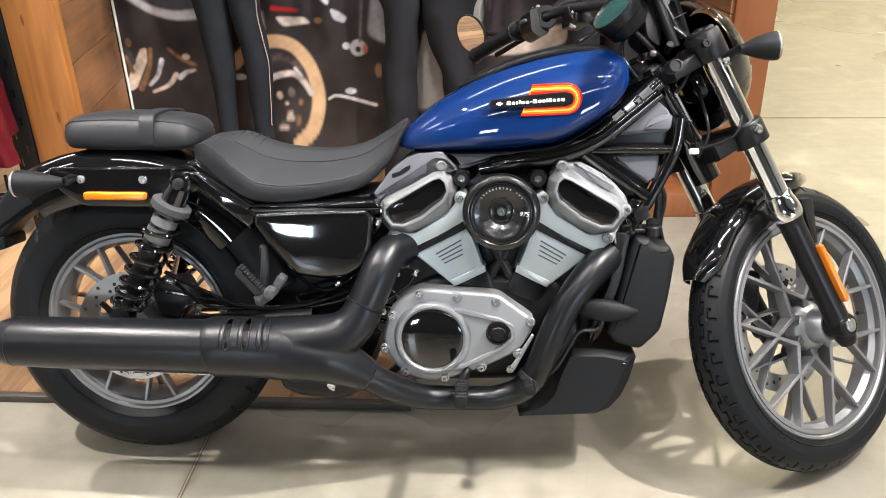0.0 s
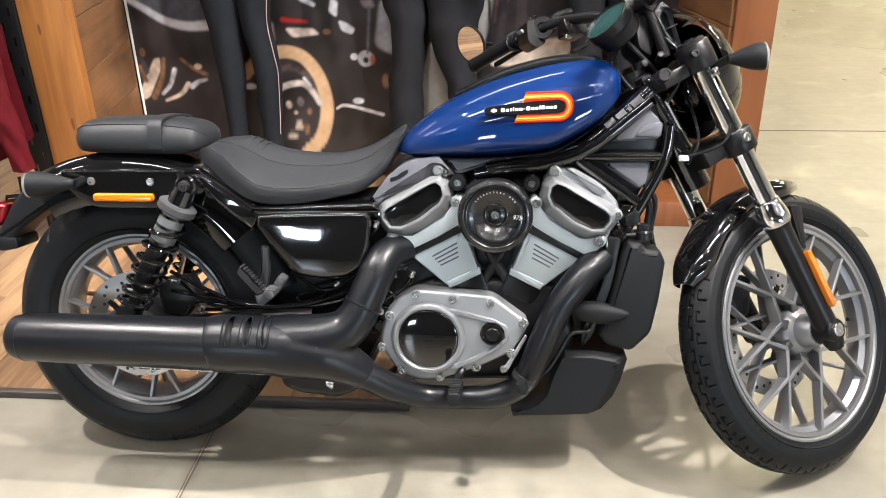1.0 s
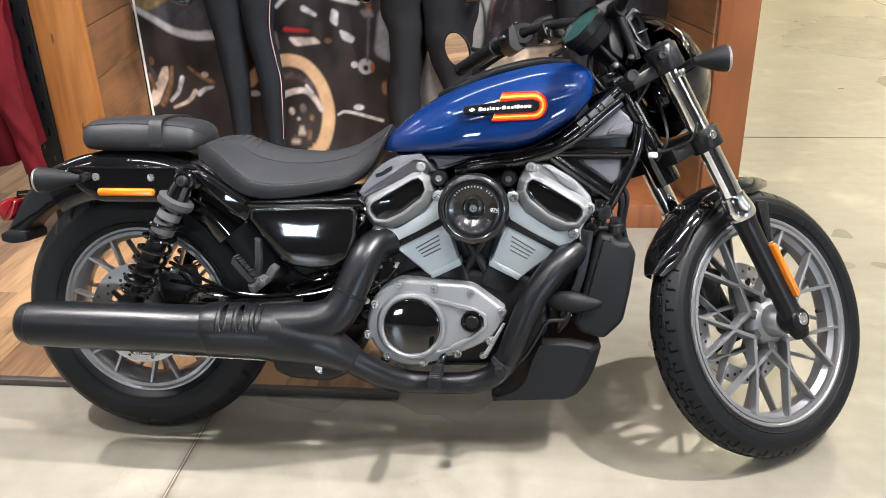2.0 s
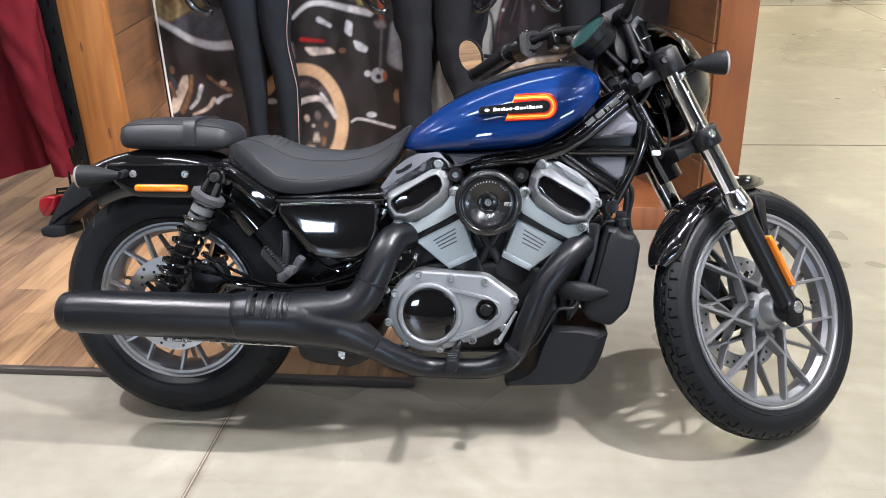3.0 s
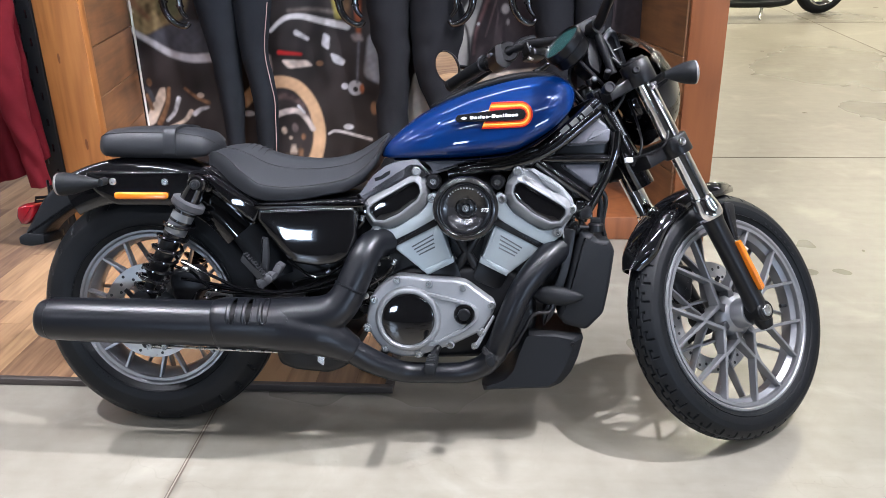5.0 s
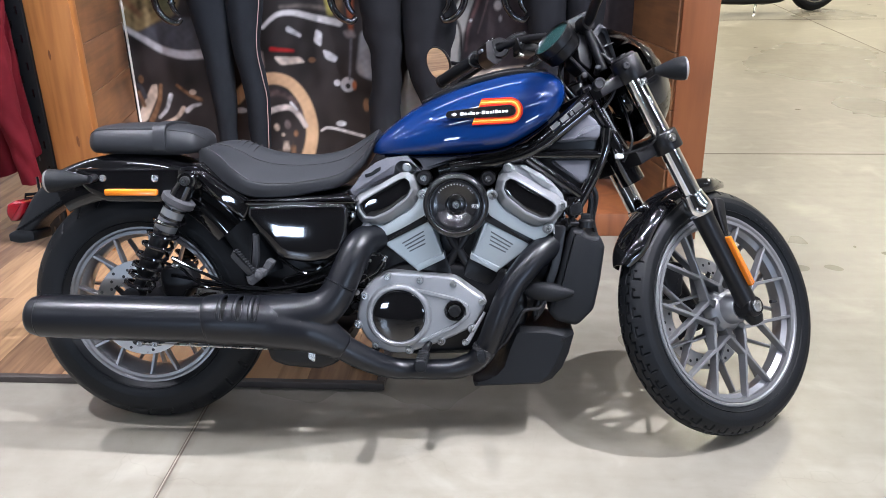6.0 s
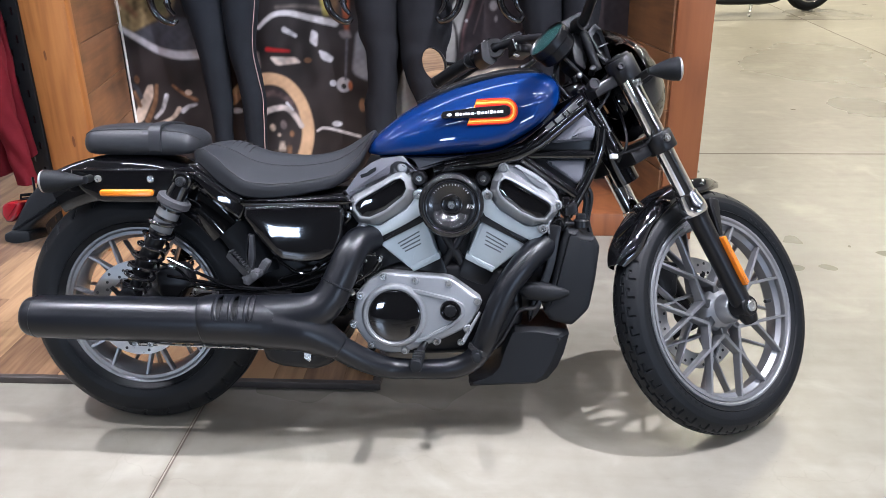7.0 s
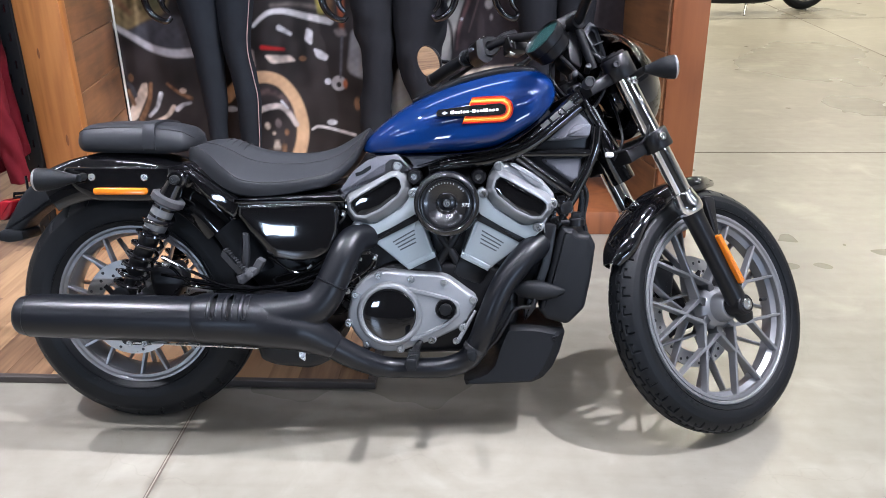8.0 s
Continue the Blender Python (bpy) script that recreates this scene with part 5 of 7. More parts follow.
part("cover_ring", lathe([(0.1290, 0.0630), (0.1308, 0.0624), (0.1308, 0.0616), (0.1295, 0.0610)], (0, -1, 0), AC, 72), DARKSTEEL, air)
part("cover_bolt", bolt((AC[0], AC[1] - 0.104, AC[2]), (0, -1, 0), 0.0095, 0.009, 20), STEEL, air)
for i in range(14):
    a = radians(-52 + 104 * i / 13)
    if i == 10:
        continue
    bm = box(-0.0013, 0.0013, -0.0003, 0.0003, -0.0019, 0.0019)
    part("letter_bar", bm, GREYINK, air, m=Matrix.Translation((AC[0] + 0.0515 * math.sin(a), AC[1] - 0.1288, AC[2] + 0.0515 * math.cos(a))) @ Matrix.Rotation(a, 4, "Y"))


def text_part(body, size, m, material, parent, name, depth=0.0004):
    cu = bpy.data.curves.new(name, "FONT")
    cu.body, cu.size, cu.extrude, cu.align_x, cu.align_y, cu.shear = body, size, depth, "CENTER", "CENTER", 0.3
    tmp = bpy.data.objects.new(name, cu)
    scene.collection.objects.link(tmp)
    me = bpy.data.meshes.new_from_object(tmp.evaluated_get(bpy.context.evaluated_depsgraph_get()))
    bpy.data.objects.remove(tmp)
    bpy.data.curves.remove(cu)
    me.materials.clear()
    me.materials.append(material)
    me.transform(m)
    ob = new(name, me)
    ob.parent = parent
    return ob


text_part("975", 0.0135, Matrix.Translation((AC[0] + 0.0455, AC[1] - 0.1270, AC[2] - 0.002)) @ Matrix.Rotation(radians(-22), 4, "Z") @ Matrix.Rotation(radians(90), 4, "X"), WHITE, air, "capacity_number")
part("engine_block", prism([(0.545, 0.30), (0.545, 0.60), (0.60, 0.66), (0.72, 0.66), (0.80, 0.48), (0.86, 0.48), (0.93, 0.66), (1.06, 0.66), (1.11, 0.56), (1.05, 0.33), (0.96, 0.30), (0.70, 0.36)], -0.060, 0.060, 0.012), BLACK_STEEL, moto, "dark engine casting between the cylinders")
part("intake_block", prism([(0.78, 0.56), (0.89, 0.56), (0.87, 0.46), (0.80, 0.46)], -0.06, 0.06, 0.01), SATIN, moto)
for x0, x1 in ((0.80, 0.872), (0.872, 0.80)):
    part("hose", tube([(x0, -0.07, 0.55), ((x0 + x1) / 2, -0.078, 0.49), (x1, -0.07, 0.43)], 0.012, 12), SATIN, moto)
part("crankcase", prism([(0.60, 0.34), (0.62, 0.42), (0.70, 0.455), (0.95, 0.455), (1.01, 0.40), (1.02, 0.30), (0.95, 0.215), (0.70, 0.205), (0.62, 0.24)], -0.085, 0.10, 0.02, 3), SATIN, moto, "black crankcase")
CC = [(0.5790, 0.3120), (0.5850, 0.3500), (0.5980, 0.3930), (0.6350, 0.4240), (0.6650, 0.4365), (0.7000, 0.4350), (0.7435, 0.4310), (0.8100, 0.4280), (0.8360, 0.4220), (0.8760, 0.3930), (0.9080, 0.3700), (0.9080, 0.3500), (0.8800, 0.2980), (0.8050, 0.2600), (0.7180, 0.2280), (0.6750, 0.2240), (0.6300, 0.2370), (0.6000, 0.2700)]
cover = part("clutch_cover", prism(CC, -0.132, -0.07, 0.009, 3, 0.4, 4), SILVER, moto, "grey clutch cover with a gloss black disc")
TRI = [(0.7300, 0.3990), (0.8360, 0.3740), (0.8660, 0.3580), (0.8690, 0.3280), (0.8370, 0.2990), (0.7400, 0.2500), (0.7300, 0.3200)]
TRI_IN = [(0.7350, 0.3875), (0.8330, 0.3640), (0.8570, 0.3510), (0.8590, 0.3320), (0.8320, 0.3080), (0.7450, 0.2630), (0.7400, 0.3200)]
part("pocket_rim", frame_prism(TRI, TRI_IN, -0.1395, -0.125, 0.25), SILVER, cover)
part("pocket", prism(TRI_IN, -0.1345, -0.125, 0.0005, 1, 0.25), SILVER, cover, "pale recessed pocket round the filler cap")
CD = (0.6900, -0.118, 0.3262)
part("disc_ring", lathe([(0.0, 0.0870), (0.012, 0.0850), (0.0195, 0.0825), (0.0250, 0.0800), (0.0270, 0.0770), (0.0270, 0.0720), (0.0235, 0.0695), (0.0235, 0.0680), (0.0215, 0.0672), (0.0, 0.0672)], (0, -1, 0), CD, 80), SILVER, cover)
part("cover_disc", lathe([(0.010, 0.0670), (0.0210, 0.0668), (0.0225, 0.0655), (0.0233, 0.062), (0.0252, 0.050), (0.0266, 0.032), (0.0272, 0.014), (0.0274, 0.0)], (0, -1, 0), CD, 80), GLOSS, cover, "gloss black domed disc", smooth=60)
part("cap_ring", lathe([(0.0, 0.027), (0.010, 0.0265), (0.013, 0.024), (0.013, 0.021), (0.008, 0.020), (0.008, 0.0)], (0, -1, 0), (0.832, -0.134, 0.342), 40), GLOSS, cover)
part("filler_cap", lathe([(0.0, 0.017), (0.014, 0.016), (0.016, 0.014), (0.016, 0.0)], (0, -1, 0), (0.832, -0.134, 0.342), 8), SATIN, cover)
for bx, bz in ((0.6615, 0.4250), (0.7430, 0.4170), (0.8277, 0.4090), (0.9000, 0.3640), (0.8757, 0.2925), (0.7961, 0.2600), (0.7155, 0.2350), (0.6300, 0.2480), (0.5850, 0.3000), (0.6030, 0.3750)):
    part("bolt_boss", lathe([(0.0, 0.0120), (0.004, 0.0114), (0.006, 0.0100), (0.006, 0.0)], (0, -1, 0), (bx, -0.127, bz), 20), SILVER, cover)
    part("cover_bolt", bolt((bx, -0.131, bz), (0, -1, 0), 0.0078, 0.009), STEEL, cover)

# radiator and chin fairing
part("radiator_cover", prism([(1.110, 0.520), (1.122, 0.548), (1.150, 0.545), (1.162, 0.532), (1.192, 0.530), (1.205, 0.503), (1.196, 0.42), (1.182, 0.342), (1.140, 0.298), (1.085, 0.312), (1.066, 0.337), (1.090, 0.42)], -0.115, 0.115, 0.014, 3, 0.2), PLASTIC, moto, "black plastic radiator shroud")
part("radiator_back", prism([(1.075, 0.56), (1.110, 0.555), (1.095, 0.45), (1.055, 0.33), (1.03, 0.30), (1.03, 0.34), (1.075, 0.46)], -0.105, 0.105, 0.006), SATIN, moto)
part("radiator_cap", lathe([(0.0, 0.0), (0.0, 0.020), (0.016, 0.020), (0.020, 0.016), (0.020, 0.0)], (0, 0, 1), (1.160, -0.075, 0.548), 24), SATIN, moto)
part("air_scoop", loft(dense([(1.005, 0.380, 0.402, 0.012, -0.105), (1.025, 0.368, 0.410, 0.018, -0.108), (1.065, 0.362, 0.412, 0.022, -0.112), (1.105, 0.368, 0.402, 0.016, -0.112), (1.130, 0.380, 0.392, 0.006, -0.112)], 4), 24, 2.2), PLASTIC, moto, "moulded bulge on the radiator shroud")
CHIN_RIM = [(0.877, 0.144), (0.882, 0.129), (1.052, 0.139), (1.081, 0.153), (1.106, 0.184), (1.122, 0.222), (1.135, 0.275), (1.131, 0.286), (1.063, 0.292), (0.996, 0.294), (0.986, 0.283), (0.964, 0.233), (0.950, 0.188), (0.928, 0.164), (0.907, 0.153)]
CHIN_FACE = [(0.889, 0.144), (0.891, 0.138), (1.046, 0.148), (1.068, 0.163), (1.087, 0.196), (1.101, 0.232), (1.114, 0.267), (1.105, 0.272), (1.060, 0.280), (0.996, 0.280), (0.990, 0.277), (0.972, 0.232), (0.959, 0.187), (0.939, 0.164), (0.916, 0.152)]
chin = part("chin_fairing", raised_panel(CHIN_RIM, CHIN_FACE, 0.105, -0.092, -0.108), PLASTIC, moto, "black plastic chin fairing with a chamfered rim", smooth=28)
part("fixing_screw", bolt((1.107, -0.108, 0.261), (0, -1, 0), 0.006, 0.003), SATIN, chin)
part("oil_line", tube([(1.056, -0.112, 0.390), (1.054, -0.122, 0.361), (1.045, -0.122, 0.348), (1.014, -0.122, 0.344), (1.001, -0.122, 0.334), (0.985, -0.122, 0.304), (0.960, -0.122, 0.260), (0.939, -0.122, 0.238)], 0.0050, 10), DARKSTEEL, moto, "thin bent metal line")
part("bracket", prism([(0.850, 0.262), (0.862, 0.268), (0.904, 0.340), (0.910, 0.337), (0.878, 0.275), (0.866, 0.252), (0.852, 0.252)], -0.140, -0.134, 0.002, 1), SILVER, moto)
part("bracket_bolt", bolt((0.858, -0.140, 0.260), (0, -1, 0), 0.008, 0.006), STEEL, moto)

# plugs and fittings behind the rear header
for px, pz, pr in ((0.588, 0.452, 0.014), (0.596, 0.412, 0.015), (0.590, 0.376, 0.014), (0.578, 0.345, 0.012)):
    plug = part("plug", lathe([(0.0, 0.0), (0.0, pr), (0.030, pr), (0.034, pr * 0.8), (0.034, 0)], (0, -1, 0), (px, -0.085, pz), 20), GLOSS, moto)
    part("plug_ring", lathe([(0.026, pr + 0.0004), (0.030, pr + 0.002), (0.034, pr + 0.0004)], (0, -1, 0), (px, -0.085, pz), 20), STEEL, plug)
part("sensor", tube([(0.618, -0.105, 0.478), (0.640, -0.112, 0.480)], 0.0045, 10), STEEL, moto)
part("sensor_lead", tube([(0.640, -0.112, 0.480), (0.652, -0.105, 0.462), (0.646, -0.095, 0.440), (0.615, -0.10, 0.420)], 0.003, 8), GLOSS, moto)
for fx in (False, True):
    q = flip([(0.7285, 0.4470), (0.7350, 0.4330), (0.8050, 0.4680), (0.8010, 0.4830)], fx)
    part("cylinder_lip", prism(q, -0.101, 0.09, 0.002, 2, 0.15), CYLGREY, moto)

# controls at the foot
PEGGREY = mat("footrest_grey_plastic", (0.014, 0.015, 0.017), 0.45, vary=0.1, scale=60, bump=0.2, bump_scale=900)
PEG_A, PEG_B, PEG_C, PEG_D = (0.293, 0.502), (0.343, 0.446), (0.327, 0.440), (0.286, 0.486)
PEG_HINGE = [(0.321, 0.437), (0.334, 0.442), (0.35, 0.455), (0.367, 0.45), (0.367, 0.437), (0.338, 0.414), (0.326, 0.419)]
HINGE_PIN = (0.356, 0.441)
PEG_ARM = [(0.327, 0.537), (0.342, 0.533), (0.343, 0.48), (0.336, 0.441), (0.316, 0.444), (0.326, 0.494)]
PEG_ARM_LOW = [(0.368, 0.476), (0.384, 0.466), (0.372, 0.445), (0.358, 0.427), (0.347, 0.441)]
rest = part("foot_rest", loft([(x, z0, z1, 0.047, -0.215) for x, z0, z1 in ((0.742, 0.231, 0.243), (0.744, 0.228, 0.246), (0.748, 0.2265, 0.2475), (0.764, 0.2265, 0.2475), (0.768, 0.228, 0.246), (0.770, 0.231, 0.243))], 28, 5.0), PLASTIC, moto, "rubber-topped foot rest")
for k in range(6):
    part("rib", box(0.744, 0.768, -0.254 + 0.014 * k, -0.249 + 0.014 * k, 0.2470, 0.2495, 0.001, 1), RUBBER, rest)
part("rest_end", prism([(0.740, 0.236), (0.745, 0.250), (0.767, 0.250), (0.772, 0.236), (0.767, 0.219), (0.746, 0.219)], -0.266, -0.259, 0.004, 3, 0.35), PLASTIC, rest)
part("rest_pivot", tube([(0.768, -0.125, 0.255), (0.758, -0.145, 0.240), (0.757, -0.20, 0.237)], [0.008, 0.010, 0.010], 12), SATIN, moto)
part("brake_pedal", prism([(0.886, 0.246), (0.905, 0.252), (0.913, 0.236), (0.908, 0.222), (0.892, 0.224)], -0.200, -0.172, 0.004, 2, 0.3), PLASTIC, moto, "black brake pedal")
teeth = []
for i in range(10):
    a = Vector(PEG_A).lerp(Vector(PEG_B), i / 10)
    b = Vector(PEG_A).lerp(Vector(PEG_B), (i + 0.6) / 10)
    teeth += [(a.x, a.y), (b.x + 0.0035, b.y + 0.003)]
peg = part("passenger_peg", prism(teeth + [PEG_B, PEG_C, PEG_D], -0.212, -0.186, 0.002, 2, 0.1), PEGGREY, moto, "folded grey passenger footrest with a toothed edge")
part("peg_hinge", prism(PEG_HINGE, -0.210, -0.180, 0.004, 2, 0.2), COLLAR, peg)
part("hinge_pin", lathe([(0.0, 0.0), (0.0, 0.010), (0.006, 0.010), (0.008, 0.007), (0.008, 0.0)], (0, -1, 0), (HINGE_PIN[0], -0.210, HINGE_PIN[1]), 18), COLLAR, peg)
part("peg_hanger", prism(PEG_ARM, -0.166, -0.150, 0.004, 2, 0.25), PEGGREY, moto)
part("peg_hanger", prism(PEG_ARM_LOW, -0.180, -0.150, 0.004, 2, 0.25), COLLAR, moto)
for pts in ([(0.11, -0.14, 0.47), (0.20, -0.15, 0.43), (0.29, -0.15, 0.395), (0.42, -0.14, 0.40), (0.54, -0.13, 0.44)], [(0.10, -0.12, 0.42), (0.22, -0.135, 0.405), (0.36, -0.14, 0.392), (0.50, -0.13, 0.41), (0.58, -0.12, 0.46)], [(0.38, -0.12, 0.47), (0.46, -0.13, 0.43), (0.55, -0.12, 0.48)]):
    part("cable", tube(pts, 0.0045, 8), GLOSS, moto)
part("rear_caliper", prism([(0.06, 0.44), (0.14, 0.45), (0.16, 0.40), (0.13, 0.35), (0.07, 0.36)], -0.115, -0.065, 0.012, 3), SATIN, moto, "black rear brake caliper")
part("side_stand", tube([(0.62, 0.13, 0.20), (0.56, 0.19, 0.12), (0.50, 0.245, 0.0675)], 0.012, 12), SATIN, moto)

# hoses and connectors
for pts, r in (([(0.067, -0.135, 0.464), (0.104, -0.135, 0.45), (0.133, -0.135, 0.44), (0.161, -0.135, 0.414), (0.197, -0.135, 0.393), (0.271, -0.135, 0.388), (0.33, -0.135, 0.392)], 0.004), ([(0.497, -0.125, 0.457), (0.467, -0.125, 0.428), (0.43, -0.125, 0.406), (0.401, -0.125, 0.401), (0.394, -0.125, 0.412), (0.423, -0.125, 0.424), (0.489, -0.125, 0.437)], 0.004), ([(0.564, -0.12, 0.641), (0.58, -0.12, 0.61), (0.577, -0.12, 0.577), (0.562, -0.12, 0.556)], 0.005), ([(0.123, -0.12, 0.358), (0.147, -0.12, 0.388), (0.207, -0.12, 0.395), (0.281, -0.12, 0.383), (0.385, -0.12, 0.393), (0.487, -0.12, 0.402)], 0.0035), ([(0.561, -0.125, 0.382), (0.59, -0.125, 0.409), (0.633, -0.125, 0.439), (0.655, -0.125, 0.471)], 0.003)):
    part("cable", tube(pts, r, 8), GLOSS, moto)
for at, ax, r, ln in (((0.12, -0.138, 0.449), (0.9, 0, -0.2), 0.006, 0.018), ((0.176, -0.138, 0.382), (0.4, 0, 0.9), 0.005, 0.018), ((0.607, -0.12, 0.464), (1, 0, 0), 0.004, 0.024), ((0.487, -0.128, 0.446), (0.8, 0, 0.6), 0.005, 0.014), ((0.575, -0.125, 0.582), (0.3, 0, 0.9), 0.006, 0.014), ((0.583, -0.13, 0.384), (0, -1, 0), 0.006, 0.010), ((0.654, -0.13, 0.472), (0.3, 0, 0.9), 0.006, 0.014)):
    part("connector", lathe([(-ln / 2, 0.0), (-ln / 2, r), (ln * 0.3, r), (ln * 0.4, r * 1.25), (ln / 2, r * 0.8), (ln / 2, 0.0)], ax, at, 12), STEEL, moto)
# small castings and plugs between the front head and the radiator
for at, w_, h_, d_, mt in (((1.12, -0.07, 0.61), 0.020, 0.030, 0.02, GLOSS), ((1.141, -0.07, 0.627), 0.016, 0.022, 0.02, SATIN), ((1.136, -0.075, 0.588), 0.030, 0.018, 0.02, GLOSS), ((1.113, -0.06, 0.64), 0.026, 0.020, 0.02, SATIN), ((1.159, -0.07, 0.573), 0.024, 0.018, 0.02, SATIN), ((1.101, -0.06, 0.583), 0.016, 0.03, 0.02, GLOSS)):
    part("wiring_plug", box(at[0] - w_ / 2, at[0] + w_ / 2, at[1] - d_ / 2, at[1] + d_ / 2, at[2] - h_ / 2, at[2] + h_ / 2, 0.004), mt, moto, "black wiring plug")
part("hose_clamp", lathe([(-0.010, 0.0), (-0.010, 0.012), (0.006, 0.012), (0.009, 0.009), (0.009, 0.005), (0.002, 0.004), (0.002, 0)], (0, -1, 0), (1.102, -0.092, 0.561), 20), GLOSS, moto)
part("bracket", prism([(1.071, 0.581), (1.086, 0.583), (1.084, 0.568), (1.078, 0.557), (1.08, 0.534), (1.076, 0.534), (1.074, 0.557)], -0.108, -0.100, 0.001, 1, 0.2), SILVER, moto)
part("cap_spout", tube([(1.12, -0.09, 0.558), (1.141, -0.09, 0.559)], 0.005, 10), DARKSTEEL, moto)
part("overflow_hose", tube([(1.168, -0.05, 0.632), (1.174, -0.05, 0.611), (1.172, -0.05, 0.582), (1.176, -0.05, 0.556)], 0.008, 10), RUBBER, moto)

# front end, turned with the steering
FY = 0.102


def fork_at(s, d):
    return HUB_F + Vector((0, s * FY, 0)) + FORK * d


for s in (-1, 1):
    leg = part("fork_slider", tube([fork_at(s, -0.045), fork_at(s, -0.03), fork_at(s, 0.02), fork_at(s, 0.10), fork_at(s, 0.255), fork_at(s, 0.275), fork_at(s, 0.29)], [0.018, 0.023, 0.026, 0.0245, 0.0265, 0.031, 0.031], 28, 4), SATIN, moto, "satin black fork slider", m=STEER, smooth=50)
    part("axle_boss", lathe([(-0.03, 0), (-0.03, 0.027), (0.020, 0.027), (0.025, 0.023), (0.025, 0.0)], (0, s, 0), fork_at(s, 0.0), 32), SATIN, leg, m=STEER)
    part("axle_nut", bolt(fork_at(s, 0.0) + Vector((0, s * 0.025, 0)), (0, s, 0), 0.015, 0.005, 20), STEEL, leg, m=STEER)
    part("fork_seal", lathe([(0.272, 0.0310), (0.276, 0.0335), (0.282, 0.0345), (0.292, 0.0345), (0.298, 0.0335), (0.306, 0.0318), (0.314, 0.0300), (0.322, 0.0285), (0.328, 0.0280), (0.331, 0.0268), (0.332, 0.0240)], FORK, fork_at(s, 0.0), 48), CHROME, leg, "chrome dust seal", m=STEER, smooth=70)
    part("fork_tube", tube([fork_at(s, 0.28), fork_at(s, 0.69)], 0.0245, 32), CHROME, moto, "chrome fork tube", m=STEER)
    part("fork_cap", lathe([(0.69, 0.0), (0.69, 0.031), (0.712, 0.031), (0.716, 0.028), (0.716, 0.020), (0.713, 0.019), (0.713, 0.011), (0.719, 0.010), (0.719, 0)], FORK, fork_at(s, 0.0), 28), SATIN, moto, m=STEER)
    for d0, d1 in ((0.452, 0.500), (0.650, 0.708)):
        part("clamp_ring", lathe([(d0, 0.0245), (d0, 0.0355), (d0 + 0.003, 0.0375), (d1 - 0.003, 0.0375), (d1, 0.0355), (d1, 0.0245)], FORK, fork_at(s, 0.0), 36), SATIN, moto, "satin black fork clamp", m=STEER)
    part("clamp_bolt", bolt(fork_at(s, 0.476) + Vector((-0.012, s * 0.037, 0)), (0, s, 0), 0.010, 0.006), STEEL, moto, m=STEER)


def slab(a, b, half, thick, name, material, label=""):
    """A flat yoke between two points, across the bike."""
    bm = box(-0.5, 0.5, -half, half, -thick / 2, thick / 2, 0.006, 2)
    a, b = Vector(a), Vector(b)
    d = b - a
    for v in bm.verts:
        taper = 1.0 - 0.45 * max(0.0, -v.co.x + 0.1)
        v.co = Vector((v.co.x * d.length, v.co.y * taper, v.co.z))
    ang = math.atan2(d.z, d.x)
    return part(name, bm, material, moto, label, m=STEER @ Matrix.Translation((a + b) / 2) @ Matrix.Rotation(-ang, 4, "Y"))


base_u, base_l = fork_at(0, 0.665), fork_at(0, 0.476)
across = Vector((math.cos(radians(28.2)), 0, math.sin(radians(28.2))))
slab(base_l - across * 0.085, base_l + across * 0.030, 0.115, 0.036, "lower_yoke", SATIN, "satin black lower fork yoke")
slab(base_u - across * 0.100, base_u + across * 0.032, 0.118, 0.030, "upper_yoke", SATIN, "satin black upper fork yoke")
part("yoke_nut", lathe([(-0.03, 0), (-0.03, 0.0135), (0.006, 0.0135), (0.008, 0.012), (0.008, 0.0095), (0.005, 0.009), (0.005, 0)], (-0.46, -0.87, -0.15), (1.100, -0.125, 0.858), 24), DARKSTEEL, moto, m=STEER)
part("yoke_bolt", lathe([(-0.01, 0), (-0.01, 0.0085), (0.004, 0.0085), (0.005, 0.0075), (0.005, 0.0045), (0.001, 0.004), (0.001, 0)], (-0.46, -0.87, -0.15), (1.178, -0.137, 0.907), 18), DARKSTEEL, moto, m=STEER)
part("cable_clip", joined("cable_clip", [box(-0.010, 0.010, -0.003, 0.003, -0.003, 0.003, 0.001), box(-0.003, 0.003, -0.003, 0.003, -0.010, 0.010, 0.001)]), STEEL, moto, m=STEER @ Matrix.Translation((1.228, -0.140, 0.872)) @ Matrix.Rotation(radians(25), 4, "Y"))
part("control_cable", tube([fork_at(-0.3, 0.63), fork_at(-0.5, 0.56) + Vector((-0.03, 0, 0)), fork_at(-0.6, 0.48) + Vector((-0.07, 0, 0)), fork_at(-0.4, 0.43) + Vector((-0.11, 0, 0))], 0.0035, 10), SATIN, moto, m=STEER)
part("control_cable", tube([fork_at(-0.9, 0.60) + Vector((0.02, 0, 0)), fork_at(-0.95, 0.54) + Vector((0.0, -0.02, 0)), fork_at(-0.8, 0.47) + Vector((-0.05, -0.03, 0)), fork_at(-0.5, 0.44) + Vector((-0.13, 0, 0))], 0.0032, 10), SATIN, moto, m=STEER)
part("cable_tie", box(-0.010, 0.010, -0.006, 0.006, -0.006, 0.006, 0.002), WHITE, moto, m=STEER @ Matrix.Translation(fork_at(-0.55, 0.44) + Vector((-0.13, 0, 0))))
part("steering_stem", tube([base_l - across * 0.065, base_u - across * 0.065], 0.020, 20), SATIN, moto, m=STEER)

# headlight with its cowl
FACE = Vector((1.0, 0, -0.08)).normalized()
HC = Vector((1.315, 0, 0.895))
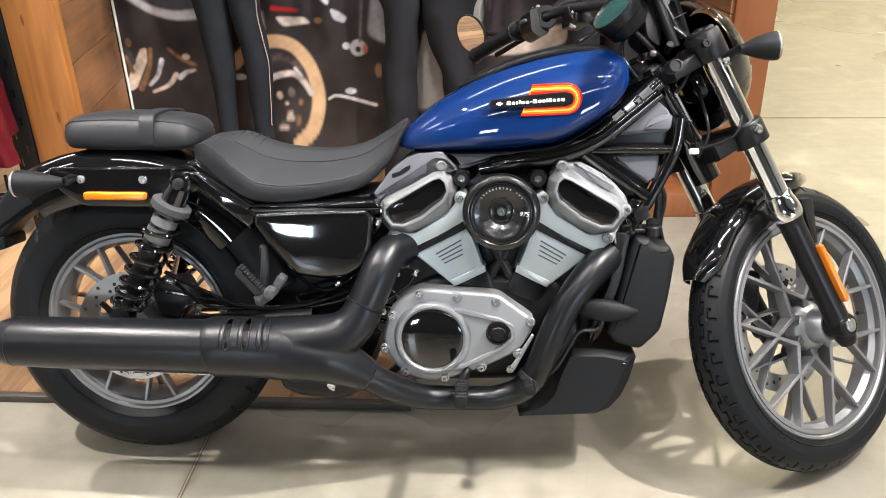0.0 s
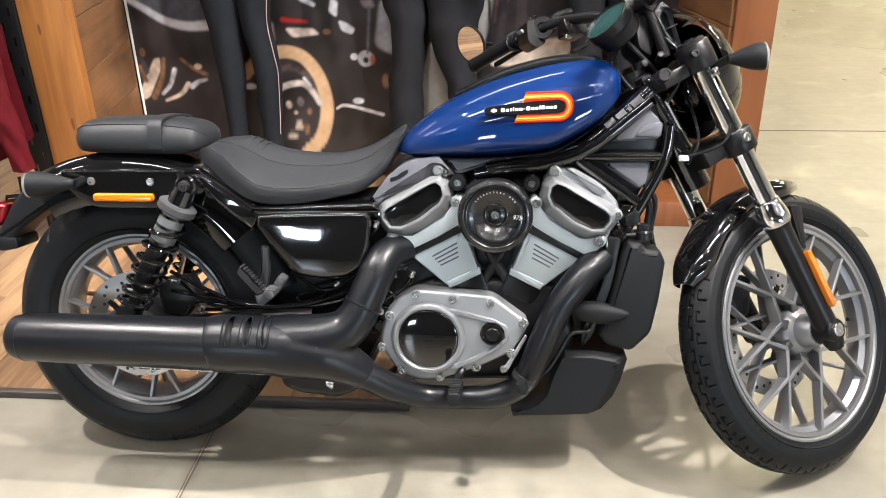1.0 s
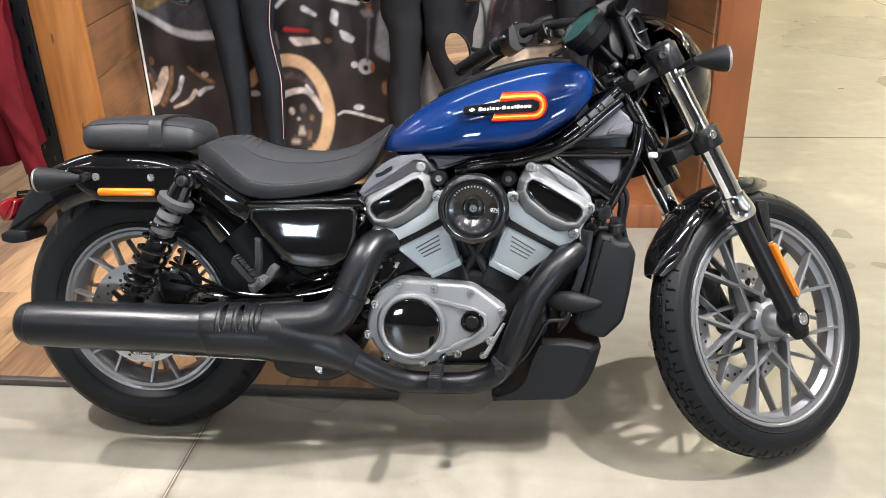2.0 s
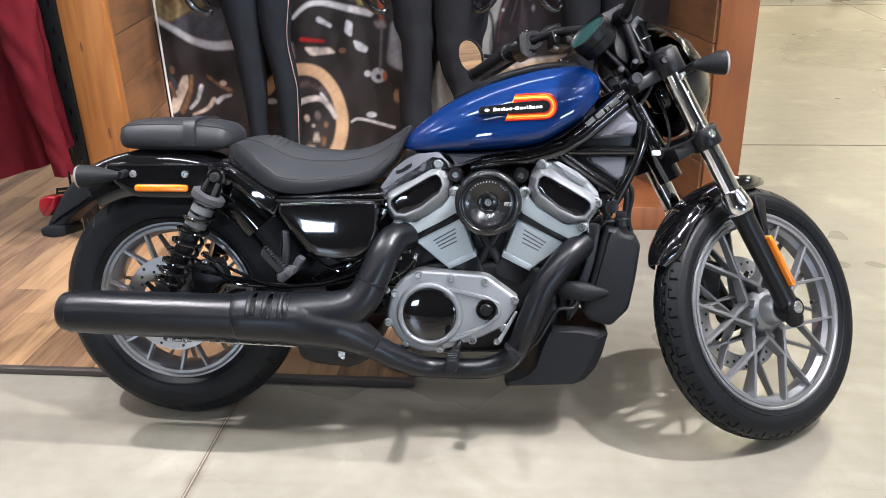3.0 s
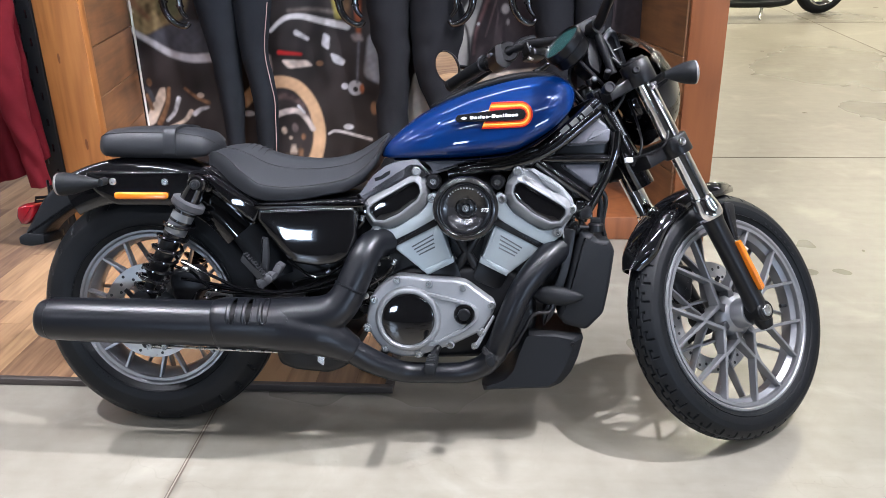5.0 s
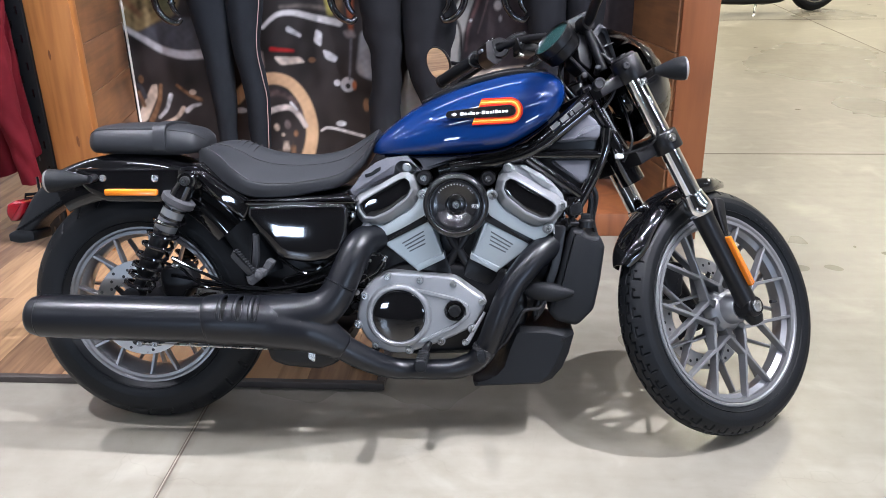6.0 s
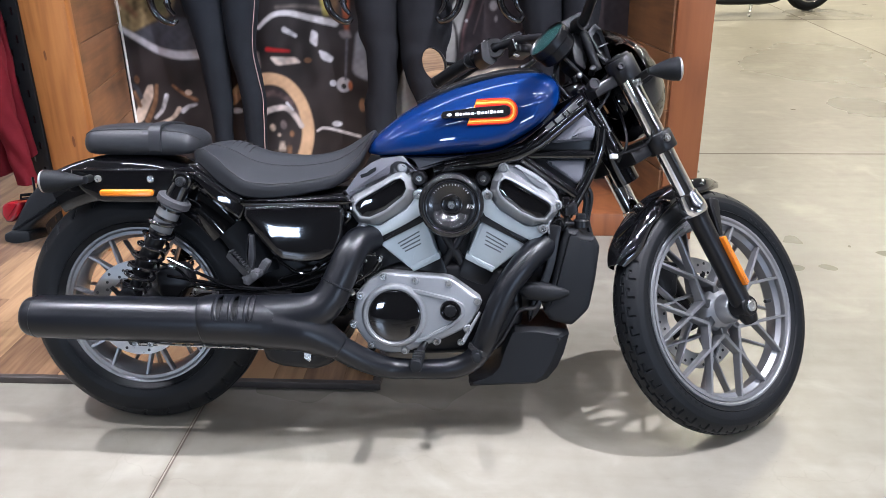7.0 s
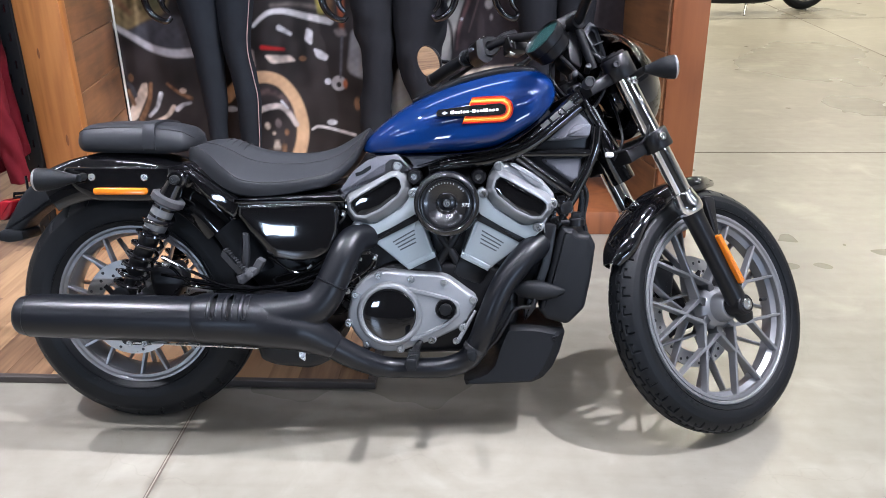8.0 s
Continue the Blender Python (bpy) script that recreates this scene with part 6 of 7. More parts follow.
NARROW = STEER @ Matrix.Translation(HC) @ Matrix.Diagonal((1, 0.74, 1, 1)) @ Matrix.Translation(-HC)
cowl = part("headlight_cowl", lathe([(-0.035, 0.126), (-0.035, 0.130), (0.0, 0.131), (0.030, 0.122), (0.055, 0.106), (0.070, 0.090), (0.068, 0.086), (0.05, 0.098), (0.026, 0.115), (0.0, 0.125), (-0.035, 0.126)], FACE, HC, 56), GLOSS, moto, "gloss black headlight cowl", m=NARROW, smooth=60)
part("headlight", lathe([(-0.02, 0.0), (-0.02, 0.07), (0.02, 0.082), (0.056, 0.085), (0.068, 0.080), (0.074, 0.055), (0.078, 0.0)], FACE, HC, 48), LENS, cowl, "round headlight lens", m=NARROW)
part("headlight_shell", lathe([(-0.08, 0.0), (-0.075, 0.04), (-0.055, 0.070), (-0.02, 0.085), (0.02, 0.088)], FACE, HC, 40), GLOSS, cowl, m=NARROW)


def visor():
    """The upper lip of the cowl, a thin curved sheet that rises behind the lamp."""
    bm = bmesh.new()
    rows = []
    for i in range(11):
        f = i / 10
        row = []
        for j in range(25):
            a = radians(-80 + 160 * j / 24)
            r = 0.137 + 0.018 * math.sin(f * 1.7)
            x = 1.318 - 0.135 * f * (0.35 + 0.65 * math.cos(a) ** 2)
            row.append(bm.verts.new((x, 0.78 * r * math.sin(a), 0.902 + 0.004 * f + (r - 0.006 * f) * math.cos(a))))
        rows.append(row)
    for p, q in zip(rows, rows[1:]):
        for j in range(24):
            bm.faces.new((p[j], p[j + 1], q[j + 1], q[j]))
    bmesh.ops.solidify(bm, geom=bm.faces[:], thickness=0.004)
    return part("cowl_visor", bm, GLOSS, cowl, m=STEER, smooth=60)


visor()
part("label_plate", box(-0.016, 0.016, -0.022, 0.022, -0.001, 0.001), GREYINK, cowl, m=STEER @ Matrix.Translation((1.215, -0.02, 1.004)) @ Matrix.Rotation(radians(-25), 4, "Y"))

# speedometer
SC, SN = Vector((1.069, 0, 1.014)), Vector((-0.808, -0.062, 0.578)).normalized()
dial = part("speedometer", lathe([(-0.054, 0.0), (-0.054, 0.040), (-0.046, 0.050), (-0.020, 0.053), (-0.018, 0.055), (0.0, 0.056), (0.005, 0.055), (0.006, 0.053), (0.001, 0.0515)], SN, SC, 56), SATIN, moto, "round black speedometer with a dark green glass", m=STEER)
part("dial_glass", lathe([(0.001, 0.0515), (0.0025, 0.03), (0.003, 0.0)], SN, SC, 48), DIAL, dial, "dark green tinted dial glass", m=STEER)
part("dial_bracket", prism([(1.098, 1.058), (1.178, 1.103), (1.192, 1.080), (1.165, 1.055), (1.150, 1.040), (1.12, 1.02)], -0.012, 0.022, 0.004), SATIN, dial, m=STEER)
part("dial_bracket", prism([(1.12, 1.02), (1.16, 1.055), (1.175, 0.985), (1.16, 0.93), (1.125, 0.95)], -0.03, 0.03, 0.008), SATIN, dial, m=STEER)
part("bracket_bolt", bolt((1.172, -0.013, 1.072), (0, -1, 0), 0.010, 0.006), BLACK_STEEL, dial, m=STEER)
plate = part("cowl_bracket", frame_prism([(1.173, 1.032), (1.201, 1.063), (1.220, 1.053), (1.246, 0.965), (1.219, 0.955), (1.207, 0.976)], [(1.188, 1.024), (1.203, 1.042), (1.213, 1.036), (1.232, 0.975), (1.224, 0.970), (1.215, 0.984)], -0.034, -0.026, 0.15), COLLAR, moto, "grey triangular headlight bracket", m=STEER)
part("bracket_backing", prism([(1.180, 1.026), (1.203, 1.052), (1.217, 1.046), (1.240, 0.970), (1.221, 0.962), (1.211, 0.980)], -0.029, -0.024, 0.001, 1, 0.15), SATIN, plate, m=STEER)
for pts, r in (([(1.10, -0.02, 0.965), (1.13, -0.03, 0.93), (1.175, -0.02, 0.90), (1.20, 0.0, 0.86)], 0.005), ([(1.12, 0.03, 0.99), (1.105, 0.03, 0.93), (1.13, 0.02, 0.88), (1.17, 0.0, 0.84)], 0.004), ([(1.18, -0.05, 0.97), (1.205, -0.07, 0.93), (1.20, -0.06, 0.87), (1.17, -0.04, 0.82)], 0.0045), ([(1.15, 0.05, 1.0), (1.13, 0.07, 0.94), (1.15, 0.06, 0.88), (1.20, 0.03, 0.80)], 0.004)):
    part("control_cable", tube(pts, r, 8), SATIN, moto, m=STEER)
for at, ax in (((1.135, -0.03, 0.915), (-0.5, -0.8, 0)), ((1.098, 0.02, 0.905), (-0.6, -0.7, 0.2)), ((1.155, -0.06, 0.925), (-0.4, -0.8, 0.3))):
    part("connector", lathe([(-0.02, 0.0), (-0.02, 0.008), (0.006, 0.008), (0.008, 0.005), (0.008, 0)], ax, at, 12), DARKSTEEL, moto, m=STEER)
part("stem_cap", lathe([(0.0, 0.022), (0.012, 0.022), (0.016, 0.018), (0.016, 0.0)], FORK, base_u - across * 0.065 + FORK * 0.014, 6), DARKSTEEL, moto, m=STEER)

# handlebar
BAR = [(0.985, -0.43, 1.045), (1.03, -0.30, 1.07), (1.085, -0.20, 1.085), (1.125, -0.11, 1.07), (1.14, -0.05, 1.045), (1.14, 0.05, 1.045), (1.125, 0.11, 1.07), (1.085, 0.20, 1.085), (1.03, 0.30, 1.07), (0.985, 0.43, 1.045)]
bar = part("handlebar", tube(BAR, 0.0125, 16, 8), SATIN, moto, "satin black handlebar", m=STEER)
for s in (-1, 1):
    part("grip", tube([(0.985, s * 0.43, 1.045), (1.005, s * 0.365, 1.058), (1.03, s * 0.30, 1.07)], 0.0175, 16), RUBBER, bar, "ribbed black rubber grip", m=STEER)
    part("switch_housing", prism([(1.02, 1.045), (1.02, 1.095), (1.055, 1.105), (1.075, 1.085), (1.07, 1.045), (1.045, 1.03)], s * 0.285, s * 0.235, 0.008, 3), SATIN, bar, "black switch housing", m=STEER)
    part("clamp_band", lathe([(-0.008, 0.014), (-0.008, 0.026), (-0.005, 0.028), (0.005, 0.028), (0.008, 0.026), (0.008, 0.014)], (0.55, s * 0.83, 0.1), (1.062, s * 0.232, 1.080), 28), SATIN, bar, m=STEER)
    part("grip_flange", lathe([(-0.004, 0.012), (-0.004, 0.024), (0.004, 0.024), (0.004, 0.012)], (0.32, s * 0.93, 0.16), (1.028, s * 0.305, 1.069), 28), RUBBER, bar, m=STEER)
    part("bar_end", lathe([(0.0, 0.0), (0.0, 0.019), (0.010, 0.019), (0.014, 0.015), (0.014, 0.0)], (-0.32, s * 0.93, -0.18), (0.985, s * 0.43, 1.045), 20), SATIN, bar, m=STEER)
    part("switch", box(-0.006, 0.006, -0.010, 0.010, -0.004, 0.004, 0.002), GREYPL, bar, m=STEER @ Matrix.Translation((1.018, s * 0.26, 1.075)))
    part("lever", tube([(1.075, s * 0.225, 1.080), (1.085, s * 0.28, 1.075), (1.065, s * 0.36, 1.062), (1.045, s * 0.43, 1.050)], [0.010, 0.008, 0.006, 0.007], 10), SATIN, bar, "black hand lever", m=STEER)
    part("reservoir", box(-0.024, 0.024, -0.030, 0.030, -0.014, 0.014, 0.006), SATIN, bar, m=STEER @ Matrix.Translation((1.118, s * 0.19, 1.062 if s > 0 else 1.10)))
    part("riser", tube([(1.185, s * 0.045, 0.93), (1.14, s * 0.045, 1.045)], [0.011, 0.011], 16), SATIN, bar, m=STEER)
    part("riser_clamp", lathe([(-0.014, 0.0), (-0.014, 0.020), (0.014, 0.020), (0.014, 0)], (0, 1, 0), (1.14, s * 0.045, 1.045), 20), SATIN, bar, m=STEER)
TURNED = (pose(0, 0, 0, -LEAN_DEG) @ STEER).to_3x3()
for s in (-1, 1):
    mc = Vector((0.985, s * 0.445, 1.105)) if s > 0 else Vector((1.03, -0.44, 1.17))
    mn = TURNED.inverted() @ Vector((-0.66, -0.74, -0.12)).normalized() if s > 0 else Vector((-0.9, 0.3, 0.25)).normalized()
    shell = part("mirror_shell", lathe([(-0.022, 0.0), (-0.020, 0.025), (-0.010, 0.043), (0.0, 0.050), (0.004, 0.050), (0.004, 0.047)], mn, mc, 36), SATIN, bar, "round black rear-view mirror", m=STEER)
    shell.name = "mirror"
    part("mirror_stem", tube([(1.045, s * 0.31, 1.08), (1.03, s * 0.38, mc.z - 0.02), tuple(mc - mn * 0.018)], 0.006, 10), SATIN, bar, m=STEER)
    g = part("mirror_glass", lathe([(0.0035, 0.0475), (0.0040, 0.02), (0.0040, 0.0)], mn, mc, 36), MIRROR, bar, "mirror glass", m=STEER)
signal((1.245, -0.160, 0.893), (0.85, -0.55, 0.0), 0.029, 0.078, (1.235, -0.105, 0.880), m=STEER)
signal((1.245, 0.160, 0.893), (0.85, 0.55, 0.0), 0.029, 0.078, (1.235, 0.105, 0.880), m=STEER)
part("fork_reflector", prism([(1.452, 0.489), (1.463, 0.494), (1.528, 0.376), (1.520, 0.367), (1.515, 0.369)], -0.140, -0.122, 0.004, 3, 0.25), AMBER, moto, "amber fork reflector", m=STEER)
part("front_caliper", prism([(1.38, 0.42), (1.42, 0.46), (1.47, 0.45), (1.45, 0.36), (1.41, 0.35)], 0.035, 0.095, 0.012, 3), SATIN, moto, "black front brake caliper", m=STEER)
part("brake_hose", tube([(1.43, 0.09, 0.45), (1.38, 0.10, 0.56), (1.33, 0.08, 0.68), (1.26, 0.05, 0.76)], 0.005, 8), SATIN, moto, m=STEER)
part("ignition_wire", tube([(1.10, -0.06, 0.60), (1.125, -0.07, 0.57), (1.11, -0.075, 0.54)], 0.008, 8), SATIN, moto)
part("horn_bracket", prism([(1.115, 0.60), (1.145, 0.615), (1.15, 0.585), (1.12, 0.575)], -0.09, -0.06, 0.003), SATIN, moto)
part("side_hose", tube([(1.155, -0.06, 0.67), (1.185, -0.05, 0.63), (1.18, -0.045, 0.56), (1.19, -0.04, 0.52)], 0.006, 8), SATIN, moto)

# clutch lever, its perch and cables at the left end
perch = part("lever_perch", prism([(1.078, 1.089), (1.105, 1.082), (1.136, 1.077), (1.16, 1.073), (1.155, 1.059), (1.115, 1.048), (1.088, 1.057)], 0.170, 0.200, 0.004, 2, 0.2), SATIN, bar, "black clutch lever perch", m=STEER)
for pts in ([(1.09, 1.078), (1.115, 1.069), (1.115, 1.064), (1.088, 1.071)], [(1.103, 1.057), (1.125, 1.057), (1.123, 1.05), (1.104, 1.049)], [(1.081, 1.045), (1.098, 1.04), (1.095, 1.035), (1.081, 1.038)]):
    part("perch_plate", prism(pts, 0.1655, 0.172, 0.001, 1, 0.2), STEEL, perch, m=STEER)
for pts, r in (([(1.138, 0.16, 1.052), (1.15, 0.16, 1.041), (1.129, 0.16, 1.019), (1.09, 0.16, 0.998)], 0.007), ([(1.093, 0.25, 1.101), (1.123, 0.25, 1.125), (1.163, 0.25, 1.141)], 0.010)):
    part("control_cable", tube(pts, r, 10), SATIN, bar, m=STEER)
for at in [(1.059, 0.275, 1.113), (1.073, 0.275, 1.121), (1.066, 0.275, 1.107), (1.083, 0.275, 1.116)]:
    part("switch_button", lathe([(0.0, 0.0), (0.0, 0.006), (0.006, 0.006), (0.008, 0.004), (0.008, 0.0)], (-0.46, -0.87, -0.15), at, 12), GLOSS, bar, m=STEER)
for at in [(1.062, 0.27, 1.076), (1.068, 0.27, 1.06)]:
    part("switch_button", lathe([(0.0, 0.0), (0.0, 0.004), (0.003, 0.004), (0.004, 0.0)], (-0.46, -0.87, -0.15), at, 10), STEEL, bar, m=STEER)

# ---- display bay: print, figures, clothes ----
PRINT_Y = 1.72
poster = thing("poster", "large photo print of a dark chrome-trimmed motorcycle", "poster")
INK_WARM = mat("pink_piping", (0.52, 0.36, 0.33), 0.6, vary=0.2, scale=60)
# the print: a fine sheet whose colours are mixed from soft overlapping shapes
GX = np.arange(-0.705, 1.4951, 0.0055)
GZ = np.concatenate([np.arange(0.12, 0.30, 0.02), np.arange(0.30, 0.96, 0.0055), np.arange(0.97, 2.61, 0.041)])
XX, ZZ = np.meshgrid(GX, GZ)
prng = np.random.default_rng(5)


def soft_noise(scale, waves=14):
    out = np.zeros_like(XX)
    for _ in range(waves):
        a, k, p = prng.uniform(0, 6.283), scale * prng.uniform(0.5, 1.8), prng.uniform(0, 6.283)
        out += np.sin(k * (XX * np.cos(a) + ZZ * np.sin(a)) + p)
    return out / math.sqrt(waves)


N1, N2, N3 = soft_noise(16), soft_noise(50), soft_noise(130)
PRINT = np.array([0.030, 0.026, 0.026]) * np.clip(1 + 0.30 * N1 + 0.15 * N2, 0.4, 2)[..., None]


def blend(dist, color, soft, mottle):
    a = np.clip(0.5 - dist / soft, 0, 1)
    a = (a * a * (3 - 2 * a))[..., None]
    tone = np.clip(1 + mottle * (0.6 * N2 + 0.5 * N3), 0.12, 1.8)[..., None]
    PRINT[:] = PRINT * (1 - a) + np.array(color) * tone * a


def shape(pts, color, soft=0.012, mottle=0.25, r=0.35):
    """A printed patch with a soft rim."""
    q = smooth_outline(pts, r, 4)
    best = np.full(XX.shape, 9.0)
    inside = np.zeros(XX.shape, bool)
    for i in range(len(q)):
        (ax, az), (bx, bz) = q[i - 1], q[i]
        dx, dz = bx - ax, bz - az
        t = np.clip(((XX - ax) * dx + (ZZ - az) * dz) / (dx * dx + dz * dz + 1e-12), 0, 1)
        best = np.minimum(best, np.hypot(XX - ax - t * dx, ZZ - az - t * dz))
        if abs(dz) > 1e-9:
            inside ^= ((az > ZZ) != (bz > ZZ)) & (XX < dx * (ZZ - az) / dz + ax)
    blend(np.where(inside, -best, best), color, soft, mottle)


def stroke(pts, w0, w1, color, soft=0.010, mottle=0.25):
    """A printed band along a smooth line, its width going from w0 to w1."""
    line = spline([(p[0], 0, p[1]) for p in pts], 6)
    best = np.full(XX.shape, 9.0)
    for i in range(len(line) - 1):
        a, b = line[i], line[i + 1]
        dx, dz = b.x - a.x, b.z - a.z
        t = np.clip(((XX - a.x) * dx + (ZZ - a.z) * dz) / (dx * dx + dz * dz + 1e-12), 0, 1)
        best = np.minimum(best, np.hypot(XX - a.x - t * dx, ZZ - a.z - t * dz) - 0.5 * (w0 + (w1 - w0) * (i + t) / (len(line) - 1)))
    blend(best, color, soft, mottle)


def dot(x, z, rx, rz, color, soft=0.008, mottle=0.2):
    blend((np.hypot((XX - x) / rx, (ZZ - z) / rz) - 1) * min(rx, rz), color, soft, mottle)


PALE, CREAM, TAN, SLATE = (0.52, 0.53, 0.57), (0.55, 0.45, 0.37), (0.56, 0.37, 0.22), (0.060, 0.064, 0.078)
BROWN, OLIVE, WALL = (0.20, 0.11, 0.06), (0.22, 0.17, 0.085), (0.50, 0.49, 0.46)
shape([(-0.76, 1.3), (-0.40, 1.3), (-0.434, 0.943), (-0.465, 0.86), (-0.551, 0.825), (-0.629, 0.782), (-0.76, 0.826)], OLIVE, 0.03, 0.45)
stroke([(-0.70, 0.96), (-0.66, 0.90), (-0.62, 0.86)], 0.035, 0.02, BROWN, 0.03)
stroke([(-0.71, 0.93), (-0.69, 0.885)], 0.020, 0.012, CREAM, 0.012)
dot(-0.52, 0.91, 0.05, 0.06, (0.10, 0.10, 0.05), 0.05)
shape([(-0.666, 0.772), (-0.551, 0.825), (-0.434, 0.848), (-0.30, 0.84), (-0.30, 0.70), (-0.492, 0.71), (-0.564, 0.74)], SLATE, 0.02, 0.2)
stroke([(-0.734, 0.826), (-0.695, 0.801), (-0.625, 0.757), (-0.543, 0.708), (-0.457, 0.685), (-0.34, 0.69)], 0.018, 0.040, PALE, 0.016, 0.15)
shape([(-0.591, 0.557), (-0.616, 0.552), (-0.698, 0.415), (-0.693, 0.375), (-0.659, 0.391), (-0.594, 0.506)], CREAM, 0.010, 0.3)
stroke([(-0.575, 0.55), (-0.595, 0.47), (-0.64, 0.39)], 0.016, 0.024, BROWN, 0.012, 0.4)
stroke([(-0.535, 0.505), (-0.565, 0.44), (-0.60, 0.405)], 0.020, 0.014, PALE, 0.010, 0.45)
stroke([(-0.485, 0.445), (-0.52, 0.405), (-0.59, 0.375)], 0.022, 0.012, CREAM, 0.010, 0.45)
stroke([(-0.47, 0.435), (-0.44, 0.455), (-0.405, 0.465)], 0.022, 0.012, PALE, 0.010, 0.45)
stroke([(-0.50, 0.55), (-0.45, 0.51), (-0.40, 0.485)], 0.012, 0.018, BROWN, 0.012, 0.5)
stroke([(-0.70, 0.56), (-0.67, 0.545), (-0.655, 0.50)], 0.016, 0.022, SLATE)
stroke([(-0.68, 0.52), (-0.665, 0.46)], 0.014, 0.02, BROWN, 0.012, 0.5)
for x, z, rx, rz, c in ((-0.661, 0.578, 0.012, 0.018, BROWN), (-0.433, 0.519, 0.016, 0.012, CREAM), (-0.221, 0.436, 0.028, 0.013, PALE), (-0.255, 0.81, 0.012, 0.02, PALE)):
    dot(x, z, rx, rz, c)
# wheel of the printed motorcycle
stroke([(-0.236, 0.488), (-0.173, 0.547), (-0.104, 0.574), (-0.047, 0.579), (0.014, 0.557), (0.067, 0.488), (0.095, 0.385), (0.089, 0.293), (0.056, 0.207), (0.0, 0.15)], 0.050, 0.058, TAN, 0.012, 0.10)
stroke([(-0.10, 0.51), (-0.04, 0.515), (0.02, 0.485), (0.05, 0.43)], 0.030, 0.020, (0.085, 0.06, 0.06), 0.02, 0.4)
stroke([(-0.114, 0.418), (-0.06, 0.442), (0.005, 0.447), (0.041, 0.413), (0.068, 0.366)], 0.026, 0.024, (0.50, 0.44, 0.42), 0.012, 0.35)
stroke([(0.01, 0.47), (0.035, 0.44)], 0.012, 0.008, PALE)
for x, z, rx, rz, c in ((-0.065, 0.358, 0.013, 0.016, CREAM), (-0.014, 0.371, 0.014, 0.020, (0.16, 0.13, 0.13)), (0.021, 0.329, 0.010, 0.014, BROWN), (-0.029, 0.265, 0.018, 0.018, CREAM), (0.002, 0.255, 0.013, 0.020, BROWN), (-0.039, 0.324, 0.008, 0.008, CREAM), (-0.06, 0.225, 0.02, 0.012, CREAM)):
    dot(x, z, rx, rz, c, 0.012, 0.4)
# tank trim, pipes and lamps of the printed motorcycle
stroke([(-0.085, 0.800), (-0.05, 0.832), (-0.01, 0.856), (0.052, 0.861), (0.149, 0.839), (0.251, 0.817)], 0.014, 0.030, (0.60, 0.60, 0.62), 0.012, 0.15)
stroke([(0.0, 0.885), (0.10, 0.89), (0.24, 0.87)], 0.012, 0.018, (0.14, 0.12, 0.11), 0.02)
stroke([(0.027, 0.792), (0.074, 0.766)], 0.024, 0.016, PALE, 0.010)
shape([(0.146, 0.792), (0.174, 0.777), (0.165, 0.715), (0.132, 0.739)], PALE, 0.010, 0.2)
shape([(0.169, 0.705), (0.203, 0.695), (0.237, 0.67), (0.222, 0.648), (0.180, 0.664)], PALE, 0.010, 0.2)
stroke([(-0.056, 0.708), (0.039, 0.700)], 0.018, 0.012, (0.42, 0.02, 0.02), 0.014, 0.2)
shape([(-0.051, 0.676), (0.067, 0.673), (0.09, 0.649), (-0.022, 0.637)], (0.58, 0.50, 0.45), 0.012, 0.3)
stroke([(-0.105, 0.69), (-0.098, 0.63)], 0.02, 0.012, (0.20, 0.16, 0.15), 0.012)
dot(0.12, 0.66, 0.016, 0.012, BROWN)
dot(0.272, 0.551, 0.032, 0.033, PALE, 0.010)
dot(0.300, 0.548, 0.010, 0.020, (0.42, 0.14, 0.06), 0.010)
dot(0.272, 0.545, 0.011, 0.012, (0.03, 0.03, 0.03), 0.008)
dot(0.225, 0.559, 0.015, 0.014, PALE)
stroke([(0.139, 0.343), (0.166, 0.356), (0.331, 0.317)], 0.010, 0.014, (0.60, 0.58, 0.58), 0.008)
dot(0.231, 0.375, 0.022, 0.013, PALE)
stroke([(0.215, 1.2), (0.212, 0.937), (0.216, 0.862)], 0.05, 0.030, (0.42, 0.36, 0.10), 0.02, 0.3)
stroke([(0.26, 1.2), (0.255, 0.93), (0.25, 0.85)], 0.03, 0.03, (0.17, 0.10, 0.05), 0.03, 0.4)
stroke([(0.31, 1.2), (0.302, 0.936), (0.299, 0.78)], 0.05, 0.018, (0.36, 0.10, 0.04), 0.016, 0.35)
shape([(0.263, 0.781), (0.306, 0.791), (0.321, 0.757), (0.28, 0.752)], (0.30, 0.27, 0.27), 0.02, 0.3)
stroke([(0.298, 0.75), (0.281, 0.576)], 0.012, 0.008, (0.12, 0.12, 0.14), 0.012)
shape([(0.31, 0.60), (0.34, 0.78), (0.40, 0.80), (0.40, 0.56)], (0.30, 0.31, 0.34), 0.02, 0.15)
dot(0.35, 0.46, 0.015, 0.03, BROWN)
dot(0.478, 0.747, 0.014, 0.012, PALE)
# pale wall, windscreen
shape([(0.535, 0.62), (0.60, 0.62), (0.62, 0.30), (0.475, 0.30), (0.475, 0.386)], WALL, 0.012, 0.08)
shape([(0.732, 0.852), (0.83, 1.0), (0.86, 1.0), (0.79, 0.793), (0.774, 0.673), (0.74, 0.58), (0.66, 0.58), (0.66, 0.85)], (0.36, 0.35, 0.33), 0.012, 0.08)
stroke([(0.735, 0.852), (0.765, 0.80), (0.775, 0.70), (0.775, 0.62)], 0.012, 0.010, (0.03, 0.025, 0.025), 0.010)
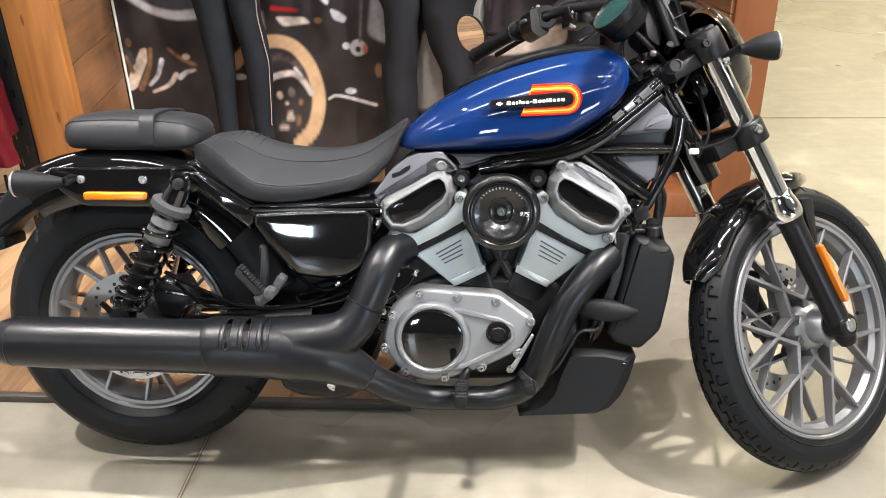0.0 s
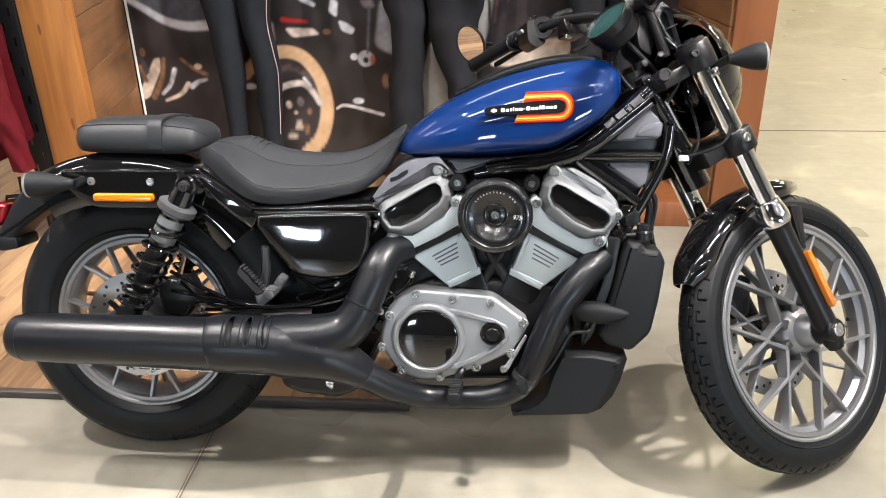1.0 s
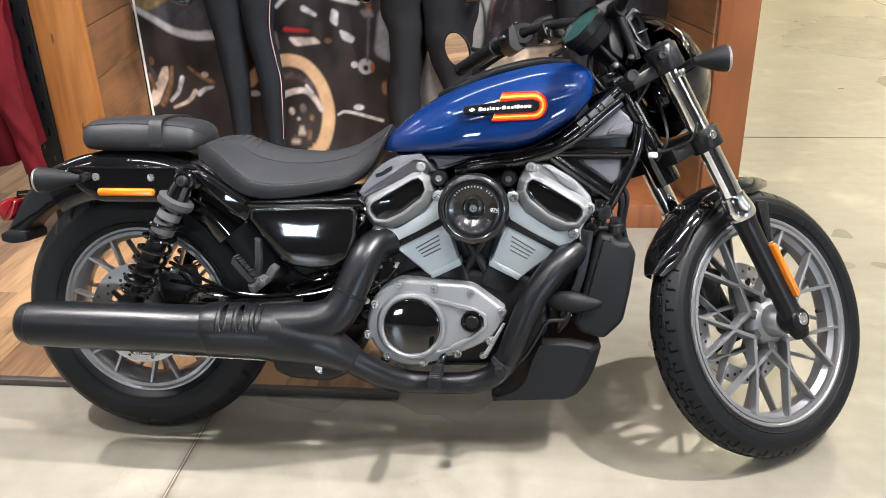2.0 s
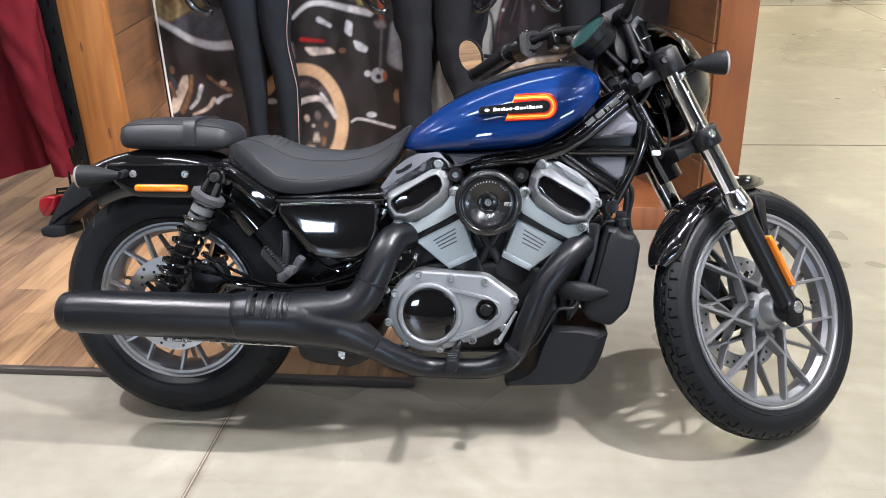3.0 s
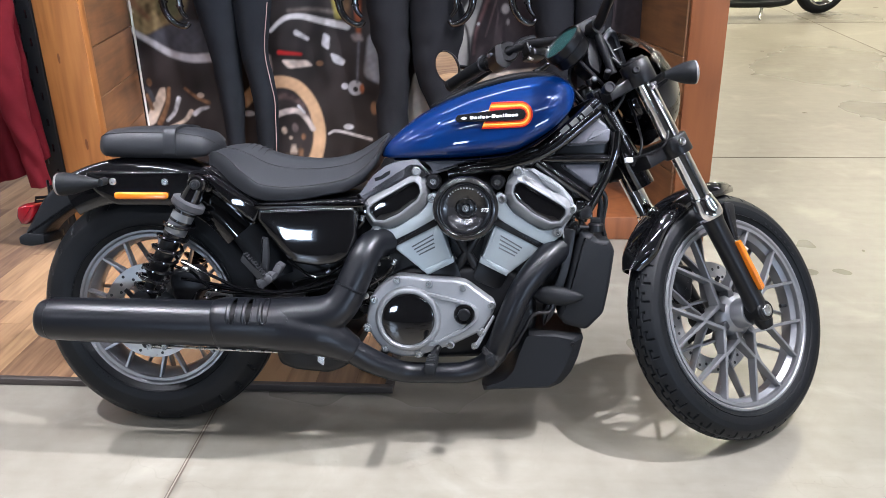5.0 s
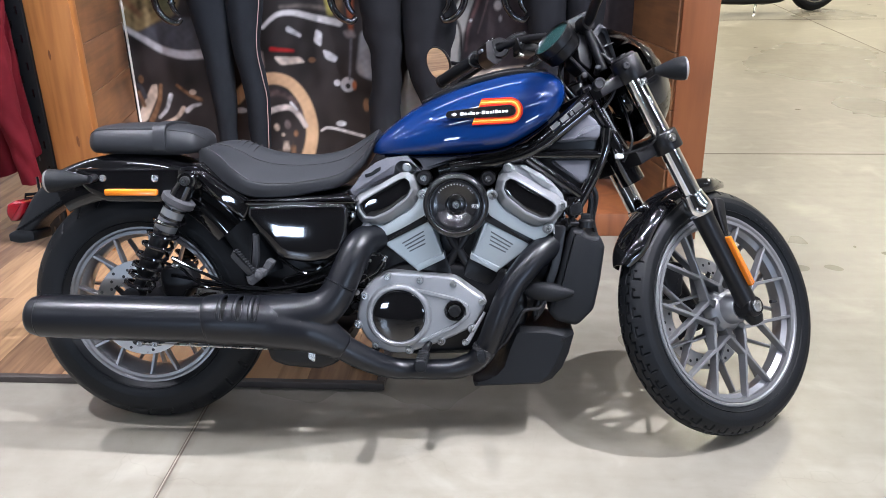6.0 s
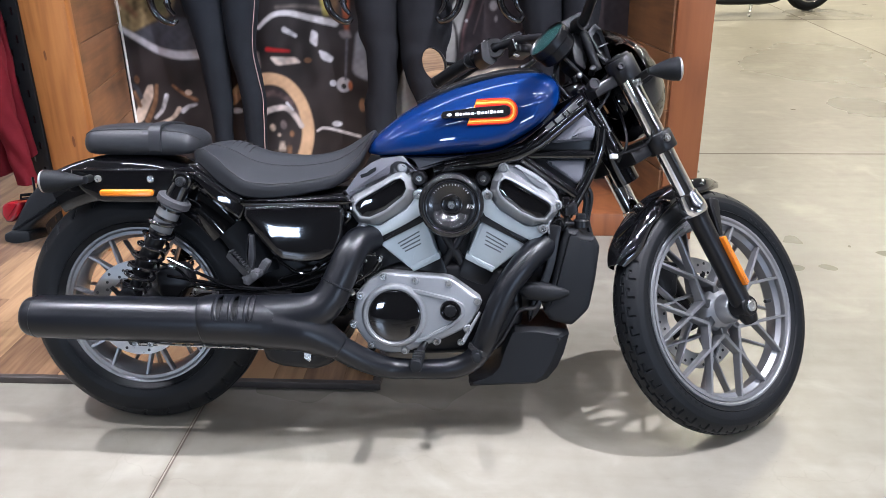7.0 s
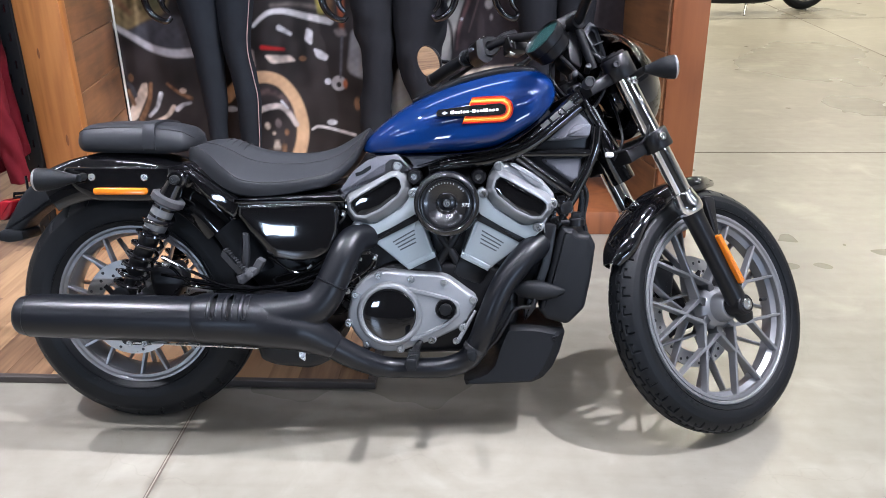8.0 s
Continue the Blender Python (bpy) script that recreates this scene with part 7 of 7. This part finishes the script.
shape([(0.785, 0.60), (0.782, 0.70), (0.80, 0.80), (0.84, 0.94), (0.90, 1.2), (1.55, 1.2), (1.55, 0.2), (0.79, 0.2)], (0.040, 0.030, 0.032), 0.010, 0.2)
stroke([(0.91, 1.1), (0.858, 0.931), (0.806, 0.793), (0.793, 0.697)], 0.020, 0.008, (0.17, 0.095, 0.095), 0.016, 0.3)
stroke([(0.94, 1.1), (0.885, 0.90), (0.845, 0.77)], 0.008, 0.004, (0.15, 0.10, 0.10), 0.010)
dot(0.815, 0.823, 0.006, 0.006, (0.8, 0.8, 0.8), 0.006)
dot(0.929, 0.885, 0.016, 0.020, (0.42, 0.38, 0.37), 0.012)
dot(0.94, 0.83, 0.006, 0.012, (0.3, 0.27, 0.27), 0.008)
stroke([(1.0, 0.935), (1.035, 0.86), (1.071, 0.777)], 0.006, 0.004, (0.10, 0.09, 0.09), 0.008)
shape([(0.775, 0.556), (0.828, 0.600), (0.95, 0.624), (1.107, 0.639), (1.09, 0.56), (0.90, 0.52), (0.78, 0.52)], CREAM, 0.015, 0.2)
stroke([(0.80, 0.565), (0.95, 0.60), (1.08, 0.615)], 0.012, 0.010, TAN, 0.012)


def print_material():
    m = mat("photo_print", (0.2, 0.2, 0.2), 0.42, spec=0.25)
    nt = m.node_tree
    at = nt.nodes.new("ShaderNodeAttribute")
    at.attribute_name = "print_colour"
    nt.links.new(at.outputs["Color"], nt.nodes["Principled BSDF"].inputs["Base Color"])
    return m


def print_sheet():
    nx, nz = len(GX), len(GZ)
    co = np.stack([XX, np.full_like(XX, PRINT_Y), ZZ], -1).reshape(-1, 3)
    k = (np.arange(nz - 1)[:, None] * nx + np.arange(nx - 1)[None]).ravel()
    faces = np.stack([k, k + 1, k + nx + 1, k + nx], 1)
    me = bpy.data.meshes.new("print_sheet")
    me.from_pydata(co.tolist(), [], faces.tolist())
    at = me.color_attributes.new("print_colour", "FLOAT_COLOR", "POINT")
    at.data.foreach_set("color", np.concatenate([PRINT.reshape(-1, 3), np.ones((nx * nz, 1))], 1).astype(np.float32).ravel())
    me.materials.append(print_material())
    ob = new("print_sheet", me)
    ob.parent = poster


print_sheet()
part("print_board", box(-0.705, 1.495, PRINT_Y + 0.002, PRINT_Y + 0.02, 0.12, 2.6, 0.001), TRIM, poster)
tagged(part("edge_strip", box(-0.692, -0.6885, PRINT_Y - 0.016, PRINT_Y + 0.022, 0.12, 2.6, 0.001), WHITE), "thin white edge strip of the print", "trim", kind="structure")
tagged(part("edge_strip", box(1.4995, 1.503, PRINT_Y - 0.012, PRINT_Y + 0.022, 0.12, 2.6, 0.001), WHITE), "thin white edge strip of the print", "trim", kind="structure")


def leg_mesh(rows, seg=26, wrinkle=0.0, seed=0):
    """A clothed leg from rows of (x, y, z, half width, half depth)."""
    bm = bmesh.new()
    rings = []
    for x, y, z, a, b in spline4(rows, 8):
        rg = []
        for j in range(seg):
            t = 2 * math.pi * j / seg
            p = Vector((x + a * math.cos(t), y + b * math.sin(t), z))
            if wrinkle:
                p += Vector((math.cos(t), math.sin(t), 0)) * wrinkle * noise.noise(Vector((p.x * 9 + seed, p.y * 9, p.z * 14)))
            rg.append(bm.verts.new(p))
        rings.append(rg)
    for p, q in zip(rings, rings[1:]):
        for j in range(seg):
            bm.faces.new((p[j - 1], p[j], q[j], q[j - 1]))
    bm.faces.new(rings[0][::-1])
    bm.faces.new(rings[-1])
    return bm


def jointed_glove(x, z, y=1.52, s=1.0):
    """The dark jointed end of a display figure's arm: a thick curled loop with inner rods and knuckle rings."""
    out = [tube([(x - 0.045 * s, y, z + 0.17), (x - 0.048 * s, y - 0.012, z + 0.10), (x - 0.036 * s, y - 0.02, z + 0.045), (x - 0.004 * s, y - 0.02, z + 0.006), (x + 0.034 * s, y - 0.01, z - 0.008), (x + 0.048 * s, y, z + 0.006)], [0.017, 0.016, 0.014, 0.0135, 0.012, 0.010], 14, 6)]
    out.append(tube([(x + 0.012 * s, y + 0.01, z + 0.17), (x + 0.016 * s, y, z + 0.10), (x + 0.022 * s, y - 0.005, z + 0.05), (x + 0.042 * s, y - 0.004, z + 0.022)], [0.016, 0.013, 0.011, 0.008], 12, 6))
    for f in (0.09, 0.125):
        out.append(lathe([(-0.006, 0.016), (-0.004, 0.020), (0.004, 0.020), (0.006, 0.016)], (0, 0, 1), (x - 0.047 * s, y - 0.008, z + f), 16))
        out.append(lathe([(-0.005, 0.012), (-0.003, 0.017), (0.003, 0.017), (0.005, 0.012)], (0.1 * s, 0, 1), (x + 0.016 * s, y, z + f - 0.02), 16))
    return out


FIG_Y = 1.60
NAVY_FIG, PANTS_FIG = NAVY, PANTS


def figure(name, meshes, material, label, base):
    ob = part(name, joined(name, meshes), material, None, smooth=60)
    ob["label"], ob["category"], ob["group"] = label, "mannequin", "display figures"
    return ob


PL = 0.1
figure("mannequin", [
    leg_mesh([(-0.255, FIG_Y, 0.0185, 0.038, 0.05), (-0.255, FIG_Y, 0.20, 0.036, 0.045), (-0.252, FIG_Y, 0.38, 0.040, 0.05), (-0.248, FIG_Y, 0.50, 0.050, 0.058), (-0.252, FIG_Y, 0.62, 0.058, 0.062), (-0.256, FIG_Y, 0.74, 0.066, 0.070), (-0.270, FIG_Y, 0.94, 0.092, 0.088), (-0.285, FIG_Y, 1.15, 0.115, 0.105)], wrinkle=0.002),
    leg_mesh([(-0.108, FIG_Y, 0.0185, 0.038, 0.05), (-0.108, FIG_Y, 0.20, 0.038, 0.045), (-0.108, FIG_Y, 0.38, 0.046, 0.05), (-0.102, FIG_Y, 0.50, 0.052, 0.060), (-0.112, FIG_Y, 0.62, 0.054, 0.062), (-0.130, FIG_Y, 0.74, 0.058, 0.070), (-0.118, FIG_Y, 0.94, 0.080, 0.088), (-0.12, FIG_Y, 1.15, 0.10, 0.105)], wrinkle=0.002, seed=3),
    leg_mesh([(-0.20, FIG_Y, 1.02, 0.15, 0.10), (-0.20, FIG_Y, 1.15, 0.17, 0.11), (-0.20, FIG_Y, 1.5, 0.15, 0.10), (-0.20, FIG_Y, 1.75, 0.19, 0.10)]),
], NAVY, "black-clad display figure in stretch leggings with a pale stripe", 0)
stripe = tagged(part("legging_stripe", tube([(-0.042, FIG_Y - 0.045, 0.94), (-0.073, FIG_Y - 0.042, 0.74), (-0.062, FIG_Y - 0.040, 0.62), (-0.052, FIG_Y - 0.038, 0.54), (-0.056, FIG_Y - 0.036, 0.46), (-0.063, FIG_Y - 0.034, 0.36), (-0.070, FIG_Y - 0.03, 0.28)], 0.0017, 8), INK_WARM), "pale piping down the seam of dark leggings", "piping")
figure("mannequin", [
    leg_mesh([(0.440, FIG_Y, 0.0185, 0.072, 0.09), (0.442, FIG_Y, 0.25, 0.070, 0.085), (0.449, FIG_Y, 0.46, 0.068, 0.082), (0.460, FIG_Y, 0.60, 0.065, 0.082), (0.463, FIG_Y, 0.705, 0.069, 0.086), (0.456, FIG_Y, 0.81, 0.080, 0.094), (0.455, FIG_Y, 0.94, 0.095, 0.10), (0.46, FIG_Y, 1.15, 0.12, 0.11)], 40, wrinkle=0.010, seed=7),
    leg_mesh([(0.700, FIG_Y, 0.1005, 0.066, 0.085), (0.690, FIG_Y, 0.28, 0.064, 0.082), (0.676, FIG_Y, 0.46, 0.062, 0.080), (0.647, FIG_Y, 0.60, 0.079, 0.084), (0.641, FIG_Y, 0.705, 0.098, 0.09), (0.652, FIG_Y, 0.81, 0.112, 0.098), (0.645, FIG_Y, 0.94, 0.112, 0.10), (0.63, FIG_Y, 1.15, 0.13, 0.11)], 40, wrinkle=0.010, seed=11),
    leg_mesh([(0.545, FIG_Y, 1.0, 0.17, 0.11), (0.545, FIG_Y, 1.15, 0.20, 0.12), (0.545, FIG_Y, 1.5, 0.18, 0.11), (0.545, FIG_Y, 1.8, 0.23, 0.11)], wrinkle=0.004),
], PANTS, "black-clad display figure in loose dark trousers", 0)
figure("mannequin", [
    leg_mesh([(1.16, FIG_Y, 0.1005, 0.06, 0.08), (1.155, FIG_Y, 0.40, 0.055, 0.075), (1.14, FIG_Y, 0.70, 0.065, 0.08), (1.115, FIG_Y, 0.94, 0.095, 0.095), (1.11, FIG_Y, 1.15, 0.12, 0.11)], wrinkle=0.004, seed=5),
    leg_mesh([(1.30, FIG_Y, 0.1005, 0.06, 0.08), (1.30, FIG_Y, 0.40, 0.055, 0.075), (1.29, FIG_Y, 0.70, 0.065, 0.08), (1.28, FIG_Y, 0.94, 0.085, 0.095), (1.26, FIG_Y, 1.15, 0.12, 0.11)], wrinkle=0.004, seed=6),
    leg_mesh([(1.19, FIG_Y, 1.0, 0.16, 0.11), (1.19, FIG_Y, 1.15, 0.18, 0.12), (1.19, FIG_Y, 1.5, 0.16, 0.11)], wrinkle=0.003),
], PANTS, "black-clad display figure in dark jeans", 0)
for gx, gs in ((-0.40, 1), (0.315, 1), (0.755, -1), (1.0, 1)):
    gl = part("jointed_glove", joined("jointed_glove", jointed_glove(gx, 0.865, 1.49, gs)), GLOSS, None, smooth=60)
    tagged(gl, "glossy black jointed glove of a display figure", "glove", "figure gloves")
    part("cuff", lathe([(0.0, 0.0), (0.0, 0.030), (0.12, 0.034), (0.40, 0.05), (0.40, 0)], (0, 0, 1), (gx - 0.02 * gs + 0.015 * gs, 1.51, 1.02), 20), NAVY, gl)


# ---- red fleece on a black slotted upright ----
def garment():
    t = thing("fleece_jacket", "dark red fleece jacket hanging beside the post", "jacket", pose(-1.07, 1.02, 0.0))
    bm = bmesh.new()
    rings = []
    n = 60
    for i in range(30):
        f = i / 29
        z = 0.34 + 1.10 * f
        rg = []
        for j in range(n):
            a = 2 * math.pi * j / n
            hw = 0.26 - 0.02 * f
            hd = 0.085
            fold = 0.026 * (1 - f * 0.5) * math.sin(a * 7 + 1.5 * f + 2 * noise.noise(Vector((a, f * 2, 3.0))))
            fold += 0.03 * noise.noise(Vector((math.cos(a) * 2, math.sin(a) * 2 + 5, f * 3))) + 0.016 * noise.noise(Vector((math.cos(a) * 5, math.sin(a) * 5, f * 11)))
            x = (hw + fold * 0.4) * math.copysign(abs(math.cos(a)) ** 0.8, math.cos(a))
            y = (hd + fold) * math.copysign(abs(math.sin(a)) ** 0.8, math.sin(a))
            zz = z + (1 - f) ** 4 * (0.09 * max(0, x) / 0.26 + 0.02 * math.sin(a * 2))
            rg.append(bm.verts.new((x, y, zz)))
        rings.append(rg)
    for p, q in zip(rings, rings[1:]):
        for j in range(n):
            bm.faces.new((p[j - 1], p[j], q[j], q[j - 1]))
    bmesh.ops.solidify(bm, geom=bm.faces[:], thickness=0.005)
    part("body", bm, REDCLOTH, t, smooth=80)
    bm = bmesh.new()
    rows = spline4([(0.20, -0.02, 1.38, 0.075), (0.205, -0.05, 1.15, 0.070), (0.215, -0.07, 0.95, 0.066), (0.225, -0.08, 0.78, 0.060), (0.235, -0.07, 0.60, 0.050), (0.245, -0.055, 0.45, 0.042), (0.250, -0.045, 0.345, 0.036)], 7)
    rings = []
    for i, (x, y, z, r) in enumerate(rows):
        rg = []
        for j in range(28):
            a = 2 * math.pi * j / 28
            q = r * (1 + 0.16 * math.sin(3 * a + z * 16) * math.sin(z * 23 + a) + 0.25 * noise.noise(Vector((math.cos(a) * 1.5, math.sin(a) * 1.5, z * 9))))
            rg.append(bm.verts.new((x + q * math.cos(a), y + q * 0.8 * math.sin(a), z)))
        rings.append(rg)
    for p, q in zip(rings, rings[1:]):
        for j in range(28):
            bm.faces.new((p[j - 1], p[j], q[j], q[j - 1]))
    part("sleeve", bm, REDCLOTH, t, smooth=80)
    part("hanger_bar", tube([(-0.22, 0, 1.42), (0, 0, 1.50), (0.22, 0, 1.42)], 0.008, 8), BLACK_STEEL, t)
    part("hook", tube([(0, 0, 1.50), (0, 0, 1.56), (0.02, 0, 1.60), (0.045, 0.03, 1.60)], 0.004, 8), STEEL, t)


garment()
upright = thing("slotted_upright", "black slotted steel shop upright beside the post", "rack")
part("channel", box(-0.848, -0.778, 1.075, 1.11, PLAT_H, 2.7, 0.003), RUBBER, upright)
for i in range(52):
    z = 0.10 + 0.05 * i
    for x in (-0.828, -0.798):
        if (i + (x > -0.81)) % 2 == 0:
            # raised black box paints the shade of a slot opening
            part("slot", box(x - 0.003, x + 0.003, 1.0735, 1.08, z, z + 0.028), GLOSS, upright, smooth=0)
part("rail", box(-1.6, -0.85, 1.02, 1.04, 1.60, 1.63, 0.004), BLACK_STEEL, upright)


# ---- far end of the showroom ----
def far_motorcycle(m):
    """A black cruiser on its stand, seen from far off."""
    t = thing("motorcycle", "black chrome-wheeled cruiser parked on the far floor", "motorcycle", m)
    hr, hf = Vector((-1.6, 0, 0.31)), Vector((0, 0, 0.31))
    for nm, h in (("rear_wheel", hr), ("front_wheel", hf)):
        w_ = part(nm, rim(h, 0.215, 0.045, 0), CHROME, t)
        part("tyre", tyre(h, 0.31, 0.065, 0.212, 0.004, 12, True), RUBBER, w_)
        for i in range(10):
            a = math.pi * 2 * i / 10
            bm = bmesh.new()
            bar_between(bm, h, h + Vector((0.2 * math.sin(a), 0, 0.2 * math.cos(a))), 0.02, 0.014, 0.02, 0.02, 0)
            part("spoke", bm, CHROME, w_)
    part("engine", prism([(-1.05, 0.18), (-1.1, 0.45), (-0.9, 0.62), (-0.6, 0.62), (-0.45, 0.45), (-0.5, 0.18)], -0.13, 0.13, 0.03), SATIN, t)
    part("frame", tube([(-1.55, -0.1, 0.31), (-1.1, -0.12, 0.2), (-0.5, -0.12, 0.17), (-0.35, -0.06, 0.6), (-0.3, 0, 0.85)], 0.02, 12), GLOSS, t)
    part("exhaust", tube([(-0.5, -0.15, 0.4), (-0.45, -0.17, 0.22), (-0.8, -0.18, 0.18), (-1.8, -0.18, 0.24)], 0.04, 16), SATIN, t)
    part("fuel_tank", loft(dense([(-0.95, 0.70, 0.73, 0.05), (-0.8, 0.68, 0.82, 0.12), (-0.5, 0.70, 0.88, 0.14), (-0.32, 0.76, 0.84, 0.06)], 4)), GLOSS, t)
    part("seat", loft(dense([(-1.6, 0.66, 0.74, 0.10), (-1.3, 0.60, 0.70, 0.14), (-0.95, 0.64, 0.74, 0.08)], 4)), LEATHER, t)
    for s in (-1, 1):
        part("fork", tube([(0, s * 0.1, 0.31), (-0.35, s * 0.1, 0.98)], 0.025, 14), CHROME, t)
    part("handlebar", tube([(-0.75, -0.4, 1.02), (-0.5, -0.3, 1.06), (-0.4, 0, 1.0), (-0.5, 0.3, 1.06), (-0.75, 0.4, 1.02)], 0.014, 10), CHROME, t)
    stand = part("side_stand", tube([(-0.75, -0.12, 0.2), (-0.86, -0.30, 0.03)], 0.016, 10), STEEL, t)
    part("stand_foot", box(-0.93, -0.80, -0.35, -0.27, 0.0, 0.02, 0.004), STEEL, stand)


far_motorcycle(pose(4.42, 8.02, 0.001, 7, 0, 14))
stand_ = thing("display_stand", "dark brown slanted display stand base", "stand", pose(4.30, 5.05, 0))
bm = prism([(-0.10, 0.0), (-0.10, 0.03), (0.05, 0.22), (0.45, 0.22), (0.45, 0.0)], -0.14, 0.14, 0.01)
part("base", bm, BADGE, stand_)
part("pole", tube([(0.25, 0, 0.22), (0.25, 0, 1.2)], 0.02, 12), BLACK_STEEL, stand_)
